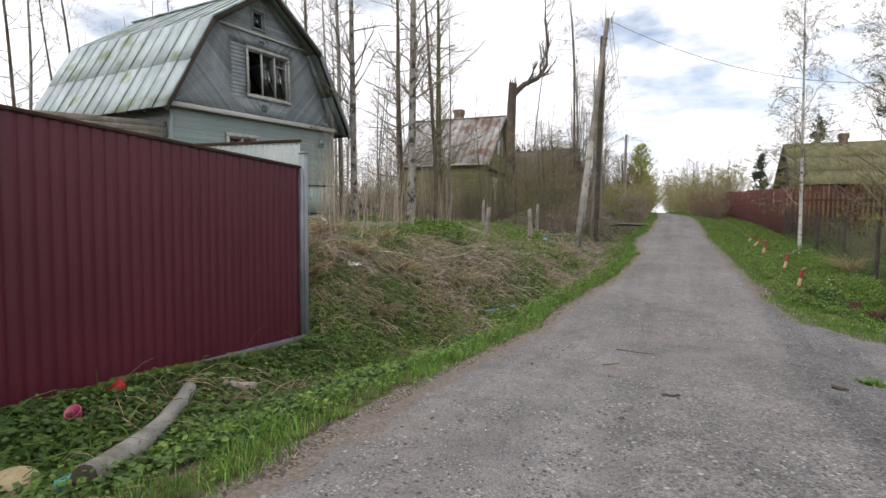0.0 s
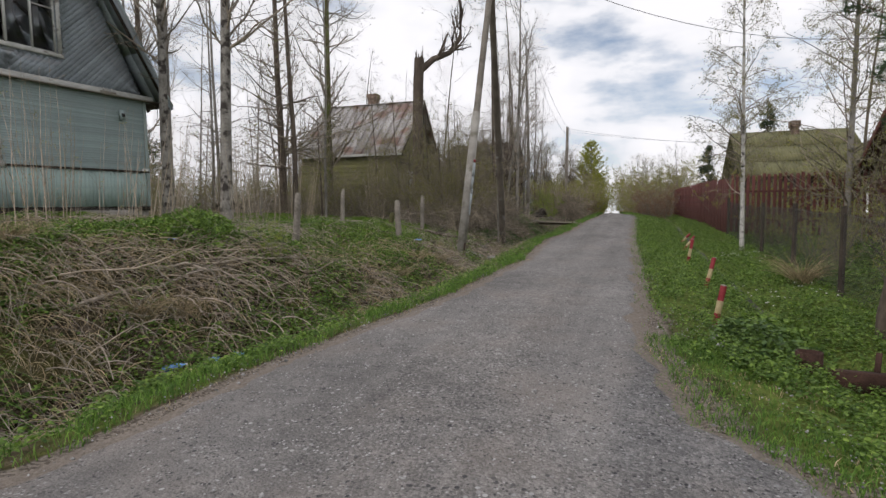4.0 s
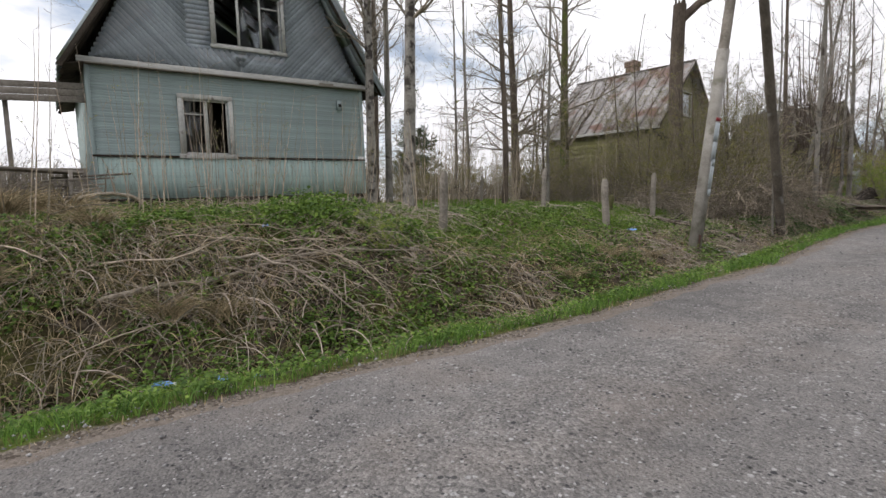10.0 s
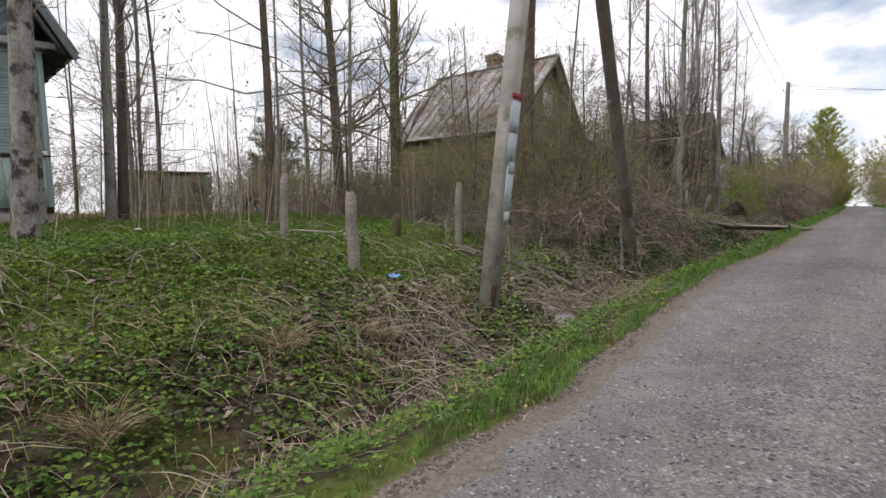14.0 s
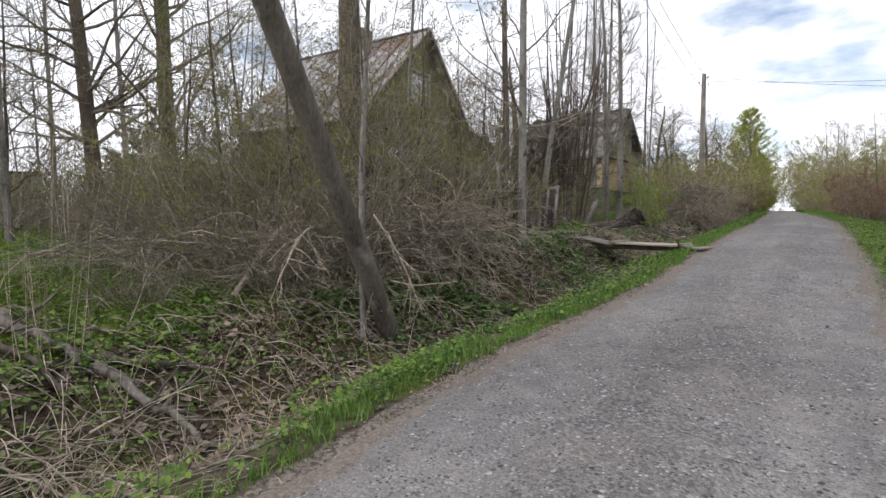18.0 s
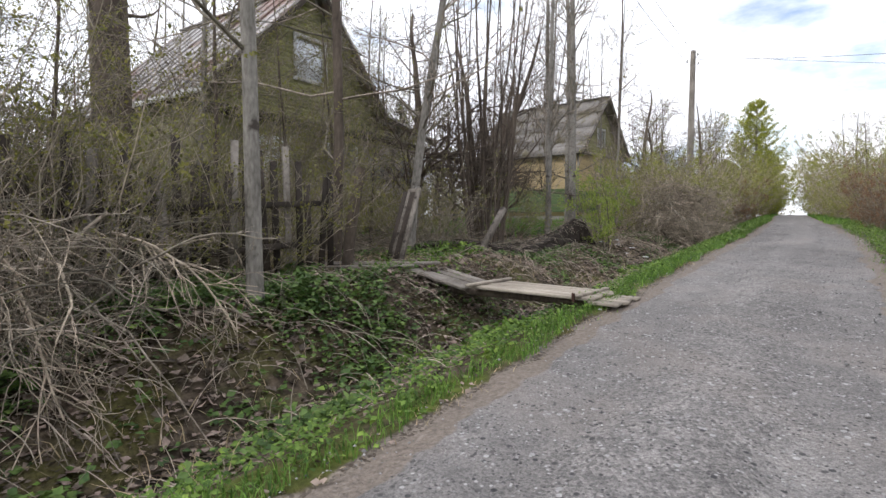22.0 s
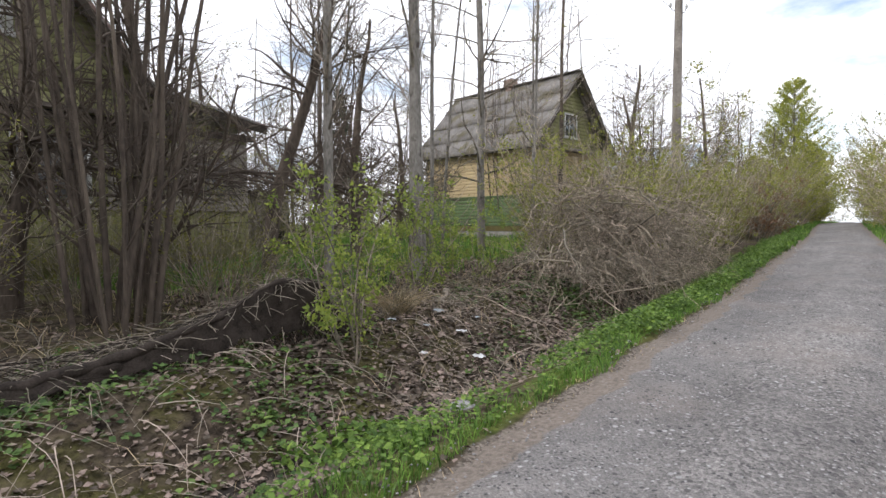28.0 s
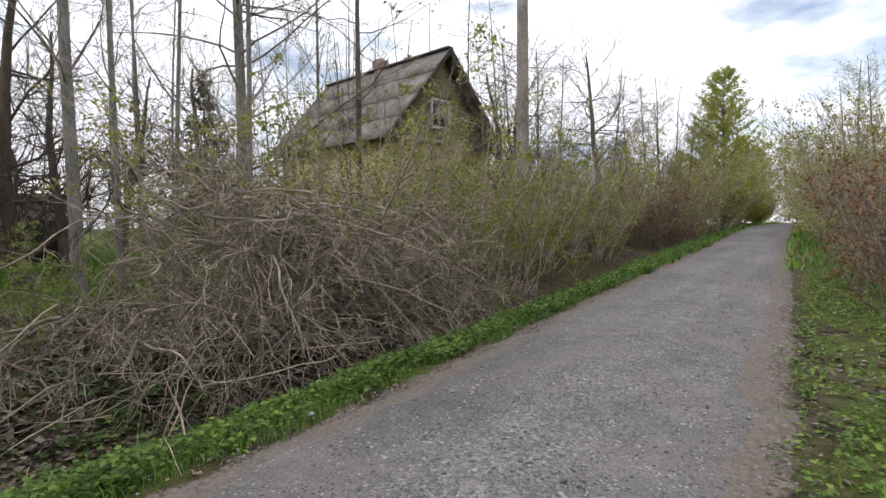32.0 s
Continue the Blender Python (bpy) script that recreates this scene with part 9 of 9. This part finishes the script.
def blossom(x, y, r, n, label):
    rng = np.random.default_rng(int(abs(x) * 50 + y))
    a, q = rng.uniform(0, 6.283, n), r * np.sqrt(rng.random(n))
    px, py = x + np.cos(a) * q, y + np.sin(a) * q
    c = np.repeat(np.stack([px, py, land(px, py) + rng.uniform(.10, .20, n)], 1), 5, 0)
    V, F = leaf_quads(rng, c, np.full(len(c), .024), 0, .85, .8)
    tagged(new("white_flowers", mesh_from("white_flowers", V, [F], CHALK)), label, "flowers", kind="stuff")


leafy_clump(-3.35, 22.1, .35, .16, 420, WEED, "low leaves under white flowers by the pole")
blossom(-3.35, 22.1, .32, 34, "white wood anemones at the foot of the pole")
blossom(4.2, 22.0, .8, 60, "tiny white flowers in the verge")
blossom(4.0, 16.5, .9, 30, "tiny white flowers in the verge")


def stick(x0, y0, x1, y1, r, label, m=None):
    k = np.linspace(0, 1, 6)
    x, y = x0 + (x1 - x0) * k, y0 + (y1 - y0) * k + .02 * np.sin(k * 9)
    z = table(ROAD_Z, y) + .045
    ob = part("stick", Geo().tube(np.stack([x, y, z], 1), r * np.linspace(1, .5, 6), 6), m or BARK_DARK)
    tagged(ob, label, "stick", "sticks on the lane")


stick(-.47, 7.02, .05, 6.9, .008, "thin brown stick lying on the gravel")
stick(-.5, 5.9, -.36, 6.1, .007, "short brown twig lying on the gravel")
stick(.1, 4.9, .24, 4.96, .012, "short dark stick lying on the gravel")
stick(1.55, 6.1, 1.66, 6.0, .02, "dark lump of bark lying on the gravel")


def wood_debris():
    rng = random.Random(15)
    top = thing("wood_debris", pose(-9.6, 10.4, zat(-9.6, 10.4)), "broken grey boards and a collapsed bench beside the house", "debris")
    for k in range(7):
        a = rng.uniform(-.5, .5)
        part("board", Geo().beam((rng.uniform(-.6, .6), -1.2 + k * .25, .05 + .10 * k), (rng.uniform(-.6, .6), .6 + .2 * a + k * .12, .25 + .08 * k), .13, .025), GREYWOOD, top)
    for x, y in ((-.4, -.6), (.4, -.6), (-.4, .5), (.4, .5)):
        part("leg", Geo().beam((x, y, -.1), (x + .05, y, .75), .06, .06), GREYWOOD, top)
    part("seat", Geo().beam((0, -.8, .78), (0, .7, .74), .7, .04), GREYWOOD, top)


wood_debris()
